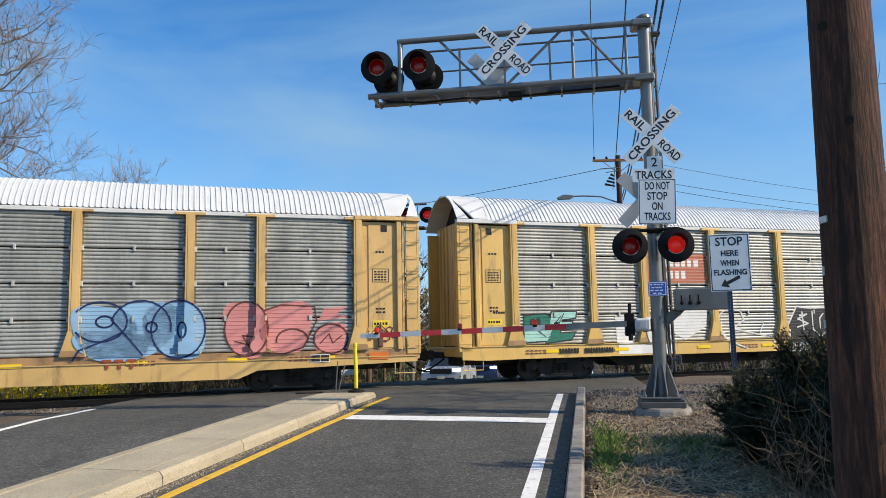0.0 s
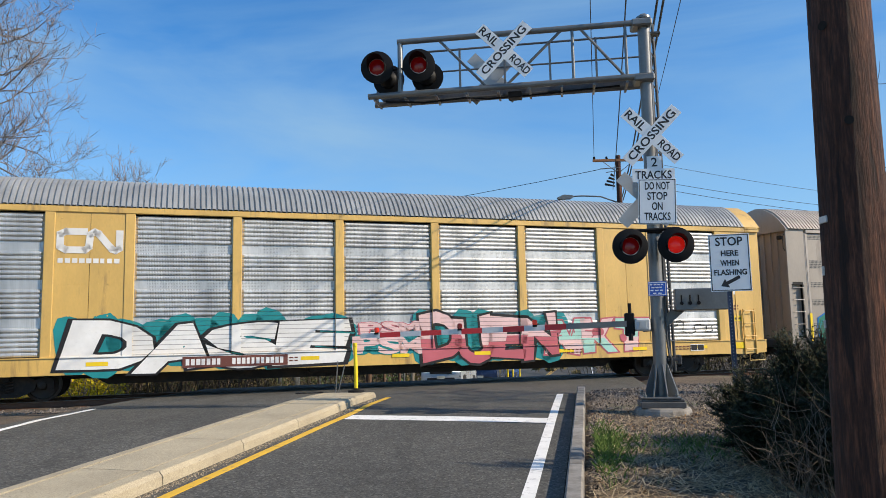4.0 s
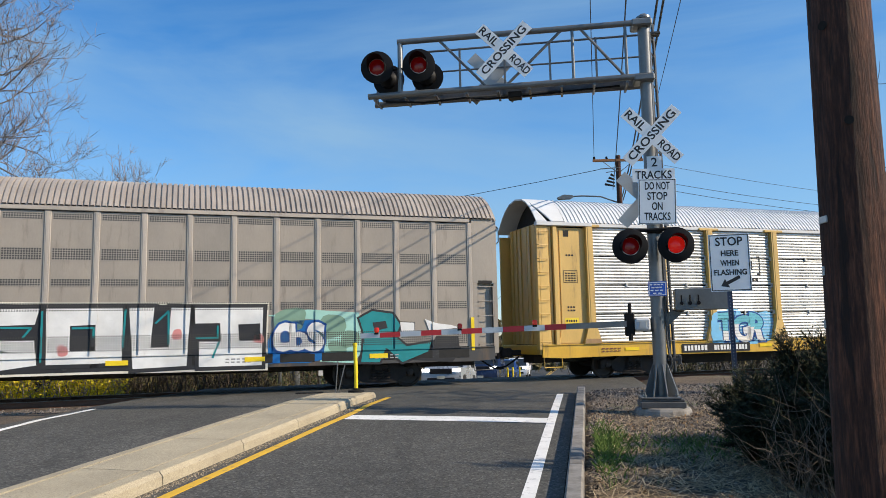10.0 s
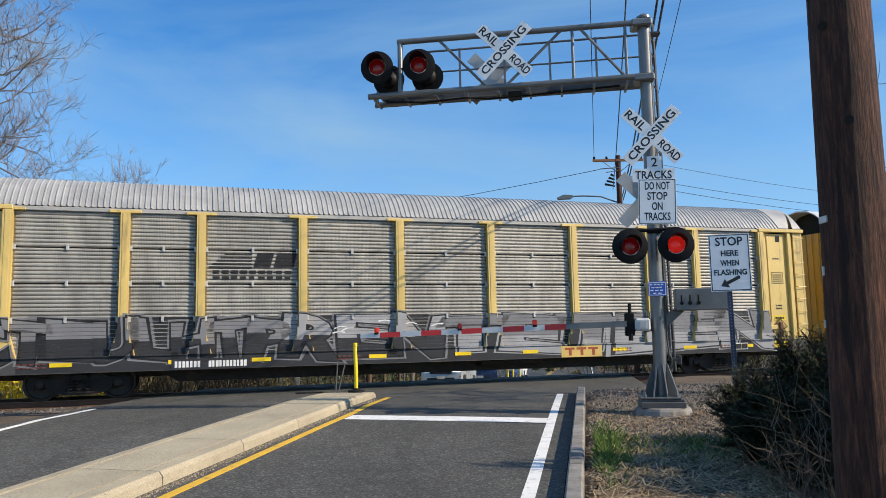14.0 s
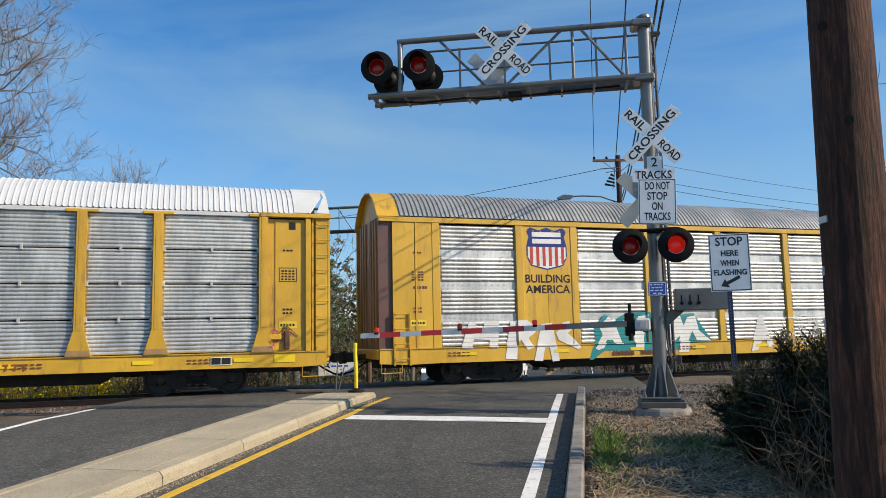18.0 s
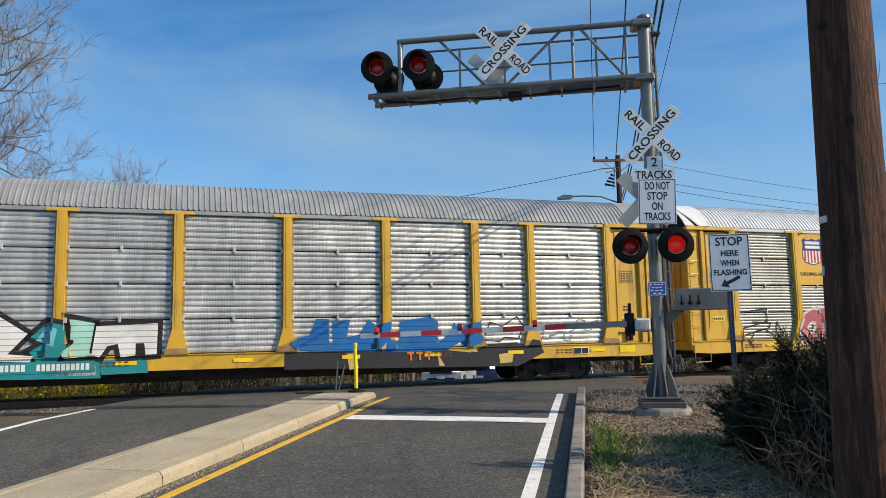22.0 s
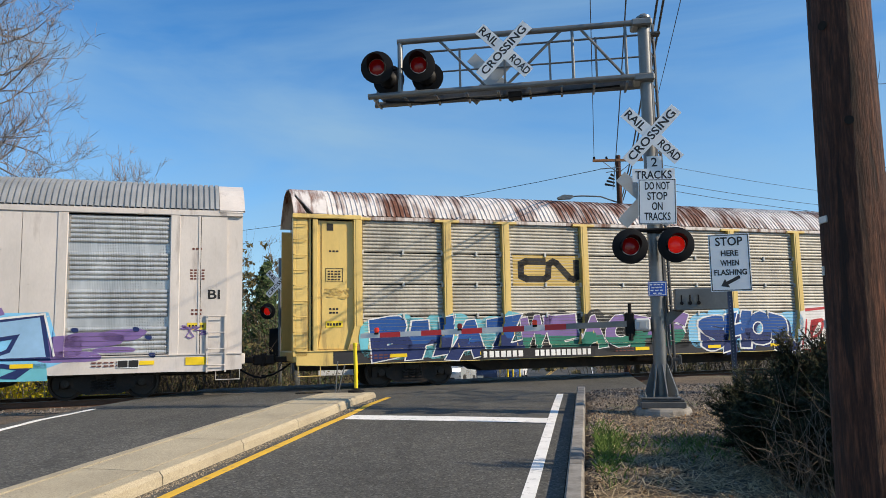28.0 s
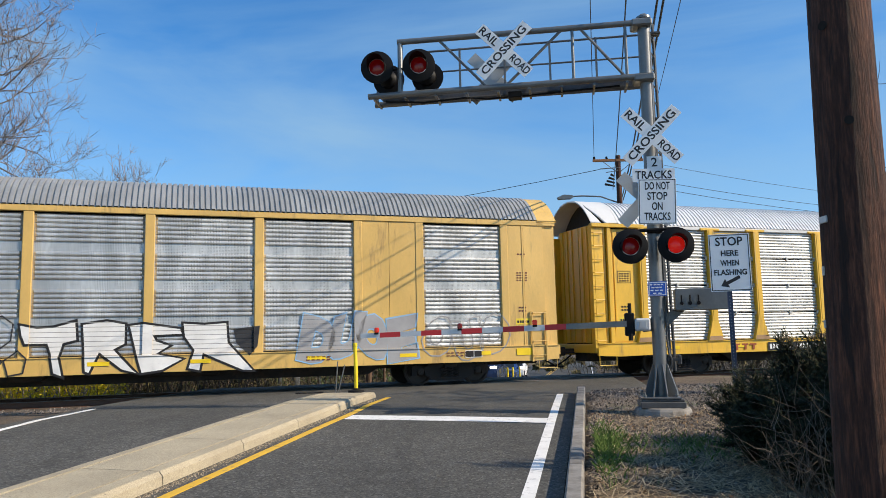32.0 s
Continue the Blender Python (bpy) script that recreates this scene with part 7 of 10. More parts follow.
# ---- paint and stencils on the cars ----
INKS = {
    "black": (0.018, 0.018, 0.02), "white": (0.74, 0.74, 0.73), "grey": (0.2, 0.2, 0.21), "dark": (0.03, 0.031, 0.035), "sky": (0.26, 0.45, 0.66), "pink": (0.62, 0.25, 0.24), "palepink": (0.72, 0.5, 0.5),
    "rose": (0.48, 0.12, 0.15), "green": (0.02, 0.17, 0.12), "teal": (0.015, 0.24, 0.26), "mint": (0.35, 0.62, 0.55), "aqua": (0.14, 0.47, 0.56), "moss": (0.2, 0.33, 0.25), "fawn": (0.33, 0.25, 0.18), "salmon": (0.46, 0.24, 0.17), "cream": (0.72, 0.68, 0.58), "tan": (0.4, 0.28, 0.18), "orange": (0.62, 0.17, 0.03),
    "blue": (0.006, 0.13, 0.4), "royal": (0.01, 0.075, 0.28), "navy": (0.015, 0.03, 0.12), "lightblue": (0.2, 0.52, 0.78), "purple": (0.2, 0.13, 0.33), "red": (0.5, 0.04, 0.05), "yellow": (0.75, 0.56, 0.05),
    "brick": (0.5, 0.15, 0.085), "shield_red": (0.5, 0.06, 0.05), "shield_blue": (0.015, 0.035, 0.2), "rust": (0.3, 0.07, 0.03), "reflect": (0.82, 0.58, 0.02), "buff": (0.6, 0.42, 0.13), "maroon": (0.14, 0.05, 0.04), "slate": (0.33, 0.33, 0.34),
}


def ink(name, kind="plain", pitch=0.1):
    """Thin spray paint: mottled, and following the ribs of the sheet below it."""
    key = "spray_" + name + ("" if kind == "plain" else "_on_" + kind + (str(pitch) if kind == "ribbed" else ""))
    if key in MATS:
        return MATS[key]
    m, nt, bs = nodes_of(key)
    col = INKS[name]
    big, thin = noise_node(nt, 1.5, 4.0), noise_node(nt, 7.0, 5.0, (1, 1, 2.5), 0.7)
    c = ramp_node(nt, big, [(0.3, shade(col, 0.82)), (0.7, shade(col, 1.08))])
    c = mixed(nt, ramp_node(nt, thin, [(0.58, (0,) * 3), (0.74, (0.6,) * 3)]), c, mixed_colour(col, (0.2, 0.2, 0.19), 0.35))
    tc = nt.nodes.new("ShaderNodeTexCoord")
    if kind == "plated":
        # the punched bands of the plates go on through the paint
        mp = nt.nodes.new("ShaderNodeMapping")
        mp.inputs["Scale"].default_value = (1.0, 0.0, 1.0)
        nt.links.new(tc.outputs["Object"], mp.inputs["Vector"])
        vo = nt.nodes.new("ShaderNodeTexVoronoi")
        vo.inputs["Scale"].default_value = 17.0
        vo.inputs["Randomness"].default_value = 0.0
        nt.links.new(mp.outputs["Vector"], vo.inputs["Vector"])
        sp = nt.nodes.new("ShaderNodeSeparateXYZ")
        nt.links.new(tc.outputs["Object"], sp.inputs["Vector"])
        k = nt.nodes.new("ShaderNodeMath")
        k.operation = "MULTIPLY"
        k.inputs[1].default_value = 0.25
        nt.links.new(sp.outputs["Z"], k.inputs[0])
        band = ramp_node(nt, k.outputs["Value"], [(0.299, (0,) * 3), (0.301, (1,) * 3), (0.399, (1,) * 3), (0.401, (0,) * 3), (0.554, (0,) * 3), (0.556, (1,) * 3)])
        dots = ramp_node(nt, vo.outputs["Distance"], [(0.30, (1,) * 3), (0.38, (0,) * 3)])
        c = mixed(nt, mixed(nt, 1.0, dots, band, "MULTIPLY"), c, (0.05, 0.048, 0.045))
    nt.links.new(c, bs.inputs["Base Color"])
    bs.inputs["Roughness"].default_value = 0.6
    bs.inputs["Specular IOR Level"].default_value = 0.3
    if kind != "ribbed":
        MATS[key] = m
        return m
    sp = nt.nodes.new("ShaderNodeSeparateXYZ")
    nt.links.new(tc.outputs["Object"], sp.inputs["Vector"])
    val = sp.outputs["Z"]
    for op, amount in (("SUBTRACT", 1.115), ("DIVIDE", pitch), ("FRACT", 0.0)):
        k = nt.nodes.new("ShaderNodeMath")
        k.operation = op
        k.inputs[1].default_value = amount
        nt.links.new(val, k.inputs[0])
        val = k.outputs["Value"]
    nt.links.new(ramp_node(nt, val, [(0.04, (0.4,) * 3), (0.09, (1,) * 3), (0.91, (1,) * 3), (0.96, (0.4,) * 3)]), bs.inputs["Alpha"])
    MATS[key] = m
    return m


def mixed_colour(a, b, t):
    return tuple(p * (1 - t) + q * t for p, q in zip(a, b))


class Decals:
    """Flat painted shapes on a car's near side, laid onto posts, panels and sill."""

    def __init__(self, kind, pitch=0.1):
        self.kind, self.items, self.pitch = kind, [], pitch

    def poly(self, pts, colour, layer=0):
        self.items.append((pts, colour, layer))

    def rect(self, x0, x1, z0, z1, colour, layer=0, lean=0.0):
        self.poly([(x0, z0), (x1, z0), (x1 + lean, z1), (x0 + lean, z1)], colour, layer)

    def stroke(self, pts, w, colour, layer=0):
        for (x0, z0), (x1, z1) in zip(pts, pts[1:]):
            d = Vector((x1 - x0, z1 - z0))
            if d.length < 1e-5:
                continue
            d.normalize()
            n = Vector((-d.y, d.x)) * w / 2
            e = d * w * 0.3
            self.poly([(x0 - n.x - e.x, z0 - n.y - e.y), (x1 - n.x + e.x, z1 - n.y + e.y), (x1 + n.x + e.x, z1 + n.y + e.y), (x0 + n.x - e.x, z0 + n.y - e.y)], colour, layer)

    def row(self, x0, x1, z, h, n, colour, seed, layer=0):
        """Bars that stand for a line of small print or a number."""
        rnd = random.Random(seed)
        st = (x1 - x0) / n
        for i in range(n):
            self.rect(x0 + i * st, x0 + i * st + st * rnd.uniform(0.58, 0.8), z, z + h, colour, layer)

    def depth(self, x, z):
        if z < 1.10:
            return 1.502 if z < 1.075 else 1.532
        if z > 4.72:
            return 1.51
        if self.kind == "plated":
            i = (x + 12.29) / (24.58 / 22)
            return 1.482 if abs(i - round(i)) * (24.58 / 22) < 0.075 else 1.447
        near = min(abs(x - p) for p in POSTS)
        if self.kind == "open":
            hw = 0.115 if z > 1.75 else 0.16 if z > 1.42 else 0.255
            if near < hw:
                return 1.574
            return 1.458 if abs(x) > 11.4 else 1.4365
        return 1.492 if near < 0.12 else (1.478 if abs(x) > 11.38 else 1.472 if any(a < x < b for a, b in ((-8.65, -6.80), (6.85, 8.65))) else 1.447)

    def build(self, name, car, label):
        names = sorted({c for _, c, _ in self.items})
        bm = bmesh.new()
        lay = bm.faces.layers.int.new("layer")
        for pts, colour, layer in self.items:
            vs = [bm.verts.new((x, 0, z)) for x, z in pts]
            try:
                f = bm.faces.new(vs)
            except ValueError:
                continue
            f.normal_update()
            f.material_index = names.index(colour)
            f[lay] = layer
        bmesh.ops.triangulate(bm, faces=[f for f in bm.faces if len(f.verts) > 4])
        xs = [v.co.x for v in bm.verts]
        lo, hi = min(xs), max(xs)
        if self.kind == "plated":
            step = 24.58 / 22
            cuts = [-12.29 + i * step + e for i in range(23) for e in (-0.075, 0.075)]
        else:
            hws = (0.115, 0.16, 0.255) if self.kind == "open" else (0.12,)
            cuts = [p + s * h for p in POSTS for h in hws for s in (-1, 1)]
        planes = [((c, 0, 0), (1, 0, 0)) for c in cuts if lo < c < hi] + [((0, 0, z), (0, 0, 1)) for z in ((1.075, 1.10, 1.42, 1.75) if self.kind == "open" else (1.075, 1.10))]
        for co, no in planes:
            k = 0 if no[0] else 2
            geo = [f for f in bm.faces if min(v.co[k] for v in f.verts) < co[k] < max(v.co[k] for v in f.verts)]
            if geo:
                es = {e for f in geo for e in f.edges}
                vs = {v for f in geo for v in f.verts}
                bmesh.ops.bisect_plane(bm, geom=geo + list(es) + list(vs), plane_co=co, plane_no=no, dist=1e-5)
        bmesh.ops.split_edges(bm, edges=bm.edges)
        for f in bm.faces:
            c = f.calc_center_median()
            y = -self.depth(c.x, c.z) - 0.0025 * (1 + f[lay])
            if name == "graffiti" and -y < 1.47 and self.kind != "plated" and abs(c.x) < 11.3 and c.z > 1.1:
                f.material_index += len(names)
            for v in f.verts:
                v.co.y = y
        for f in bm.faces:
            f.normal_update()
            if f.normal.y > 0:
                f.normal_flip()
        me = bpy.data.meshes.new(name)
        bm.to_mesh(me)
        bm.free()
        me.attributes.remove(me.attributes["layer"])
        for kind in ("plated" if self.kind == "plated" else "plain", "ribbed"):
            for n in names:
                if kind != "ribbed" or (name == "graffiti" and self.kind != "plated"):
                    me.materials.append(ink(n, kind, self.pitch))
        return part(name, me, None, car, label)


def bubble_outline(cx, cz, w, h, rnd, n=22):
    pts = []
    ph = rnd.uniform(0, 6.28)
    for i in range(n):
        a = 2 * math.pi * i / n
        k = 1 + 0.10 * math.sin(2 * a + ph) + 0.07 * math.sin(3 * a + 2 * ph)
        c, s = math.cos(a), math.sin(a)
        pts.append((cx + 0.5 * w * k * math.copysign(abs(c) ** 0.75, c), cz + 0.5 * h * k * math.copysign(abs(s) ** 0.75, s)))
    return pts


FORMS = [
    [(0, 0), (0.32, 0), (0.36, 0.36), (0.62, 0.36), (0.66, 0), (1, 0), (0.82, 1), (0.2, 1)],
    [(0, 0), (0.9, 0.04), (1, 0.3), (0.45, 0.28), (0.42, 0.42), (0.85, 0.46), (0.82, 0.66), (0.4, 0.64), (0.42, 0.76), (0.98, 0.8), (0.92, 1), (0.05, 1)],
    [(0.05, 0), (0.36, 0), (0.4, 0.42), (0.72, 0), (1.02, 0.02), (0.66, 0.52), (0.96, 1), (0.64, 0.98), (0.4, 0.62), (0.36, 1), (0.02, 1)],
    [(0, 0.05), (0.95, 0), (1, 0.98), (0.66, 1), (0.64, 0.34), (0.36, 0.34), (0.34, 1), (0, 0.96)],
    [(0.1, 0), (0.98, 0.06), (1.0, 0.9), (0.8, 1), (0.02, 0.94), (0.0, 0.1)],
    [(0.34, 0), (0.66, 0), (0.68, 0.7), (1, 0.72), (0.98, 1), (0, 1), (0.02, 0.72), (0.32, 0.7)],
    [(0, 0), (0.3, 0), (0.34, 0.5), (0.62, 0.02), (0.98, 0), (1, 1), (0.7, 1), (0.68, 0.5), (0.36, 1), (0, 1)],
]


def block_outline(cx, cz, w, h, rnd, grow=0.0):
    f = FORMS[rnd.randrange(len(FORMS))]
    sh = rnd.uniform(-0.1, 0.16)
    pts = []
    for u, v in f:
        u, v = u + rnd.uniform(-0.04, 0.04), v + rnd.uniform(-0.04, 0.04)
        pts.append((cx + (u - 0.5 + sh * (v - 0.5)) * w, cz + (v - 0.5) * h))
    return pts


def grown(pts, d):
    """The outline moved outwards by d."""
    out, n = [], len(pts)
    area = sum(pts[i][0] * pts[(i + 1) % n][1] - pts[(i + 1) % n][0] * pts[i][1] for i in range(n))
    sg = 1 if area > 0 else -1
    for i in range(n):
        a, b, c = Vector(pts[i - 1]), Vector(pts[i]), Vector(pts[(i + 1) % n])
        e1, e2 = (b - a).normalized(), (c - b).normalized()
        n1, n2 = Vector((e1.y, -e1.x)) * sg, Vector((e2.y, -e2.x)) * sg
        m = n1 + n2
        if m.length < 0.3:
            m = n1
        m = m.normalized() * d / max(0.5, m.normalized().dot(n1))
        out.append((b.x + m.x, b.y + m.y))
    return out


def piece(dc, x0, x1, z0, z1, letters_n, style, fills, line, seed, cloud=None, width=0.055, marks=3, mark_ink=None):
    """One sprayed piece: a cloud behind, outlined shapes, shading and loose strokes."""
    rnd = random.Random(seed)
    h, st = z1 - z0, (x1 - x0) / letters_n
    if cloud:
        for i in range(int((x1 - x0) / 0.7) + 1):
            cx = x0 + 0.3 + i * 0.7
            dc.poly(bubble_outline(min(cx, x1 - 0.2), (z0 + z1) / 2 + rnd.uniform(-0.05, 0.12), 1.15, h * rnd.uniform(0.9, 1.12), rnd, 14), cloud, 0)
    for i in range(letters_n):
        cx, cz = x0 + (i + 0.5) * st, (z0 + z1) / 2 + rnd.uniform(-0.05, 0.05) * h
        w, hh = st * rnd.uniform(0.95, 1.12), h * rnd.uniform(0.82, 0.98)
        shp = bubble_outline(cx, cz, w, hh, rnd) if style == "bubble" else block_outline(cx, cz, w, hh, rnd)
        if line:
            dc.poly(grown(shp, width), line, 1)
        if fills:
            c = fills[i % len(fills)]
            dc.poly(shp, c, 2)
            if len(fills) > 1:
                c2 = fills[(i + 1) % len(fills)]
                lo = min(p[1] for p in shp)
                cut = [(x, min(z, lo + hh * 0.45)) for x, z in shp]
                dc.poly(cut, c2, 3)
        elif line:
            n = len(shp)
            dc.items.pop()
            dc.stroke(shp + shp[:1], width, line, 2)
        for q in range(marks):
            mx, mz = cx + rnd.uniform(-0.25, 0.25) * w, cz + rnd.uniform(-0.28, 0.28) * hh
            if rnd.random() < 0.4 and fills:
                dc.poly(bubble_outline(mx, mz, w * 0.2, hh * 0.24, rnd, 10), mark_ink or line or "black", 4)
            else:
                dc.stroke([(mx, mz), (mx + rnd.uniform(-0.2, 0.2) * w, mz + rnd.uniform(-0.3, 0.3) * hh), (mx + rnd.uniform(-0.3, 0.3) * w, mz + rnd.uniform(-0.3, 0.3) * hh)], width * 0.7, mark_ink or line or "black", 4)


def ring(dc, cx, cz, rx, rz, a0, a1, colour, w=0.045):
    """An arc drawn with the spray can."""
    n = max(6, int(abs(a1 - a0) / 15))
    pts = [(cx + rx * math.cos(radians(a0 + (a1 - a0) * i / n)), cz + rz * math.sin(radians(a0 + (a1 - a0) * i / n))) for i in range(n + 1)]
    dc.stroke(pts, w, colour, 4)


GLYPHS = {}


def glyph(ch, base, grow=0.0):
    """Faces and rim edges of a fat letter, in a unit box set by its base weight."""
    key = (ch, base, grow)
    if key in GLYPHS:
        return GLYPHS[key]

    def outline(off):
        cu = bpy.data.curves.new("glyph", "FONT")
        cu.body, cu.size, cu.offset, cu.resolution_u = ch, 1.0, off, 3
        tmp = bpy.data.objects.new("glyph", cu)
        me = bpy.data.meshes.new_from_object(tmp)
        bpy.data.objects.remove(tmp)
        v = [(p.co.x, p.co.y) for p in me.vertices]
        f = [tuple(p.vertices) for p in me.polygons]
        bpy.data.meshes.remove(me)
        return v, f
    v, f = outline(base)
    lo = (min(p[0] for p in v), min(p[1] for p in v))
    hi = (max(p[0] for p in v), max(p[1] for p in v))
    if grow:
        v, f = outline(base + grow)
    v = [((x - lo[0]) / (hi[0] - lo[0]), (y - lo[1]) / (hi[1] - lo[1])) for x, y in v]
    seen = {}
    for q in f:
        for a, b in zip(q, q[1:] + q[:1]):
            e = (min(a, b), max(a, b))
            seen[e] = seen.get(e, 0) + 1
    GLYPHS[key] = (v, f, [e for e, n in seen.items() if n == 1])
    return GLYPHS[key]


def below(pts, z):
    """The part of an outline under a height."""
    out = []
    for (x0, z0), (x1, z1) in zip(pts, pts[1:] + pts[:1]):
        if z0 <= z:
            out.append((x0, z0))
        if (z0 - z) * (z1 - z) < 0:
            t = (z - z0) / (z1 - z0)
            out.append((x0 + (x1 - x0) * t, z))
    return out


def word(dc, text, x0, x1, z0, z1, fill, line, seed, low=None, cloud=None, width=0.06, base=0.05, shade_ink=None, wobble=0.09, cuts=None, rim=None, overlap=0.06, shine=None):
    """A sprayed word of fat, swaying letters: cloud, rim, drop shade, outline and two-tone fill."""
    rnd = random.Random(seed)
    h, n = z1 - z0, len(text)
    st = (x1 - x0) / n
    if cloud:
        for i in range(int((x1 - x0) / 0.6) + 1):
            dc.poly(bubble_outline(min(x0 + 0.1 + i * 0.6, x1 - 0.1), (z0 + z1) / 2 + rnd.uniform(-0.06, 0.1), 1.0, h * rnd.uniform(0.98, 1.22), rnd, 14), cloud, 0)
    for i, ch in enumerate(text):
        a, b = cuts[i] if cuts else (x0 + (i - overlap) * st, x0 + (i + 1 + overlap) * st)
        zz0, zz1 = z0 + rnd.uniform(-0.04, 0.05) * h, z1 + rnd.uniform(-0.05, 0.04) * h
        sh, p1, p2 = rnd.uniform(-0.08, 0.16), rnd.uniform(0, 6.28), rnd.uniform(0, 6.28)

        def put(u, v, dx=0.0, dz=0.0):
            uu = u + wobble * math.sin(v * 3.6 + p1) + sh * (v - 0.5)
            vv = v + wobble * 0.8 * math.sin(u * 3.2 + p2)
            return (a + (b - a) * uu + dx, zz0 + (zz1 - zz0) * vv + dz)
        g = width / (((b - a) / 0.62 + (zz1 - zz0) / 0.75) / 2)
        v, f, edges = glyph(ch, base)
        if line is not None and fill is None:
            for e0, e1 in edges:
                dc.stroke([put(*v[e0]), put(*v[e1])], width * 0.75, line, 2 + i % 2)
            continue
        if rim:
            w, q, _ = glyph(ch, base, round(g * 2.0, 4))
            for face in q:
                dc.poly([put(*w[k]) for k in face], rim, 1)
        if shade_ink:
            w, q, _ = glyph(ch, base, round(g * 0.6, 4))
            for face in q:
                dc.poly([put(*w[k], 0.13, -0.07) for k in face], shade_ink, 2)
        if line:
            w, q, _ = glyph(ch, base, round(g, 4))
            for face in q:
                dc.poly([put(*w[k]) for k in face], line, 3)
        mid = zz0 + (zz1 - zz0) * rnd.uniform(0.4, 0.55)
        for face in f:
            pts = [put(*v[k]) for k in face]
            dc.poly(pts, fill, 4)
            if low:
                cut = below(pts, mid + 0.1 * math.sin(pts[0][0] * 4))
                if len(cut) > 2:
                    dc.poly(cut, low, 5)
        if shine:
            for q in range(2):
                u, t = rnd.uniform(0.15, 0.8), rnd.uniform(0.5, 0.85)
                dc.stroke([put(u, t), put(u + 0.1, t + 0.05), put(u + 0.2, t + 0.04)], 0.035, shine, 6)


def scrawl(dc, x0, x1, z0, z1, colour, seed, n=9, w=0.03):
    """A quick marker scribble with no letters in it."""
    rnd = random.Random(seed)
    pts = [(x0 + (x1 - x0) * i / n, rnd.uniform(z0, z1)) for i in range(n + 1)]
    fine = []
    for i in range(n):
        for t in range(4):
            q = t / 4
            k = q * q * (3 - 2 * q)
            fine.append((pts[i][0] + (pts[i + 1][0] - pts[i][0]) * q + 0.08 * math.sin(q * 6.28), pts[i][1] + (pts[i + 1][1] - pts[i][1]) * k))
    dc.stroke(fine + [pts[-1]], w, colour, 5)


def shield(car, cx, z0, z1, w, y):
    """The emblem: a blue field, a white ground, red stripes and two bars of print."""
    h = z1 - z0
    P = lambda pts: [(cx + u * w, z0 + v * h) for u, v in pts]
    out = [(-0.5, 0.92), (-0.4, 1.0), (-0.2, 0.93), (0, 1.0), (0.2, 0.93), (0.4, 1.0), (0.5, 0.92), (0.44, 0.78), (0.5, 0.55), (0.5, 0.3), (0.4, 0.1), (0.18, 0.04), (0, 0.0), (-0.18, 0.04), (-0.4, 0.1), (-0.5, 0.3), (-0.5, 0.55), (-0.44, 0.78)]
    low = [(-0.47, 0.54), (-0.47, 0.3), (-0.37, 0.12), (-0.17, 0.07), (0, 0.03), (0.17, 0.07), (0.37, 0.12), (0.47, 0.3), (0.47, 0.54)]
    em = part("emblem", Shape().slab(P(out), y - 0.003, y), ink("shield_blue"), car, "red, white and blue shield emblem")
    part("white_ground", Shape().slab(P(low), y - 0.005, y - 0.003), ink("white"), em)
    for i in range(6):
        u = -0.42 + i * 0.155
        bot = 0.09 + 0.5 * max(0, abs(u + 0.035) - 0.28)
        part("red_stripe", Shape().slab(P([(u, bot), (u + 0.075, bot), (u + 0.075, 0.54), (u, 0.54)]), y - 0.007, y - 0.005), ink("shield_red"), em)
    for v in (0.78, 0.62):
        part("white_bar", Shape().slab(P([(-0.36, v), (0.36, v), (0.36, v + 0.11), (-0.36, v + 0.11)]), y - 0.005, y - 0.003), ink("white"), em)


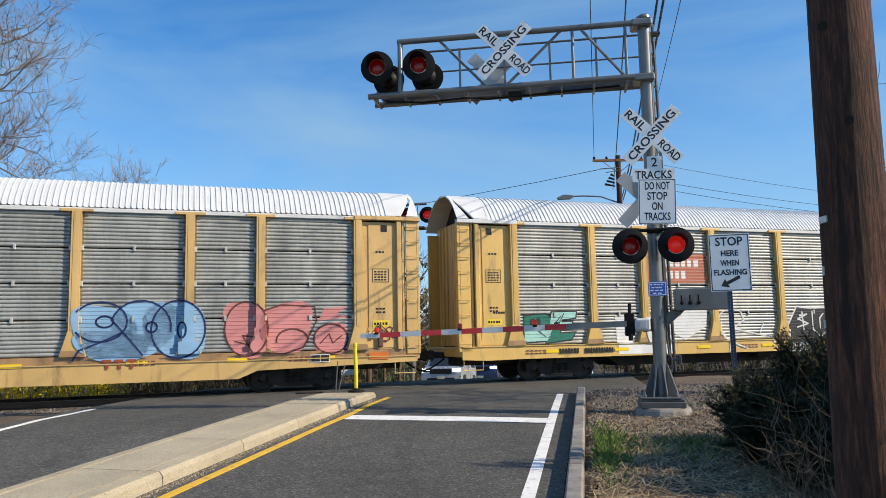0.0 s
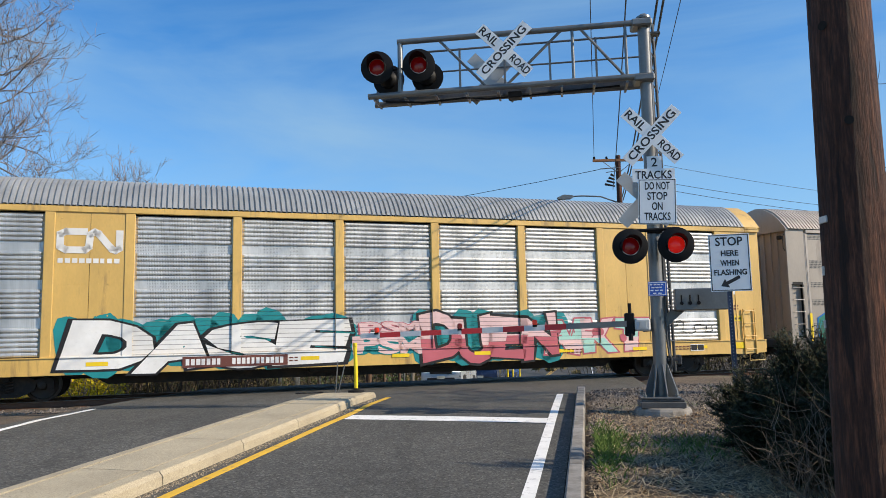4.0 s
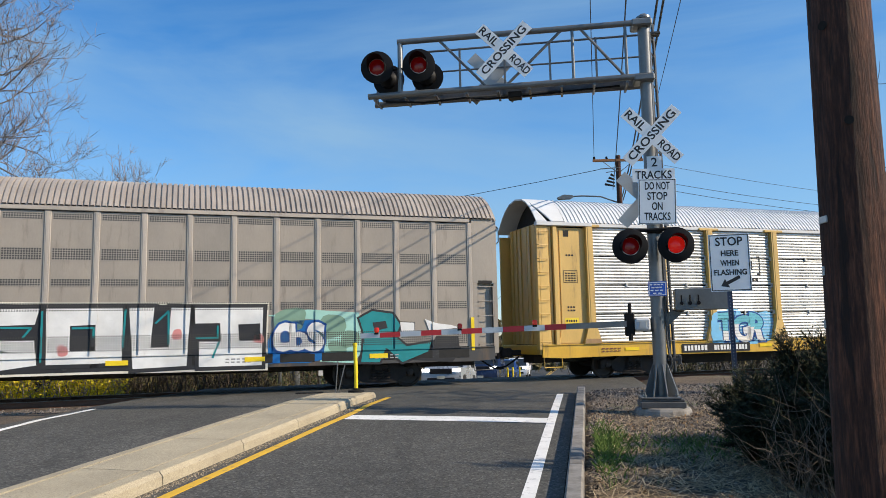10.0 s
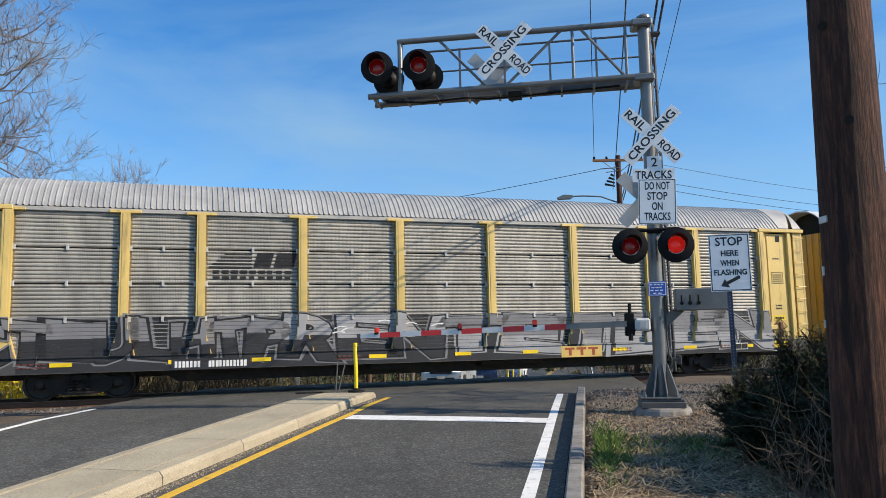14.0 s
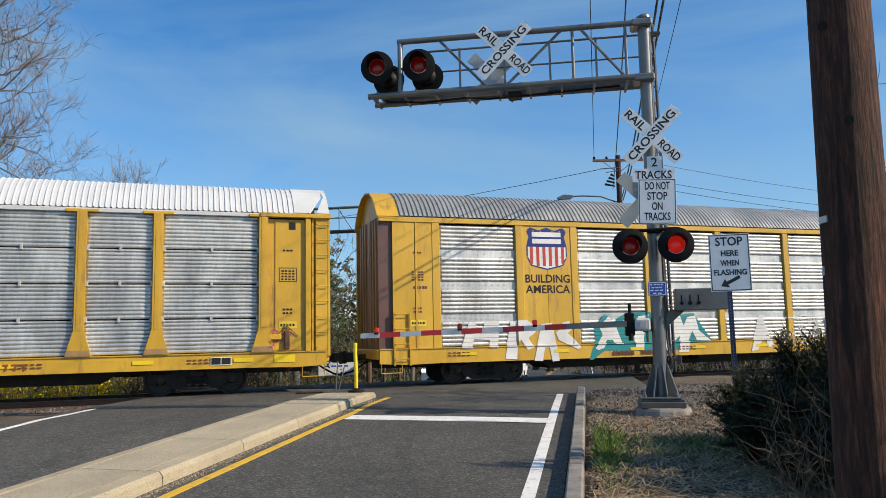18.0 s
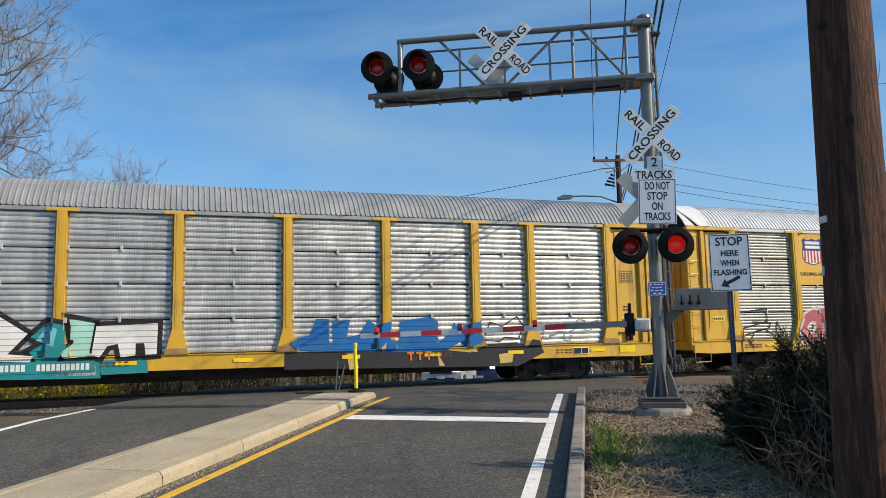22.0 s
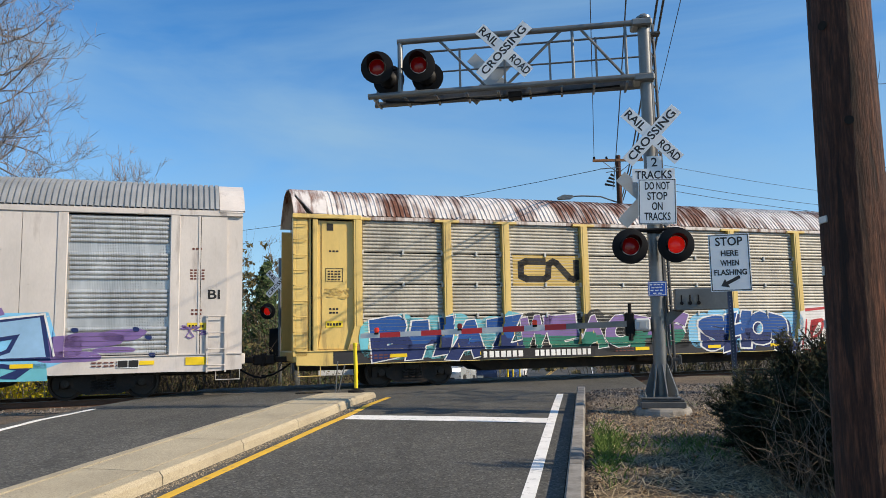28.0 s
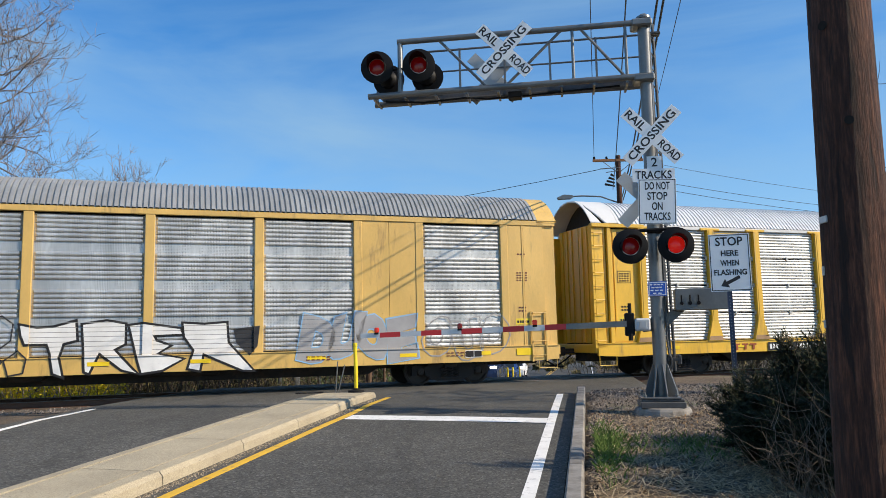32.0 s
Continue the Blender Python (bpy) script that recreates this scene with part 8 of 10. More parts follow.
def stencils(k, kind, dc):
    """Small print, stickers and reflective strips that all cars carry."""
    rnd = random.Random(100 + k)
    for i in range(9):
        x = -10.4 + i * 2.6 + rnd.uniform(-0.3, 0.3)
        if kind != "plated":
            dc.rect(x, x + 0.5, 0.86, 0.96, "reflect", 6)
    for x in (-11.0, -3.2, 5.4, 9.4):
        for r in range(2):
            dc.row(x, x + 0.7, 0.92 - r * 0.08, 0.035, 5, "maroon" if kind != "plated" else "slate", k * 10 + r, 6)
    if kind == "plated":
        ring(dc, -6.1, 2.52, 0.13, 0.13, 0, 360, "black", 0.018)
        dc.row(-6.17, -6.03, 2.47, 0.06, 2, "black", k, 6)
        return
    dc.rect(9.98, 10.5, 0.79, 1.0, "white", 6)
    dc.rect(10.0, 10.23, 0.81, 0.98, "black", 7)
    dc.rect(10.25, 10.48, 0.81, 0.98, "black", 7)
    dc.rect(11.6, 12.15, 0.82, 1.02, "orange" if k == 0 else "reflect", 5)
    for sx in ((11.72, 12.2), (-12.2, -11.72)):
        if kind == "closed":
            sx = (sx[0] - 0.1, sx[1] - 0.1) if sx[0] > 0 else (sx[0] + 0.1, sx[1] + 0.1)
        dc.rect(sx[0], sx[1], 1.72, 1.9, "yellow", 1)
        dc.row(sx[0] + 0.04, sx[1] - 0.04, 1.77, 0.07, 5, "black", k + 40, 2)
        dark = "black" if kind == "open" else "maroon"
        for r in range(4):
            dc.row(sx[0] + 0.06, sx[1] - 0.04, 3.02 + r * 0.075, 0.04, 4, dark, k * 7 + r, 1)
        if kind == "open":
            for a, b, c, d in ((sx[0], sx[1], 2.97, 2.985), (sx[0], sx[1], 3.34, 3.355), (sx[0], sx[0] + 0.015, 2.97, 3.355), (sx[1] - 0.015, sx[1], 2.97, 3.355)):
                dc.rect(a, b, c, d, dark, 1)
        dc.row(sx[0] + 0.1, sx[1] - 0.1, 3.8, 0.05, 3, dark, k + 60, 1)
        dc.row(sx[0] + 0.1, sx[1] - 0.1, 2.2, 0.05, 3, dark, k + 61, 1)
        dc.row(sx[0] + 0.1, sx[1] - 0.1, 2.1, 0.05, 3, dark, k + 62, 1)


def number_bar(dc, x0, x1, z, h, front, back, seed):
    if back:
        dc.rect(x0 - 0.08, x1 + 0.08, z - 0.04, z + h + 0.04, back, 7)
    dc.row(x0, x0 + (x1 - x0) * 0.36, z + 0.02, h - 0.04, 7, front, seed, 8)
    dc.row(x0 + (x1 - x0) * 0.46, x1, z + 0.02, h - 0.04, 11, front, seed + 1, 8)


def maker_bar(dc, x0, x1, z, h, colour, back=None):
    """The owner's mark as plain slanted bars."""
    if back:
        dc.rect(x0 - 0.1, x1 + 0.1, z - 0.05, z + h + 0.05, back, 7)
    w = (x1 - x0) / 3
    for i in range(3):
        dc.rect(x0 + i * w + 0.02, x0 + (i + 1) * w - 0.05, z + h * 0.72, z + h, colour, 8)
        dc.rect(x0 + i * w + w * 0.38, x0 + i * w + w * 0.62, z, z + h * 0.72, colour, 8)


def line_mark(dc, x0, x1, z0, z1):
    """A striped black mark with two bars of print under it."""
    h = z1 - z0
    for i in range(5):
        z = z0 + h * (0.42 + 0.12 * i)
        dc.rect(x0 + 0.1 * i, x0 + (x1 - x0) * 0.5, z, z + h * 0.06, "black", 2)
    dc.rect(x0 + (x1 - x0) * 0.52, x0 + (x1 - x0) * 0.72, z0 + h * 0.45, z1, "black", 2, 0.1)
    dc.rect(x0 + (x1 - x0) * 0.76, x1, z0 + h * 0.45, z1, "black", 2, 0.1)
    dc.row(x0 + 0.1, x1, z0 + h * 0.2, h * 0.14, 9, "black", 5, 2)
    dc.row(x0 + 0.1, x1, z0, h * 0.14, 9, "black", 6, 2)


def worm(dc, x0, x1, z0, z1, colour, w):
    """A rounded double-bend mark in one thick line."""
    h, l = z1 - z0, x1 - x0
    P = lambda pts: [(x0 + u * l, z0 + v * h) for u, v in pts]
    dc.stroke(P([(0.42, 0.95), (0.12, 0.95), (0.03, 0.82), (0.03, 0.2), (0.12, 0.06), (0.42, 0.06), (0.48, 0.2), (0.50, 0.82), (0.57, 0.95), (0.63, 0.86), (0.85, 0.12), (0.91, 0.05), (0.97, 0.15), (0.97, 0.95)]), w, colour, 2)


def outlined(dc, pts, fill, layer=2, line=None, width=0.05):
    """A filled freehand shape, with a line round it where there is one."""
    if line:
        dc.poly(grown(pts, width), line, max(0, layer - 1))
    dc.poly(pts, fill, layer)


def spray(k, g):
    """Letters and figures drawn freehand on the lower side of each car."""
    if k == 1:
        outlined(g, [(-7.88, 1.96), (-7.56, 1.96), (-7.26, 2.1), (-7.18, 1.6), (-7.28, 1.06), (-7.84, 1.08)], "white", 2)
        outlined(g, [(-6.84, 1.88), (-6.3, 1.94), (-5.96, 1.66), (-5.68, 1.94), (-5, 2.16), (-4.4, 2.12), (-4.5, 1.56), (-5.3, 1.14), (-5.96, 1.48), (-5.68, 1.04), (-6.02, 1.32), (-6.4, 1.08), (-6.72, 1.04), (-6.82, 1.32)], "white", 2)
        outlined(g, [(-7.84, 1.04), (-5.76, 1.02), (-5.76, 0.74), (-7.82, 0.76)], "white", 2)
        g.stroke([(-4, 1.32), (-3.96, 1.92), (-3.68, 2.14), (-3.1, 2.06), (-2.96, 1.76), (-3.44, 1.48), (-2.36, 1.26)], 0.05, "white", 6)
        g.stroke([(-4, 1.32), (-3.6, 1.1), (-3.64, 0.76)], 0.05, "white", 6)
        g.stroke([(-2.36, 1.26), (-1.8, 1.2), (-1.84, 0.9)], 0.05, "white", 6)
        g.stroke([(-3, 1.68), (-2.16, 1.68), (-2.36, 1.28)], 0.05, "white", 6)
        g.stroke([(-4, 1.4), (-3.36, 0.96), (-2.94, 0.82)], 0.05, "white", 6)
        outlined(g, [(-1.24, 0.84), (-1.14, 1.5), (-0.72, 2.16), (-0.24, 2.1), (1.28, 2.12), (1.36, 1.2), (0.86, 0.72), (-1.24, 0.72)], "dark", 1, "white", 0.06)
        g.stroke([(-0.64, 1.88), (-0.32, 1.92), (-0.72, 1.76), (-0.28, 1.6), (-0.76, 1.48)], 0.05, "white", 6)
        g.stroke([(-0.52, 2), (-0.48, 1.4)], 0.05, "white", 6)
        g.stroke([(-0.08, 2.02), (-0.08, 1.4), (0.24, 1.16), (0.48, 1.32)], 0.05, "white", 6)
        g.stroke([(0.4, 1.94), (0.24, 1.78), (0.24, 1.4)], 0.05, "white", 6)
        g.stroke([(0.88, 1.84), (0.84, 1.54), (1.04, 1.36)], 0.05, "white", 6)
        outlined(g, [(-1.24, 0.96), (1.36, 1), (3.64, 1.08), (3.64, 0.7), (-1.24, 0.76)], "white", 1)
    elif k == 3:
        outlined(g, [(-12, 1.4), (-11.96, 1.76), (-11.66, 1.92), (-11.4, 1.84), (-11.2, 1.68), (-11.46, 1.58), (-11.1, 1.32), (-11.12, 1.04), (-11.56, 0.86), (-11.92, 0.9)], "green", 3, "blue", 0.05)
        outlined(g, [(-11.12, 1.72), (-10.9, 1.84), (-10.6, 1.68), (-10.68, 1.42), (-10.16, 1.2), (-10.16, 1.02), (-11.06, 1.04)], "green", 3, "blue", 0.05)
        g.stroke([(-11.96, 1.34), (-11.84, 1.68), (-11.52, 1.72)], 0.06, "teal", 6)
        g.stroke([(-11.88, 1.08), (-11.5, 1), (-11.2, 1.12)], 0.06, "teal", 6)
        outlined(g, [(-11.56, 1.4), (-11.24, 1.4), (-11.38, 1.16)], "royal", 5)
        outlined(g, [(-10.88, 1.36), (-10.52, 1.34), (-10.68, 1.12)], "royal", 5)
        outlined(g, [(-8.42, 1.92), (-8.14, 2), (-7.8, 2), (-7.36, 1.84), (-7.42, 1.24), (-8.06, 1.14), (-8.48, 1.2), (-8.66, 1.48)], "white", 2)
        outlined(g, [(-8.28, 1.56), (-7.84, 1.68), (-7.46, 1.56), (-7.78, 1.44), (-8.14, 1.4)], "buff", 3)
    elif k == 4:
        outlined(g, [(-5.64, 0.72), (-5.6, 2), (-5.16, 2.36), (-3.48, 2.38), (-0.2, 2.42), (1.1, 2.38), (6.44, 2.36), (6.42, 0.68), (2.64, 0.72)], "dark", 2, "cream", 0.06)
        outlined(g, [(-5.16, 2.24), (-4.5, 2.3), (-4.5, 1.88), (-4.3, 2.08), (-3.56, 2.16), (-3.6, 1.64), (-4.08, 1.6), (-3.58, 1.44), (-3.6, 1), (-4.16, 1.04), (-4.16, 1.24), (-4.5, 1.28), (-4.5, 1.06), (-5.16, 1.06)], "white", 5, "dark", 0.1)
        outlined(g, [(-3.2, 2.28), (-2.8, 2.28), (-2.8, 1.92), (-3.2, 1.92)], "white", 5, "dark", 0.1)
        outlined(g, [(-3.2, 1.66), (-2.78, 1.72), (-2.8, 0.82), (-3.14, 0.8)], "white", 5, "dark", 0.1)
        outlined(g, [(-2.12, 2.2), (-1.58, 2.28), (-1.12, 1.68), (-1.14, 0.8), (-2.08, 0.76)], "white", 5, "dark", 0.1)
        outlined(g, [(-2, 2.2), (-1.8, 1.88), (-1.36, 2.28), (-1.3, 1.6), (-1.84, 1.08), (-1.96, 1.04)], "white", 5, "dark", 0.1)
        outlined(g, [(-1.24, 2.26), (-0.76, 2.28), (-0.72, 1.04), (-1.22, 0.76)], "white", 5, "dark", 0.1)
        outlined(g, [(-0.62, 2.28), (1.02, 2.3), (0.92, 1.9), (-0.08, 1.88), (-0.08, 1.24), (0.48, 1.24), (0.12, 1.3), (0.12, 1.52), (0.92, 1.52), (1, 0.92), (-0.06, 0.78), (-0.14, 1.04), (-0.56, 1.04)], "white", 5, "dark", 0.1)
        outlined(g, [(1.16, 2.3), (2.9, 2.3), (2.9, 0.94), (2.28, 0.92), (2.28, 1.24), (2.28, 1.88), (1.7, 1.86), (1.72, 1.24), (2.28, 1.24), (2.28, 0.92), (1.2, 0.92)], "white", 5, "dark", 0.1)
        outlined(g, [(3.04, 2.3), (3.64, 2.3), (3.56, 1.28), (4, 1.28), (4.04, 2.3), (4.52, 2.28), (4.44, 0.8), (3.16, 0.76)], "white", 5, "dark", 0.1)
        outlined(g, [(4.62, 2.28), (6.36, 2.28), (6.32, 0.76), (4.74, 0.76), (4.74, 1.42), (5.28, 1.4), (5.26, 1.88), (4.64, 1.88)], "white", 5, "dark", 0.1)
        outlined(g, [(5.72, 1.84), (6.28, 1.86), (6.28, 1.42), (5.74, 1.4)], "dark", 6)
        g.stroke([(-5.52, 1.96), (-5.2, 2.24), (-5.2, 1.72)], 0.05, "teal", 7)
        g.stroke([(-4.38, 2.12), (-3.6, 2.2)], 0.05, "teal", 7)
        g.stroke([(-3.52, 1.94), (-3.24, 2.26)], 0.05, "teal", 7)
        g.stroke([(-3.44, 1.14), (-3.4, 1.58)], 0.05, "teal", 7)
        g.stroke([(-2.46, 1.92), (-2.16, 2.24)], 0.05, "teal", 7)
        g.stroke([(-1.74, 1.84), (-1.36, 2.2)], 0.05, "teal", 7)
        g.stroke([(-0.7, 2.16), (-0.68, 1.12)], 0.05, "teal", 7)
        g.stroke([(-0.04, 1.84), (0.84, 1.82), (0.68, 1.6)], 0.05, "teal", 7)
        g.stroke([(1.08, 2.22), (1.08, 1)], 0.05, "teal", 7)
        g.stroke([(1.76, 1.8), (2.24, 1.8), (2.24, 1.58)], 0.05, "teal", 7)
        g.stroke([(2.96, 2.24), (2.92, 1.32)], 0.05, "teal", 7)
        g.stroke([(3.68, 1.9), (3.98, 2.2), (4, 1.36)], 0.05, "teal", 7)
        g.stroke([(4.68, 1.5), (5.2, 1.5), (5.2, 1.8)], 0.05, "teal", 7)
        g.stroke([(5.08, 1), (5.24, 1.4)], 0.05, "teal", 7)
        outlined(g, [(-13.62, 0.8), (-13.66, 1.68), (-13.16, 1.8), (-12.72, 2.26), (-12.12, 2.32), (-11.74, 2.24), (-11.5, 2.24), (-11.06, 2.28), (-10.32, 2.24), (-9.92, 2.24), (-9.64, 2.28), (-8.64, 2.26), (-8.2, 2.32), (-8.08, 1.8), (-7.82, 2.22), (-7.4, 2.24), (-6.8, 1.6), (-6.52, 1.14), (-6.16, 0.72), (-6.22, 0.66)], "fawn", 1, "black", 0.04)
        outlined(g, [(-11.56, 1.48), (-11.4, 1.68), (-11.18, 1.16), (-11.22, 0.76), (-11.32, 0.9)], "dark", 4)
        outlined(g, [(-11.48, 1.38), (-11.34, 1.34), (-11.18, 1.16), (-11.24, 0.96)], "orange", 5)
        outlined(g, [(-10.68, 1.12), (-10.48, 1.6), (-10.24, 1.8), (-10.3, 1.2)], "dark", 4)
        outlined(g, [(-10.44, 1.46), (-10.28, 1.68), (-10.3, 1.2)], "orange", 5)
        outlined(g, [(-9.06, 2.16), (-8.64, 2.26), (-8.7, 1.76), (-8.92, 1.8)], "dark", 4)
        outlined(g, [(-8.98, 2.08), (-8.68, 2.2), (-8.7, 1.8)], "orange", 5)
        outlined(g, [(-9.6, 1.6), (-9.44, 1.8), (-9.32, 1.58), (-9.56, 1.52)], "dark", 4)
        outlined(g, [(-9.6, 1.24), (-9.16, 1.32), (-9.16, 1.06), (-9.48, 1.06)], "dark", 4)
        outlined(g, [(-9.42, 1.2), (-9.16, 1.22), (-9.16, 1.08)], "orange", 5)
        outlined(g, [(-8.04, 1.34), (-7.8, 1.76), (-7.52, 1.1), (-7.88, 1.2)], "dark", 4)
        outlined(g, [(-7.64, 1.58), (-7.4, 1.76), (-6.84, 1.6), (-7.44, 1.4)], "dark", 4)
        outlined(g, [(-6.8, 1.38), (-6.52, 1.44), (-6.52, 1.24)], "orange", 5)
        outlined(g, [(-13.18, 1.06), (-12.92, 1.58), (-12.64, 0.84)], "dark", 4)
        outlined(g, [(-13.08, 1.02), (-12.9, 1.38), (-12.76, 0.94)], "orange", 5)
        g.stroke([(-11.5, 2.24), (-11.6, 1.88), (-11.44, 1.68)], 0.05, "white", 6)
        g.stroke([(-11.1, 2.28), (-11.02, 1.86), (-10.76, 1.44), (-11.18, 1.24), (-11.44, 1.68)], 0.05, "white", 6)
        g.stroke([(-10.32, 2.2), (-10.68, 1.12)], 0.05, "white", 6)
        g.stroke([(-9.92, 2.24), (-9.88, 1.52), (-9.92, 1.32), (-9.8, 0.8)], 0.05, "white", 6)
        g.stroke([(-8.92, 1.8), (-8.88, 1.36), (-9.44, 1.3)], 0.05, "white", 6)
        g.stroke([(-8.2, 2.32), (-8.16, 1.8), (-7.76, 1.8), (-8, 1.36), (-7.86, 0.78)], 0.05, "white", 6)
        g.stroke([(-7.4, 2.2), (-6.78, 1.6), (-7.44, 1.44), (-7.68, 1.62), (-7.4, 1.8)], 0.05, "white", 6)
        g.stroke([(-6.78, 1.6), (-6.16, 0.72)], 0.05, "white", 6)
        g.stroke([(-12.72, 2.26), (-12.64, 1.78), (-12.26, 1.5), (-12.72, 1.38), (-13.1, 1.8)], 0.05, "white", 6)
        outlined(g, [(-7.12, 1.92), (-6.82, 2.06), (-6.46, 1.98), (-6.24, 2.08), (-6.38, 1.68), (-6.16, 1.52), (-5.68, 1.2), (-5.74, 0.8), (-6.36, 1), (-6.74, 1.6)], "slate", 2, "black", 0.03)
        outlined(g, [(-13.66, 1.68), (-13.52, 2.12), (-13.16, 2), (-12.96, 2.32), (-12.48, 2.46), (-11.76, 2.48), (-11.4, 2.56), (-11.2, 2.38), (-10.5, 2.42), (-10.24, 2.52), (-9.84, 2.3), (-12.72, 2.22)], "slate", 0)
    elif k == 8:
        outlined(g, [(-10.32, 1.8), (-10.1, 1.8), (-10.12, 1.56), (-9.88, 1.52), (-9.84, 1.8), (-9.36, 1.8), (-9.42, 1.04), (-9.7, 1.04), (-9.68, 1.28), (-10.16, 1.32), (-10.24, 1.04), (-10.58, 1.04)], "white", 4)
        outlined(g, [(-9.22, 0.72), (-9, 1.82), (-8.48, 1.86), (-8.2, 1.66), (-8.2, 1.48), (-8.44, 1.32), (-8.26, 1.04), (-8.48, 0.96), (-8.68, 1.26), (-8.8, 1.2), (-8.84, 0.7)], "white", 4)
        outlined(g, [(-8.28, 0.64), (-8, 1.72), (-7.64, 1.76), (-7.44, 0.62), (-7.68, 0.6), (-7.76, 1.02), (-7.92, 1.02), (-8, 0.62)], "white", 4)
        outlined(g, [(-7.28, 1.76), (-7.06, 1.8), (-6.96, 1.56), (-7.12, 1.44), (-6.98, 1.32), (-6.68, 1), (-6.8, 0.94), (-7.44, 1.24), (-7.52, 1.46), (-7.38, 1.56)], "white", 4)
        outlined(g, [(-6.42, 0.62), (-6.28, 0.98), (-6.16, 1.2), (-6.2, 1.62), (-5.8, 2), (-5.48, 1.76), (-5.2, 1.96), (-4.98, 2.02), (-4.24, 2.06), (-4, 1.98), (-3.58, 2.02), (-3.42, 1.92), (-2.5, 2), (-2.34, 1.76), (-1.84, 1.1), (-2.76, 1.04), (-3.36, 0.8), (-5.86, 0.88), (-6.32, 0.6)], "teal", 1)
        outlined(g, [(-6.02, 1.62), (-5.68, 1.92), (-5.48, 1.76), (-5.2, 1.06), (-5.48, 1.08), (-5.56, 1.2), (-5.76, 1.2), (-5.9, 0.96), (-6.08, 0.9), (-6.2, 0.94), (-5.9, 1.36)], "white", 4)
        outlined(g, [(-5.2, 1.76), (-4.98, 1.88), (-4.9, 1.6), (-4.7, 1.6), (-4.6, 1.92), (-4.24, 1.98), (-4.38, 1.48), (-4.48, 0.92), (-4.76, 0.88), (-4.78, 1.4)], "white", 4)
        outlined(g, [(-4.04, 1.86), (-3.78, 1.94), (-3.88, 1.22), (-3.68, 1.22), (-3.5, 1.92), (-3.34, 1.88), (-3.42, 1.12), (-3.56, 0.82), (-4.16, 0.84)], "white", 4)
        outlined(g, [(-3.28, 1.84), (-3.04, 1.92), (-2.92, 1.6), (-2.76, 1.88), (-2.46, 1.92), (-2.34, 1.44), (-1.88, 1.1), (-2.44, 1.12), (-2.6, 1.44), (-2.76, 1.12), (-2.8, 0.76), (-3.18, 0.76), (-3.08, 1.28), (-3.3, 1.12)], "white", 4)
        outlined(g, [(4.04, 1.4), (4.78, 1.44), (5.38, 1.8), (5.66, 1.84), (6.2, 1.84), (6.28, 1.48), (6.92, 1.48), (7.36, 1.8), (7.96, 1.76), (8.48, 1.36), (8.84, 1.08), (8.78, 0.84), (8.34, 0.72), (8.16, 0.76), (8.26, 0.9), (6.8, 0.94), (6.08, 1), (6.06, 0.56), (5.08, 0.6), (5.12, 1), (4.08, 0.96)], "white", 2, "black", 0.04)
        outlined(g, [(4.16, 1.36), (4.72, 1.4), (4.84, 1.24), (4.38, 1.22), (4.72, 1), (4.12, 1.02)], "dark", 4)
        outlined(g, [(4.8, 1.12), (5.24, 1.64), (5.48, 1.74), (5.28, 1.28), (5, 1)], "dark", 4)
        outlined(g, [(5.56, 1.28), (5.66, 1.78), (5.84, 1.76), (5.74, 1.26), (5.96, 1.12), (5.68, 0.9), (5.32, 1.02)], "dark", 4)
        outlined(g, [(5.94, 1.7), (6.18, 1.76), (6.08, 1.32), (5.92, 1.4)], "dark", 4)
        outlined(g, [(6.36, 1.36), (6.92, 1.42), (6.8, 1.24), (7, 0.96), (6.52, 1.02)], "dark", 4)
        outlined(g, [(7.08, 1.24), (7.44, 1.76), (7.58, 1.72), (7.36, 1.04), (7.16, 0.92), (6.94, 1.08)], "dark", 4)
        outlined(g, [(7.6, 1.64), (7.96, 1.7), (8.4, 1.36), (8.4, 1.08), (8.02, 1.1), (7.74, 0.92), (7.36, 0.92), (7.74, 1.28)], "dark", 4)
        outlined(g, [(5.12, 0.84), (5.54, 0.88), (5.78, 0.6), (5.1, 0.64)], "dark", 4)
        g.stroke([(2.04, 1.88), (2.38, 1.86), (2.5, 1.56), (2.36, 1), (2.28, 0.64)], 0.06, "white", 6)
        g.stroke([(2.56, 1.86), (2.6, 1.2), (2.76, 0.72)], 0.06, "white", 6)
        g.stroke([(3.28, 1.64), (3.3, 1.84), (2.92, 1.86), (2.98, 1.04), (3.54, 1.12)], 0.06, "white", 6)
    elif k == 9:
        outlined(g, [(-8.28, 0.72), (-7.92, 1.92), (-7.66, 1.84), (-7.48, 1.64), (-7.36, 1.88), (-7, 1.9), (-7.24, 1.08), (-7.44, 0.68), (-7.68, 1.02), (-7.88, 0.68)], "mint", 4, "black", 0.12)
        outlined(g, [(-6.86, 2.04), (-6.34, 1.68), (-6.56, 1.16), (-6.24, 1.12), (-6.28, 1.92), (-5.54, 1.92), (-5.8, 1), (-6.76, 1.04), (-6.96, 1.28)], "mint", 4, "black", 0.12)
        outlined(g, [(-5.52, 2.16), (-4.82, 1.68), (-5.24, 1.2), (-4.68, 1.14), (-4.74, 1), (-5.68, 1.04)], "white", 4, "black", 0.12)
        outlined(g, [(-4.76, 1.6), (-4.38, 1.96), (-4.02, 1.88), (-3.94, 1.36), (-4.16, 1), (-4.6, 1), (-4.78, 1.24), (-4.46, 1.44)], "teal", 4, "black", 0.12)
        outlined(g, [(-3.92, 2.04), (-3.34, 1.92), (-3.44, 1.2), (-3.34, 1.12), (-4, 1.06), (-4.08, 1.2), (-3.8, 1.44)], "mint", 4, "black", 0.12)
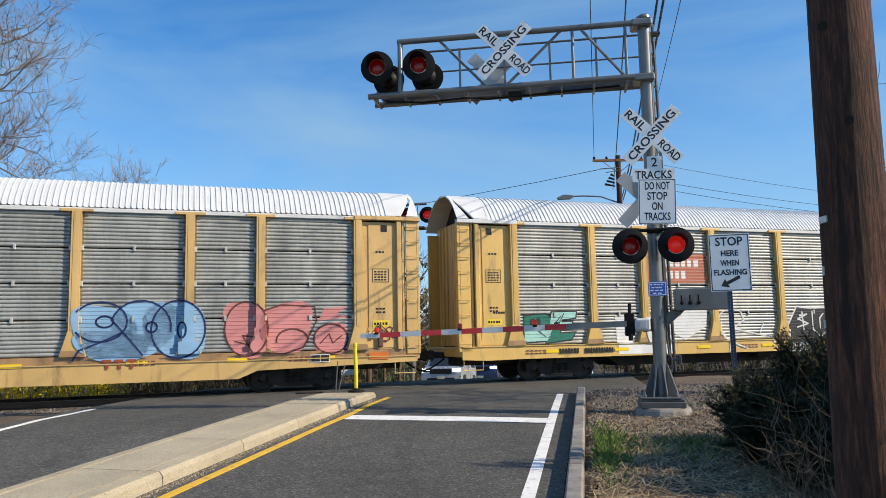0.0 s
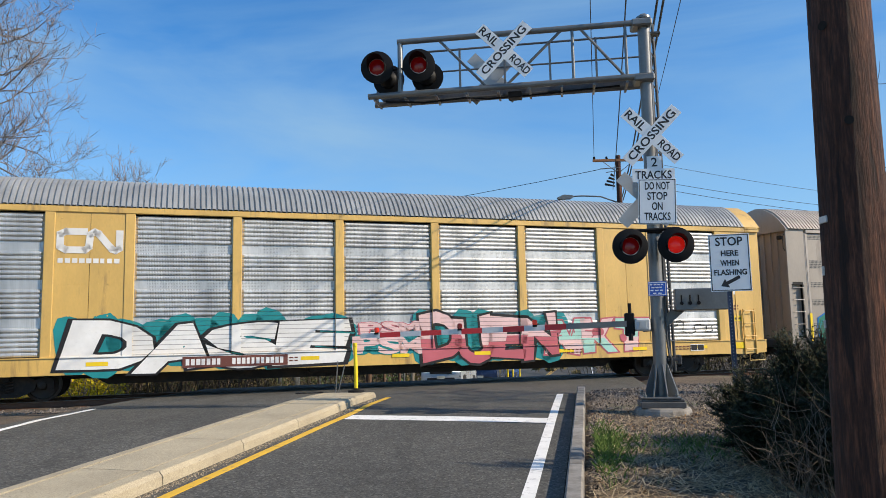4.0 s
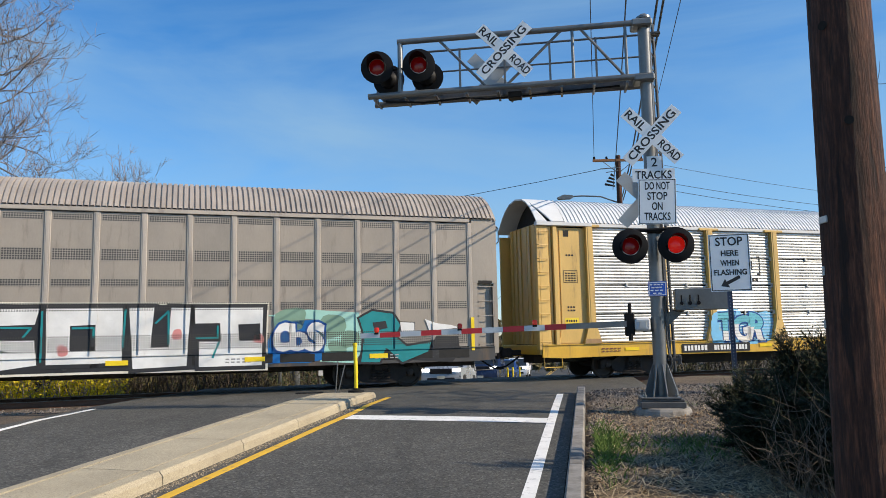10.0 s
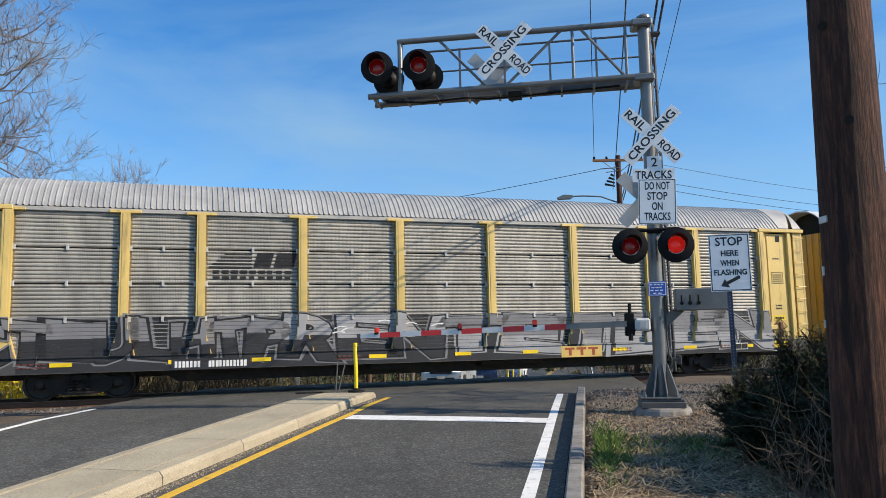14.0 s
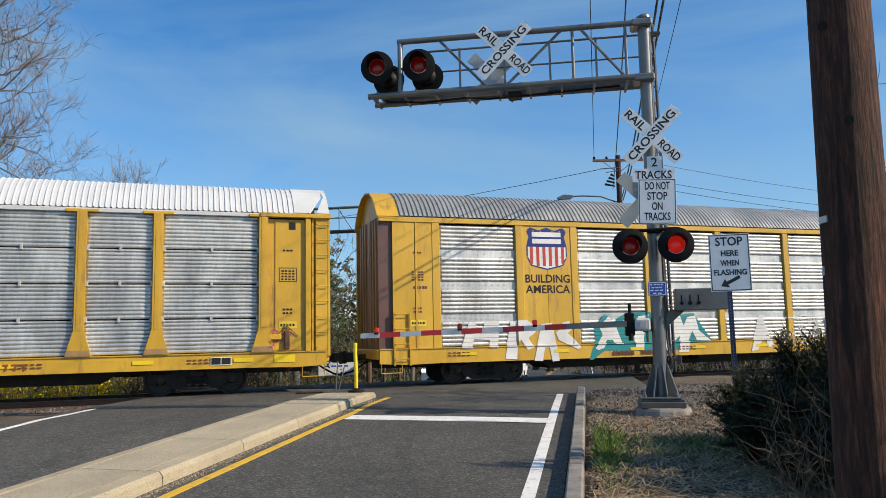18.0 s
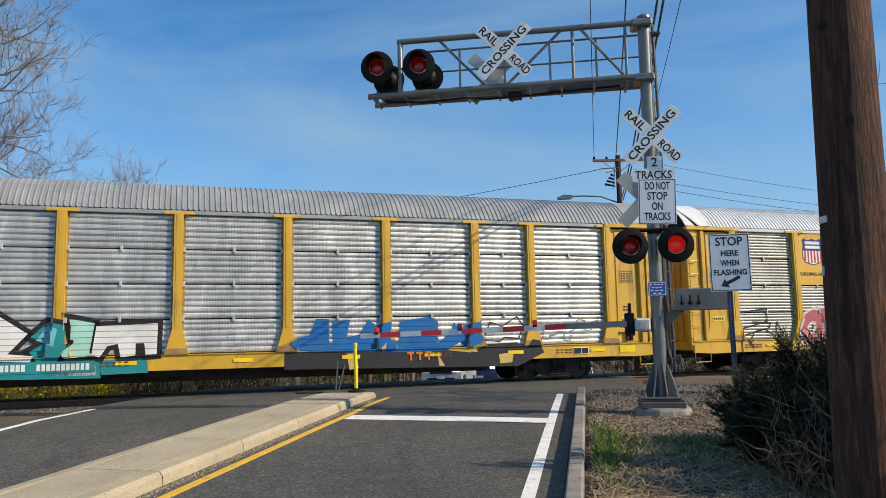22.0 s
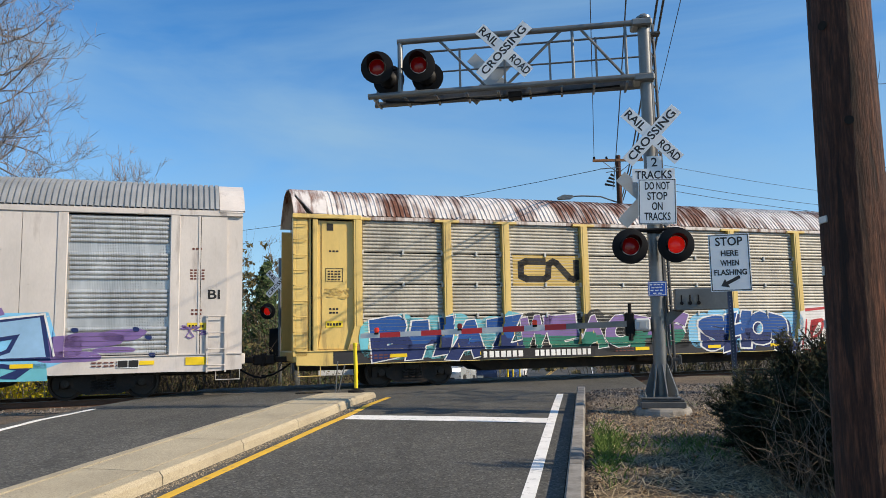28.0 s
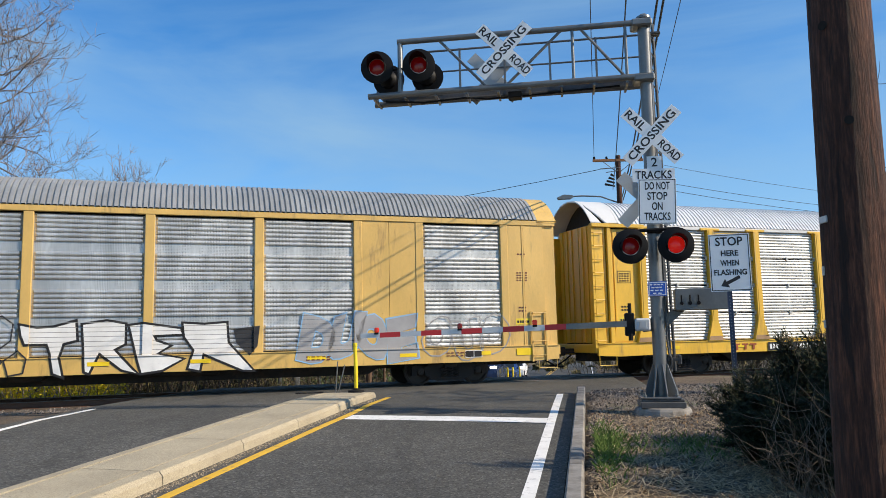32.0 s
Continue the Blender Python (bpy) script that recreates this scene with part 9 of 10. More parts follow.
        outlined(g, [(-3.3, 1.84), (-1.86, 1.9), (-1.88, 1.12), (-2.14, 1.1), (-2.18, 1.4), (-2.38, 1.4), (-2.38, 1.1), (-2.72, 1.06), (-2.8, 1.4), (-3.04, 1.34), (-3.2, 1.08), (-3.4, 1.12)], "white", 4, "black", 0.12)
        outlined(g, [(-7.86, 1.84), (-7.66, 1.8), (-7.48, 1.58), (-7.36, 1.84), (-7.06, 1.86), (-7.16, 1.5), (-7.48, 1.28), (-7.78, 1.36)], "teal", 5)
        outlined(g, [(-6.84, 1.92), (-6.38, 1.64), (-6.6, 1.2), (-6.78, 1.48)], "white", 5)
        outlined(g, [(-6.16, 1.84), (-5.6, 1.88), (-5.72, 1.48), (-6.08, 1.32)], "mint", 5)
        outlined(g, [(-4.64, 1.52), (-4.38, 1.9), (-4.16, 1.78), (-4.24, 1.36)], "aqua", 5)
        outlined(g, [(-3.88, 1.96), (-3.42, 1.88), (-3.44, 1.58), (-3.88, 1.52)], "mint", 5)
        outlined(g, [(-6.94, 1), (-3.22, 0.98), (-3.16, 0.56), (-6.9, 0.62)], "teal", 2)
        outlined(g, [(-7.44, 0.96), (-6.94, 1), (-6.86, 0.62), (-7.44, 0.62)], "mint", 2)
        outlined(g, [(-4.3, 0.96), (-3.3, 0.98), (-3.26, 0.64), (-4.24, 0.64)], "white", 2)
        outlined(g, [(-3.2, 1), (-2.1, 1), (-2.06, 0.66), (-3.16, 0.64)], "teal", 2)
        outlined(g, [(-8.36, 0.92), (-7.96, 0.96), (-7.82, 0.64), (-8.34, 0.64)], "white", 2)
        outlined(g, [(1.32, 1.08), (3.2, 1.04), (3.72, 1.28), (4.38, 1), (5.92, 1.02), (6.64, 0.94), (7.16, 1.16), (8.14, 1.2), (8.44, 1.06), (8.6, 1.28), (8.82, 1.24), (9, 0.88), (8.14, 0.5), (1.32, 0.62)], "dark", 1)
        outlined(g, [(1.44, 1.32), (2.02, 1.54), (2.16, 1.96), (2.52, 1.96), (2.54, 1.28), (2.64, 1.32), (2.62, 1.88), (3.12, 1.92), (3.02, 1.44), (3.38, 1.52), (3.64, 1.94), (3.84, 1.76), (4.26, 1.86), (4.24, 1.36), (4.52, 1.28), (4.54, 1.86), (5.48, 2), (5.68, 1.84), (5.68, 1.24), (6.04, 1.52), (6.16, 1.8), (6.4, 1.68), (7.04, 1.86), (6.92, 1.52), (7.08, 1.28), (6.56, 1.04), (6.34, 1.24), (5.92, 1.02), (4.38, 1), (1.68, 1.1)], "blue", 3)
        outlined(g, [(3, 1), (3.2, 1), (3.34, 0.6), (3.08, 0.56)], "buff", 4)
        outlined(g, [(5.6, 1), (5.84, 0.58), (5.68, 0.58)], "buff", 4)
        outlined(g, [(3.96, 1.12), (4.12, 1.28), (4.06, 1)], "buff", 4)
        outlined(g, [(6.68, 0.96), (6.76, 1.14), (6.86, 0.94)], "buff", 4)
        outlined(g, [(7.52, 0.86), (8, 0.92), (7.94, 0.62), (7.56, 0.6)], "buff", 4)
        g.stroke([(7.08, 1.28), (7.28, 1.8), (7.68, 1.68), (8.16, 1.96), (8.36, 1.68), (8.2, 1.3), (7.76, 1.36), (7.6, 1.24), (7.08, 1.28)], 0.035, "black", 6)
    elif k == 10:
        g.stroke([(-11.12, 0.68), (-11.12, 2), (-9.98, 2.12), (-10, 1.7), (-10.98, 1.48)], 0.04, "black", 6)
        g.stroke([(-10.6, 1.68), (-9.86, 1.66), (-9.92, 1.48), (-11, 1.24), (-10.66, 0.84)], 0.04, "black", 6)
        g.stroke([(-10.76, 1), (-10.54, 1.36), (-10.14, 1.44), (-9.72, 1.24), (-9.48, 0.96)], 0.04, "black", 6)
        g.stroke([(-9.58, 1.68), (-9.44, 1.4), (-9.52, 1.18), (-9.64, 1.4), (-9.58, 1.68)], 0.04, "black", 6)
        g.stroke([(-9.3, 1.12), (-9.22, 0.98), (-9.28, 0.8), (-9.4, 0.88), (-9.3, 1.12)], 0.04, "black", 6)
        g.stroke([(1.12, 0.68), (1.14, 2.04), (2.08, 2.16), (2.06, 1.88), (1.92, 1.84), (1.32, 1.48), (2.12, 1.56)], 0.04, "black", 6)
        g.stroke([(2.24, 2), (2.36, 2.18), (2.58, 2.06), (2.48, 1.74), (2.62, 1.72), (2.56, 1.44), (2.12, 1.38), (2.16, 1.6), (2.28, 1.68), (2.2, 1.92)], 0.04, "black", 6)
        g.stroke([(2.76, 1.66), (2.9, 1.96), (2.76, 2.14), (3.48, 2.12), (3.44, 1.84), (3.12, 1.58), (3.4, 1.28), (3.06, 1.2), (2.7, 1.4), (2.52, 1.18), (2.36, 1.22)], 0.04, "black", 6)
        g.stroke([(4.14, 1.36), (4.74, 1.66), (5.1, 1.6), (5.14, 1.5), (4.24, 1.18), (4.58, 0.76)], 0.04, "black", 6)
        g.stroke([(4.12, 2), (5.06, 2.12), (5, 1.68)], 0.04, "black", 6)
        g.stroke([(1.4, 1.14), (1.68, 1.36), (2, 1.28), (2.12, 0.68)], 0.04, "black", 6)
        g.stroke([(2.5, 1.18), (2.72, 0.96), (2.68, 0.68)], 0.04, "black", 6)
        g.stroke([(3.06, 1.12), (3.48, 1.08), (3.6, 0.76)], 0.04, "black", 6)
        g.stroke([(3.62, 1.44), (3.84, 1.84), (4.12, 1.9), (4.06, 1.36), (4.2, 1), (4.08, 0.72)], 0.04, "black", 6)
        g.stroke([(4.28, 0.96), (4.66, 1.28), (5.26, 1.28), (5.52, 0.96), (5.52, 0.68)], 0.04, "black", 6)
        g.stroke([(5.36, 1.76), (5.56, 1.38), (5.4, 1.22), (5.24, 1.34), (5.36, 1.76)], 0.04, "black", 6)
    elif k == 11:
        outlined(g, [(2.88, 0.98), (8.4, 0.96), (8.44, 0.54), (2.88, 0.6)], "aqua", 0)
        outlined(g, [(2.86, 1.36), (3.26, 2), (4.08, 2.1), (4.92, 1.94), (5.66, 1.92), (6.76, 2.18), (8.4, 2.2), (8.78, 0.98), (8.4, 0.84), (2.88, 0.92)], "lightblue", 0)
        outlined(g, [(2.86, 1.42), (3.2, 1.92), (3.7, 1.92), (3.84, 1.6), (3.92, 1.12), (3.6, 1.1), (3.48, 1.48), (3.32, 1.2), (3.74, 1.02), (2.92, 1.04)], "sky", 4, "navy", 0.1)
        outlined(g, [(4.12, 1.96), (4.92, 1.84), (5.28, 1.68), (5.28, 1.22), (5.4, 1.08), (4.56, 1.1), (4.04, 1.4)], "aqua", 4, "navy", 0.1)
        outlined(g, [(5.66, 1.8), (6.68, 2.12), (6.62, 1.76), (5.94, 1.48), (6.56, 1.56), (6.48, 1.26), (5.74, 1.16), (6.48, 1.08), (6.22, 0.98), (5.48, 1.12), (5.6, 1.5)], "aqua", 4, "navy", 0.1)
        outlined(g, [(6.76, 1.62), (7.04, 1.92), (8.22, 2.08), (8.38, 1.12), (7.2, 1.1), (7.6, 1.24), (7.8, 1.68), (7.32, 1.6), (7.04, 1.24), (6.76, 1.18)], "sky", 4, "navy", 0.1)
        outlined(g, [(3.5, 0.72), (4.12, 0.88), (4.5, 0.86), (4, 0.72), (4.96, 0.76), (4.32, 0.58)], "navy", 5)
        outlined(g, [(5.88, 0.68), (6.36, 0.8), (6.72, 0.76), (6.5, 0.64)], "navy", 5)
        outlined(g, [(7.04, 0.96), (7.48, 0.98), (8.06, 0.84), (7.76, 0.6), (7.34, 0.64), (7.76, 0.82)], "navy", 5)
        outlined(g, [(5.38, 2.16), (5.92, 2.36), (5.64, 2), (5.12, 1.88)], "purple", 2)
        outlined(g, [(6.82, 2.06), (7.38, 2.32), (7.46, 2.16), (7.04, 2)], "purple", 2)
        g.stroke([(2.88, 1.12), (3.26, 1.96), (3.76, 2), (4.08, 2.02)], 0.05, "white", 6)
        g.stroke([(4.12, 2.02), (4.92, 1.92), (5.36, 1.76), (5.66, 1.86), (6.76, 2.16)], 0.05, "white", 6)
        g.stroke([(6.76, 1.92), (7.04, 2.02), (8.32, 2.16), (8.56, 1.14)], 0.05, "white", 6)
    elif k == 13:
        g.stroke([(-11.12, 1.86), (-10.32, 1.96), (-10.56, 1.54), (-10.9, 1.4)], 0.08, "black", 6)
        g.stroke([(-11.12, 1.86), (-10.98, 1.44), (-10.3, 1.46), (-10.72, 1.28), (-11.24, 1.2), (-11.22, 1.04), (-10.82, 1.04)], 0.08, "black", 6)
        g.stroke([(-10.76, 0.68), (-10.7, 1.28), (-10.1, 1.88), (-9.78, 1.34), (-9.6, 1.88), (-9.36, 1.26), (-8.72, 1.98), (-8.38, 1.94), (-8.32, 1.42), (-8.66, 1.44), (-8.48, 1.1), (-8.98, 0.66)], 0.08, "black", 6)
        g.stroke([(-9.36, 1.26), (-8.76, 1.16)], 0.08, "black", 6)
        outlined(g, [(-8.24, 1.9), (-8, 2), (-7.48, 2.04), (-7.08, 2.04), (-6.76, 1.84), (-6.6, 1.5), (-6.6, 0.96), (-7, 0.96), (-7.38, 0.68), (-7.68, 0.68), (-8.06, 1), (-8.16, 1.44)], "slate", 2, "sky", 0.04)
        g.stroke([(-7.98, 1.9), (-8.06, 1.52), (-7.84, 1.22), (-7.76, 1.52), (-7.98, 1.64)], 0.03, "dark", 6)
        g.stroke([(-7.68, 1.9), (-7.4, 1.66), (-7.46, 1.06), (-7.68, 0.68)], 0.03, "dark", 6)
        g.stroke([(-7.2, 1.88), (-7.02, 1.5), (-6.8, 1.42), (-6.86, 0.96), (-6.6, 0.68)], 0.03, "dark", 6)
        g.stroke([(-6.6, 1.5), (-6.14, 1.4), (-6.18, 0.88), (-6.6, 0.68)], 0.03, "dark", 6)
        outlined(g, [(-5.88, 1.4), (-5.04, 1.8), (-4.4, 1.92), (-3.94, 2.04), (-3.48, 2), (-3.72, 1.72), (-3.6, 1.6), (-3.12, 1.44), (-2.8, 1.6), (-2.48, 1.8), (-2.7, 1.4), (-2.84, 1.2), (-2.6, 0.68), (-2.92, 0.88), (-3.16, 1.16), (-3.52, 1.16), (-3.72, 1), (-4.3, 1.04), (-4.96, 0.88), (-5.52, 1.12), (-5.66, 1.3)], "white", 3, "black", 0.03)
        g.stroke([(-5.12, 1.44), (-4.58, 1.6), (-4.62, 1.32), (-4.9, 1.24), (-5, 1.4)], 0.035, "black", 6)
        g.stroke([(-5.66, 1.3), (-5.28, 1.32), (-4.5, 1.02), (-4.44, 1.44), (-4.12, 1.36)], 0.03, "black", 6)
        g.stroke([(-4.44, 1.02), (-4.38, 1.3), (-4.24, 1), (-4.16, 1.26)], 0.03, "black", 6)
        outlined(g, [(-1.48, 1.88), (-1.14, 1.8), (-0.76, 1.82), (-0.28, 1.96), (-0.24, 1.52), (-0.54, 1.44), (-0.64, 1.1), (-0.54, 0.64), (-0.72, 0.72), (-0.8, 1.2), (-0.88, 1.44), (-1.36, 1.44), (-1.44, 1.64)], "white", 3, "black", 0.06)
        outlined(g, [(-0.1, 1.88), (0.44, 1.96), (0.86, 1.88), (0.86, 1.4), (0.6, 1.26), (1.06, 0.74), (1.16, 0.66), (0.82, 0.76), (0.28, 1.2), (0.06, 0.7), (-0.02, 0.74), (-0.06, 1.36)], "white", 3, "black", 0.06)
        outlined(g, [(0.98, 1.84), (1.3, 1.88), (2.18, 1.74), (2.22, 1.62), (1.52, 1.6), (1.6, 1.44), (1.92, 1.32), (1.6, 1.12), (2.24, 0.98), (1.76, 0.72), (1.28, 0.66), (1.14, 1.16)], "white", 3, "black", 0.06)
        outlined(g, [(2.26, 1.88), (2.76, 1.84), (3.32, 1.88), (3.36, 1.36), (4, 0.64), (3.74, 0.66), (2.74, 1.12), (2.66, 0.68), (2.4, 0.74), (2.54, 1.2), (2.3, 1.54)], "white", 3, "black", 0.06)
        outlined(g, [(3.5, 1.72), (4.18, 1.8), (4.12, 1.26), (3.92, 1.02), (3.58, 1.36)], "dark", 1)
        g.stroke([(-2.4, 0.96), (-2.38, 1.24), (-2, 1.32), (-1.84, 1.02), (-2.06, 0.68), (-2.34, 0.74), (-2.4, 0.96)], 0.035, "dark", 6)
        g.stroke([(-2.36, 1.48), (-2.28, 2), (-1.88, 2.12), (-1.64, 1.92), (-1.68, 1.52), (-1.92, 1.32)], 0.035, "dark", 6)
        g.stroke([(-1.7, 0.68), (-1.8, 1.04), (-1.52, 1.28), (-1.32, 1.08), (-1.38, 0.74), (-1.7, 0.68)], 0.035, "dark", 6)


def paint_cars():
    for k, (kind, spec) in enumerate(CARS):
        st = Decals(kind)
        stencils(k, kind, st)
        g = Decals(kind, 0.118 if kind == "closed" else spec.get("rib", 0.1))
        if k == 0:
            for cx, cz, w, h in ((4.85, 1.72, 1.5, 1.25), (5.05, 1.35, 1.7, 0.75), (5.75, 1.78, 1.5, 1.42), (6.55, 1.74, 1.45, 1.5)):
                g.poly(bubble_outline(cx, cz, w, h, random.Random(int(cx * 10)), 26), "sky", 1)
            ring(g, 4.75, 1.95, 0.62, 0.5, 150, -150, "navy")
            ring(g, 4.85, 1.95, 0.2, 0.14, 0, 360, "navy")
            g.stroke([(5.3, 1.7), (4.9, 1.5), (4.3, 1.25), (4.15, 1.0)], 0.045, "navy", 4)
            ring(g, 5.7, 1.8, 0.72, 0.68, 165, -10, "navy")
            g.stroke([(5.05, 1.95), (5.35, 1.6), (5.75, 1.1)], 0.045, "navy", 4)
            ring(g, 5.95, 1.8, 0.13, 0.13, 0, 360, "navy")
            ring(g, 6.6, 1.74, 0.66, 0.74, 180, -180, "navy")
            ring(g, 6.68, 1.72, 0.1, 0.2, 0, 360, "navy")
            for cx, cz, w, h in ((8.3, 1.72, 1.15, 1.45), (9.35, 1.75, 1.45, 1.3), (10.55, 1.42, 0.95, 0.8)):
                g.poly(bubble_outline(cx, cz, w, h, random.Random(int(cx * 10)), 26), "pink", 1)
            g.poly([(10.2, 1.9), (11.05, 2.0), (10.7, 2.1), (11.0, 2.3), (10.35, 2.25)], "pink", 1)
            ring(g, 8.3, 1.72, 0.56, 0.72, 0, 360, "maroon")
            g.stroke([(8.0, 1.4), (8.35, 1.3), (8.5, 1.5), (8.2, 1.55), (8.45, 1.1)], 0.035, "maroon", 4)
            ring(g, 9.5, 1.4, 0.42, 0.3, 190, -10, "maroon")
            g.stroke([(8.75, 2.2), (9.2, 2.35), (10.1, 2.3), (10.15, 1.9), (9.8, 1.2), (9.3, 1.05), (8.85, 1.05)], 0.04, "maroon", 4)
            ring(g, 10.55, 1.42, 0.47, 0.4, 0, 360, "maroon")
            g.stroke([(10.25, 1.3), (10.5, 1.55), (10.6, 1.3), (10.85, 1.5)], 0.035, "maroon", 4)
            maker_bar(st, 4.8, 5.65, 0.77, 0.24, "rust")
            scrawl(g, 11.5, 12.4, 1.3, 1.8, "maroon", 3)
            st.rect(11.62, 11.95, 1.55, 1.66, "buff", 7)
        elif k == 1:
            piece(g, -11.0, -9.3, 1.15, 2.1, 2, "block", ["green", "mint"], "dark", 3, None, 0.04)
            word(g, "WALL", 3.4, 9.3, 0.85, 2.05, "white", "slate", 7, None, "white", 0.04, 0.08, "slate")
            scrawl(g, 9.4, 11.0, 1.4, 1.95, "black", 8)
            g.rect(-6.7, -4.35, 2.98, 3.93, "brick", 0)
            g.row(-6.5, -4.6, 3.5, 0.24, 8, "white", 3, 1)
            g.row(-6.5, -5.1, 3.12, 0.24, 6, "white", 4, 1)
            number_bar(st, -9.9, -8.0, 0.80, 0.2, "black", None, 9)
            maker_bar(st, 5.7, 6.6, 0.78, 0.2, "brick", "black")
            g.row(-12.0, -11.6, 2.05, 0.06, 5, "black", 5, 1)
        elif k == 2:
            word(g, "DASE", -8.1, -1.3, 0.72, 1.98, "white", "black", 10, None, "teal", 0.09, 0.08)
            word(g, "PSM", -1.0, 0.95, 0.98, 1.45, "palepink", "teal", 11, None, "teal", 0.03)
            word(g, "PSM", -0.8, 0.9, 1.5, 1.85, "palepink", "rose", 15, None, None, 0.025)
            word(g, "DUEN", 1.0, 5.2, 0.72, 2.0, "palepink", "black", 12, "rose", "teal", 0.08)
            piece(g, 4.9, 8.4, 0.8, 1.9, 3, "block", ["mint", "palepink"], "rose", 13, None, 0.05)
            scrawl(g, 9.0, 11.0, 1.2, 1.8, "black", 14)
            worm(g, -8.45, -7.0, 3.72, 4.24, "white", 0.17)
            g.row(-8.45, -7.0, 3.42, 0.12, 9, "white", 5, 1)
            scrawl(g, -12.3, -11.6, 2.9, 3.9, "white", 15, 7)
            number_bar(st, -5.4, -2.9, 0.79, 0.2, "white", "maroon", 11)
            g.row(11.6, 12.0, 2.6, 0.2, 2, "white", 7, 1)
        elif k == 3:
            g.rect(-9.6, -8.85, 1.58, 1.95, "dark", 5)
            word(g, "GRAZ", -7.45, -2.2, 0.92, 2.1, "aqua", "navy", 22, "mint", "lightblue", 0.05, 0.07, shine="white")
            scrawl(g, -2.2, -1.2, 1.2, 1.9, "navy", 25, 8)
            word(g, "FEAUR", -1.2, 4.3, 0.85, 1.9, "salmon", "dark", 23, "slate", "white", 0.05, 0.05, "dark", shine="palepink")
            word(g, "YEMZO", 4.2, 11.2, 0.85, 2.0, "white", "dark", 24, "mint", "white", 0.05, 0.05, "green", shine="white")
            letters("LD LMT   80000", 0.1, ink("black"), TRAIN[k], pose(-7.33, -1.452, 2.56), "print", 0.0, 1.0, 0.92)["kind"] = "stuff"
            letters("LT WT    82600", 0.1, ink("black"), TRAIN[k], pose(-7.33, -1.452, 2.42), "print", 0.0, 1.0, 0.92)["kind"] = "stuff"
            g.row(-9.44, -8.83, 3.0, 0.21, 3, "black", 8, 1)
            number_bar(g, -9.3, -8.0, 2.38, 0.2, "black", None, 21)
            for r in range(2):
                g.row(-7.3, -6.1, 2.42 + 0.13 * r, 0.06, 6, "maroon", 30 + r, 1)
            g.row(8.3, 9.4, 2.9, 0.2, 7, "black", 31, 1)
        elif k == 4:
            for r in range(3):
                g.row(-6.75, -6.15, 1.5 + r * 0.17, 0.09, 4, "white", 36 + r, 3)
            for i, (cx, cz) in enumerate(((-5.1, 1.6), (-4.85, 1.3), (-2.55, 1.4), (-0.75, 1.7), (-0.85, 1.95), (1.55, 1.25), (4.2, 1.6), (6.25, 1.45))):
                g.poly(bubble_outline(cx, cz, 0.26, 0.26, random.Random(i), 12), "pink", 6)
            outlined(g, [(6.34, 0.92), (6.38, 1.2), (6.56, 1.54), (6.7, 1.84), (7.08, 1.92), (7.84, 1.94), (8.06, 1.5), (7.94, 0.86), (7.56, 0.78), (6.34, 0.8)], "blue", 1)
            word(g, "cbs", 6.63, 7.97, 1.08, 1.86, "white", "royal", 34, None, None, 0.04, 0.035, wobble=0.02)
            outlined(g, [(6.46, 2.06), (7.54, 2.22), (8.96, 2.12), (9.04, 1.04), (8.78, 0.74), (7.86, 0.8), (8.02, 1.5), (7.84, 1.94), (7, 1.98)], "mint", 0)
            for cx, cz, w, h in ((7.07, 1.95, 0.9, 0.6), (8.21, 1.75, 0.7, 0.7), (8.70, 1.4, 0.5, 0.5), (8.36, 1.15, 0.5, 0.4)):
                g.poly(bubble_outline(cx, cz, w, h, random.Random(int(cx * 10)), 14), "moss", 1)
            outlined(g, [(9, 0.76), (9.12, 1.48), (8.96, 1.96), (9.34, 2.16), (9.92, 2.08), (10.14, 1.76), (9.98, 1.44), (10.32, 1.16), (11.06, 1.26), (10.94, 1), (10.18, 0.72), (9.72, 1.14), (9.52, 0.74)], "teal", 3, "dark", 0.06)
            outlined(g, [(9.34, 1.84), (9.72, 1.88), (9.78, 1.68), (9.4, 1.6)], "dark", 4)
            outlined(g, [(10.32, 0.8), (10.4, 1.12), (11.08, 1.2), (11.2, 1.44), (11.88, 1.42), (11.94, 0.96), (11.66, 0.68)], "dark", 2)
            outlined(g, [(10.14, 1.84), (10.56, 1.82), (10.56, 1.52), (10.18, 1.54)], "white", 5, "dark", 0.02)
            outlined(g, [(10.88, 1.92), (11.2, 1.8), (11.66, 1.74), (11.94, 1.66), (11.5, 1.62), (11, 1.6)], "white", 5)
            letters("LD LMT   80000", 0.1, ink("black"), TRAIN[k], pose(-7.23, -1.452, 2.58), "print", 0.0, 1.0, 0.92)["kind"] = "stuff"
            letters("LT WT    82600", 0.1, ink("black"), TRAIN[k], pose(-7.23, -1.452, 2.44), "print", 0.0, 1.0, 0.92)["kind"] = "stuff"
            g.row(-9.64, -9.06, 3.0, 0.21, 3, "black", 8, 1)
            number_bar(g, -9.5, -8.1, 2.38, 0.2, "black", None, 41)
            for r in range(2):
                g.row(-7.5, -6.3, 2.42 + 0.13 * r, 0.06, 6, "maroon", 50 + r, 1)
        elif k == 5:
            word(g, "TGR", -6.6, -4.7, 1.05, 2.0, "aqua", "royal", 40, "white", "lightblue", 0.05)
            for sg in (0, 1):
                x = -6.2 if sg == 0 else -4.72
                d = 0.14 if sg == 0 else -0.14
                for a, b, c, e in ((min(x, x + d * 0.35), max(x, x + d * 0.35), 3.25, 3.9), (min(x, x + d), max(x, x + d), 3.25, 3.31), (min(x, x + d), max(x, x + d), 3.84, 3.9)):
                    g.rect(a, b, c, e, "black", 1)
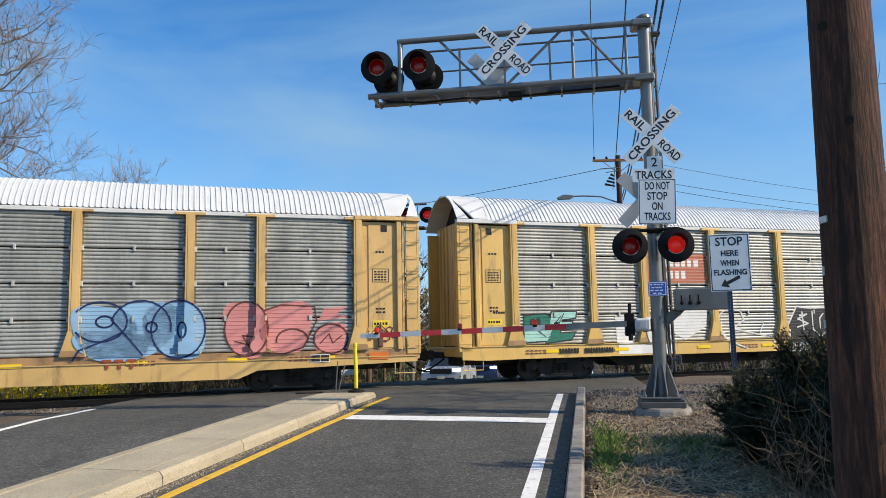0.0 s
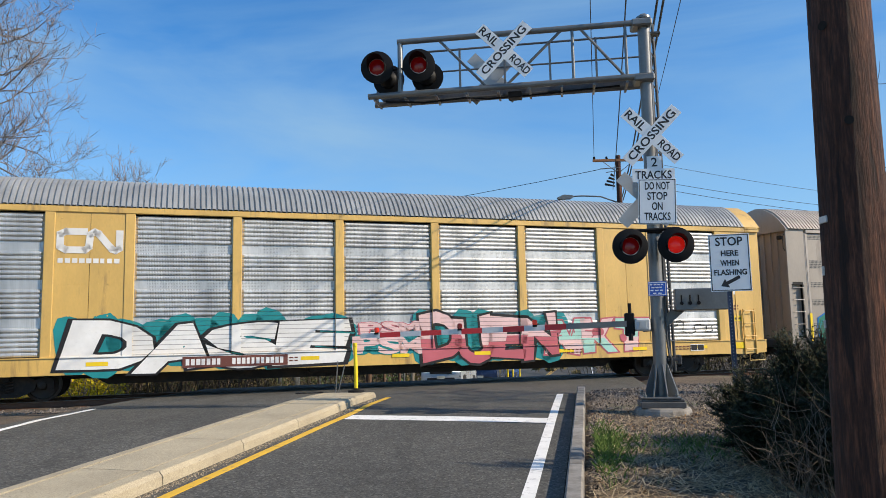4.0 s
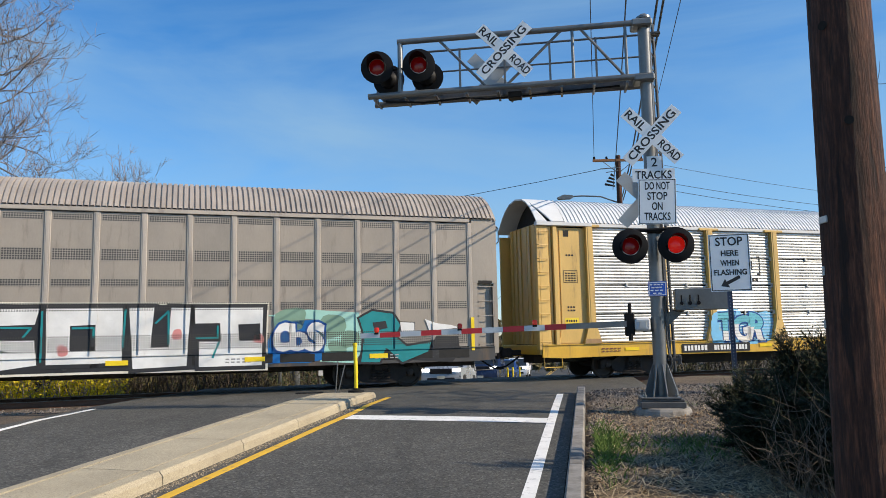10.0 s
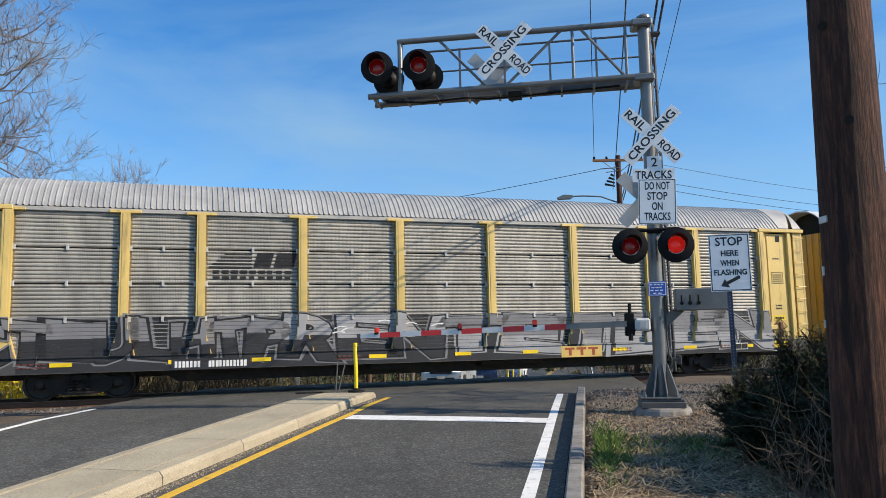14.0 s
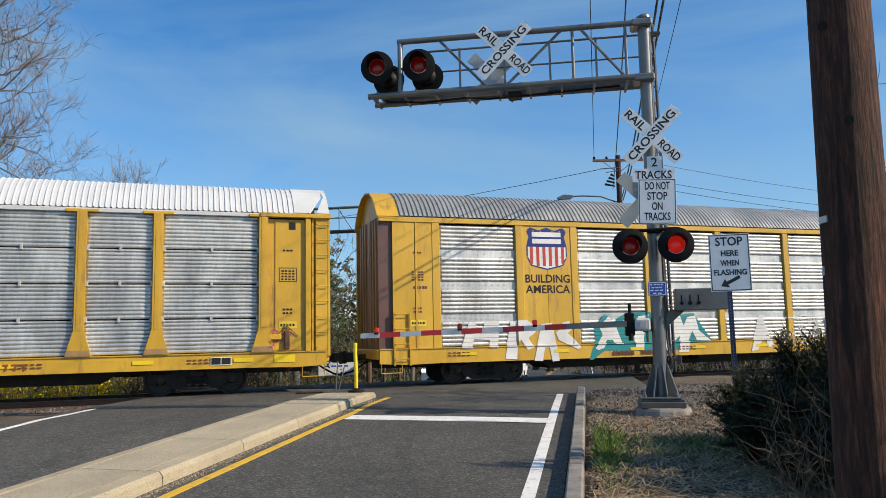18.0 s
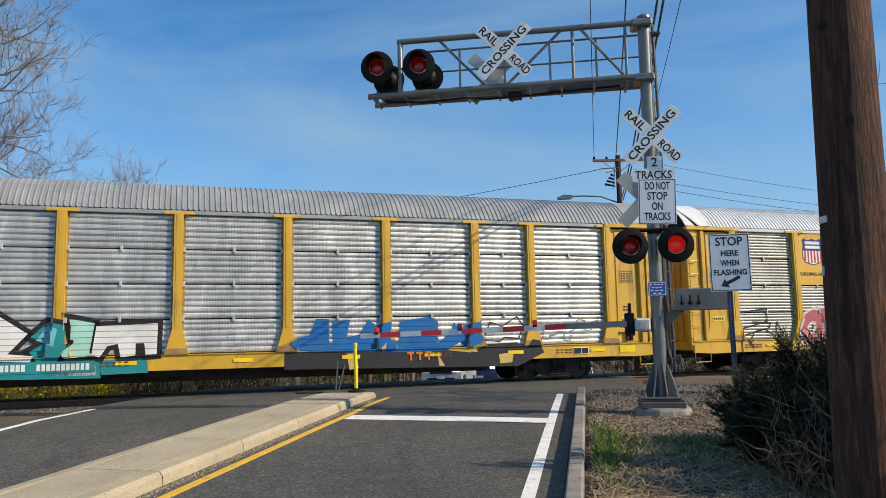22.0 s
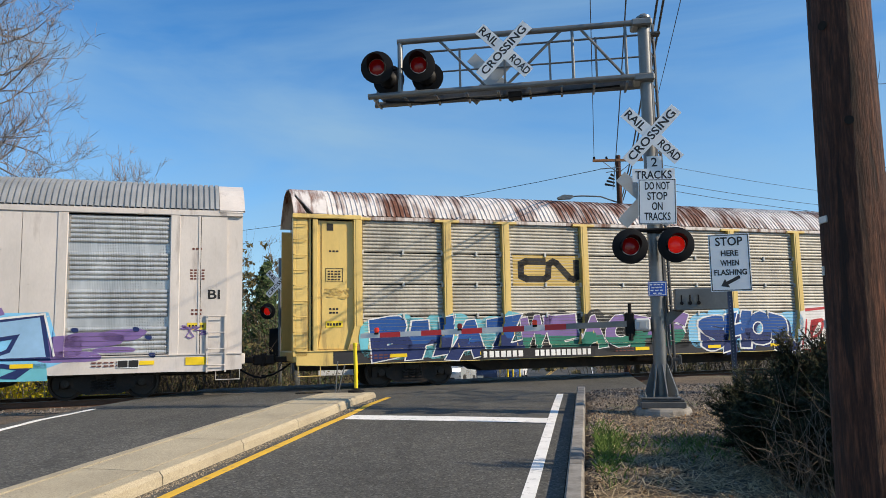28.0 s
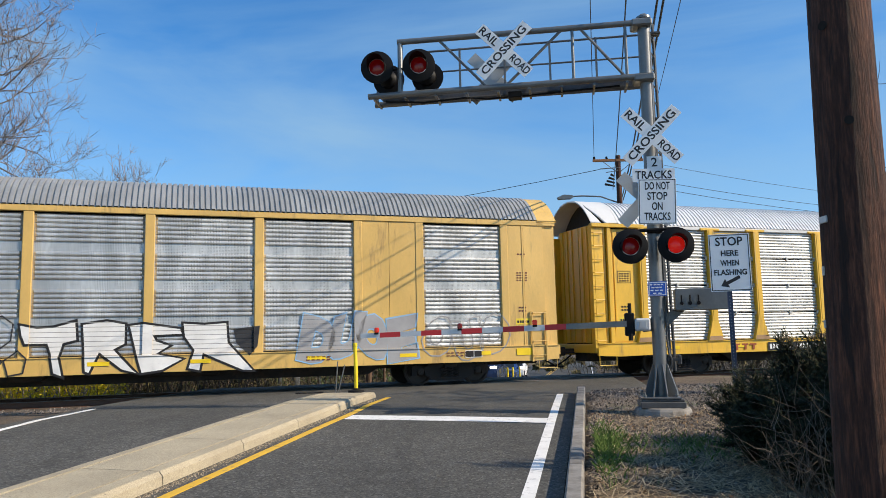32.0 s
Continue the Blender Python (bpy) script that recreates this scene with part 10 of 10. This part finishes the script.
            g.row(-5.95, -4.95, 3.42, 0.32, 3, "black", 12, 1)
            for x in (-5.98, -5.78, -5.1, -4.95):
                g.rect(x, x + 0.11, 3.05, 3.16, "black", 1)
            number_bar(st, -8.0, -5.5, 0.78, 0.2, "white", "black", 51)
            maker_bar(st, 6.4, 7.1, 0.76, 0.2, "rust")
        elif k == 6:
            g.rect(-11.0, 11.5, 0.72, 2.06, "dark", 0)
            word(g, "CTIULHTP", -12.2, -4.6, 0.95, 2.0, "grey", "black", 50, "dark", None, 0.05, 0.05, rim="grey")
            word(g, "REN", -4.6, -0.2, 0.9, 2.05, "slate", "black", 51, "dark", None, 0.05, 0.05, shine="white", rim="grey")
            word(g, "TETIEN", -0.2, 11.4, 0.85, 2.05, "grey", "dark", 52, "slate", None, 0.05, 0.07, rim="slate")
            line_mark(g, -6.6, -4.4, 3.03, 3.75)
            number_bar(st, -7.4, -5.6, 0.74, 0.2, "white", "dark", 61)
            maker_bar(st, 3.7, 4.9, 0.76, 0.24, "rust", "buff")
        elif k == 7:
            for i in range(7):
                g.poly(bubble_outline(-2.9 + 0.55 * math.cos(i * 0.9), 1.75 + 0.32 * math.sin(i * 0.9), 0.6, 0.5, random.Random(i), 14), "palepink", 0)
            for r in range(5):
                g.row(-3.4, -2.4, 1.45 + r * 0.13, 0.05, 6, "rose", 70 + r, 2)
            g.poly(bubble_outline(-1.9, 1.45, 0.8, 0.95, random.Random(5), 18), "yellow", 1)
            word(g, "TARS", -1.4, 2.0, 0.75, 1.9, "aqua", "navy", 71, None, "palepink", 0.04, 0.06, "rose")
            number_bar(st, -7.8, -5.2, 0.76, 0.2, "white", "black", 71)
            maker_bar(st, 5.2, 5.8, 0.8, 0.16, "rust")
            scrawl(g, 11.5, 12.0, 1.2, 1.7, "rose", 72)
        elif k == 8:
            word(g, "A", -0.26, 0.58, 0.81, 1.87, "white", None, 82, base=0.08)
            piece(g, 0.98, 3.6, 0.82, 1.88, 3, "block", None, "white", 84, None, 0.05, 1)
            shield(TRAIN[k], -7.725, 3.36, 4.66, 1.36, -1.472)
            number_bar(st, -5.6, -3.4, 0.70, 0.18, "maroon", None, 81)
            maker_bar(st, 3.5, 4.4, 0.75, 0.2, "rust")
            g.row(-12.0, -11.55, 2.78, 0.08, 5, "maroon", 9, 1)
        elif k == 9:
            number_bar(g, -5.6, -3.4, 0.76, 0.2, "white", "teal", 91)
            scrawl(g, 8.9, 11.0, 1.2, 1.9, "grey", 94)
            maker_bar(st, 4.7, 5.5, 0.76, 0.24, "orange")
            g.row(-12.2, -11.8, 3.1, 0.1, 4, "maroon", 19, 1)
            g.row(-12.2, -11.8, 2.94, 0.1, 4, "maroon", 20, 1)
        elif k == 10:
            word(g, "ONETWO", -8.6, -2.6, 0.88, 2.08, "rose", "palepink", 100, "pink", None, 0.06, 0.09, rim="white", wobble=0.05)
            scrawl(g, -2.5, -1.5, 1.2, 1.9, "black", 101)
            word(g, "UNFINISHED", -1.41, 0.72, 1.38, 1.8, "black", None, 106, base=0.0, wobble=0.05, overlap=-0.12)
            word(g, "COSR", 6.9, 10.9, 0.95, 1.85, "aqua", "black", 103, None, "white", 0.05, 0.08)
            number_bar(st, -8.0, -5.5, 0.76, 0.2, "white", "black", 105)
            scrawl(g, 11.4, 12.2, 1.25, 1.9, "maroon", 107)
        elif k == 11:
            piece(g, -10.3, -7.6, 0.8, 1.75, 3, "block", ["purple", "palepink"], "purple", 110, None, 0.03, 2)
            word(g, "RAVE", -7.9, -0.9, 0.76, 2.05, "lightblue", "royal", 111, "aqua", "lightblue", 0.07, 0.08, "navy", shine="white")
            piece(g, -0.9, 3.0, 0.85, 2.05, 4, "block", ["purple", "slate"], "white", 112, "purple", 0.04)
            for i, (cx, cz, w, h) in enumerate(((8.7, 1.35, 1.1, 0.5), (9.4, 1.5, 1.3, 0.42), (10.1, 1.62, 1.1, 0.28), (8.9, 1.1, 1.3, 0.3), (9.9, 1.25, 0.9, 0.16))):
                g.poly(bubble_outline(cx, cz, w, h, random.Random(i), 18), "purple", 1)
            for i, (cx, cz) in enumerate(((10.7, 1.55), (10.4, 1.75), (10.8, 1.1), (9.0, 1.75))):
                g.poly(bubble_outline(cx, cz, 0.16, 0.13, random.Random(i + 9), 10), "navy", 2)
            number_bar(st, -4.6, -1.6, 0.74, 0.2, "black", None, 111)
            for q in range(4):
                g.poly([(4.35 + q * 0.58, 3.32), (4.85 + q * 0.58, 3.32), (4.95 + q * 0.58, 3.56), (4.45 + q * 0.58, 3.56)], "orange", 1)
            g.rect(4.3, 6.7, 3.18, 3.25, "black", 1)
            scrawl(g, 11.5, 12.1, 1.5, 1.9, "purple", 116)
            letters("BI", 0.34, ink("black"), TRAIN[k], pose(12.28, -1.480, 2.62), "lettering", 0.006, 1.0, 0.3)
        elif k == 12:
            g.rect(-12.0, 4.2, 0.72, 1.07, "dark", 0)
            word(g, "BHAZ", -10.9, -6.3, 0.85, 1.95, "royal", "white", 120, "navy", "aqua", 0.045, 0.09)
            word(g, "WEAOPS", -6.4, -0.5, 0.95, 1.95, "purple", "white", 121, "green", "dark", 0.035, 0.08)
            word(g, "SHOR", 0.0, 3.9, 0.8, 1.95, "royal", "white", 122, "navy", "lightblue", 0.06, 0.08, "navy")
            word(g, "DENEY", 4.3, 11.3, 0.86, 2.16, "white", "red", 123, None, "white", 0.11, 0.045, "red", wobble=0.13, rim="white")
            g.rect(-6.55, -4.2, 2.88, 3.8, "buff", 0)
            worm(g, -6.35, -4.35, 3.05, 3.65, "black", 0.2)
            number_bar(st, -7.6, -4.0, 0.76, 0.22, "white", "black", 121)
            maker_bar(st, 5.2, 6.0, 0.78, 0.18, "maroon")
            scrawl(g, -12.2, -11.5, 2.5, 2.8, "buff", 124)
        elif k == 13:
            word(g, "DUOE", 5.3, 8.5, 0.8, 2.05, "slate", "sky", 133, None, None, 0.04, 0.09)
            word(g, "OUO", 8.8, 11.3, 0.8, 1.95, None, "slate", 135, width=0.05, base=0.08)
            line_mark(g, -6.42, -4.1, 3.1, 3.8)
            number_bar(st, -5.5, -3.3, 0.70, 0.18, "white", "maroon", 131)
            scrawl(g, -12.2, -11.4, 1.5, 2.0, "teal", 134)
            g.row(-12.2, -11.8, 2.5, 0.1, 5, "white", 18, 1)
        else:
            g.rect(-8.58, -6.87, 2.92, 4.72, "buff", 0)
            maker_bar(st, -8.0, -7.0, 0.78, 0.2, "rust")
            number_bar(st, -6.5, -4.0, 0.76, 0.2, "white", "black", 141)
        spray(k, g)
        if g.items:
            g.build("graffiti", TRAIN[k], "spray-painted graffiti along the lower side")["kind"] = "stuff"
        st.build("small_print", TRAIN[k], "")["kind"] = "stuff"
        if spec.get("logo"):
            yel = YEL[spec["paint"]]
            pl = part("logo_panel", Shape().box(-8.57, -6.88, -1.47, -1.40, 2.93, 4.72), yel, TRAIN[k], "yellow panel with a shield emblem")
            shield(TRAIN[k], -7.85, 3.62, 4.55, 0.9, -1.474)
            letters("BUILDING AMERICA", 0.16, ink("black"), TRAIN[k], pose(-7.73, -1.473, 3.30), "slogan", 0.003, 1.0, 1.55)
        if k == 8:
            letters("BUILDING", 0.34, ink("black"), TRAIN[k], pose(-7.725, -1.473, 3.08), "slogan", 0.008, 1.0, 1.5)
            letters("AMERICA", 0.34, ink("black"), TRAIN[k], pose(-7.725, -1.473, 2.76), "slogan", 0.008, 1.0, 1.5)




def motions():
    for k, car in enumerate(TRAIN):
        walk(car, [(float(t), car_pose(k, t)) for t in range(0, 33)])
    # wheels roll while their car is near the crossing, and coast where nobody sees them
    turn = lambda t: -math.degrees(SPEED(t)) / 0.425
    for i, (w, dx) in enumerate(WHEELS):
        k = i // 4
        t_mid = (PITCH * (k - 0.5) + (i % 4 - 1.5) * 6.5) / 10.9
        f0, f1 = max(0, int((t_mid - 1.7) * 30)), min(960, int((t_mid + 1.5) * 30))
        if f1 - f0 < 3:
            continue
        rows = [(f / 30.0, pose(dx, 0, 0.425, 0, turn(f / 30.0), 0)) for f in range(f0, f1 + 1)]
        if f0 > 0:
            rows.insert(0, (0.0, rows[0][1]))
        if f1 < 960:
            rows.append((32.0, rows[-1][1]))
        walk(w, rows)
    walk(FAR_CARS[0], [(0.0, lane_pose(128.0, -6.0)), (4.5, lane_pose(100.0, -6.0)), (6.5, lane_pose(84.0, -6.0)), (9.0, lane_pose(70.5, -6.0)), (11.0, lane_pose(64.2, -6.0)), (12.5, lane_pose(63.0, -6.0)), (32.0, lane_pose(63.0, -6.0))])


make_ground()
make_road()
make_kerbs()
make_track()
make_train()
paint_cars()
make_signal()
make_stop_sign()
make_near_pole()
make_bollard()
make_plants()
make_verge()
make_far_side()
motions()
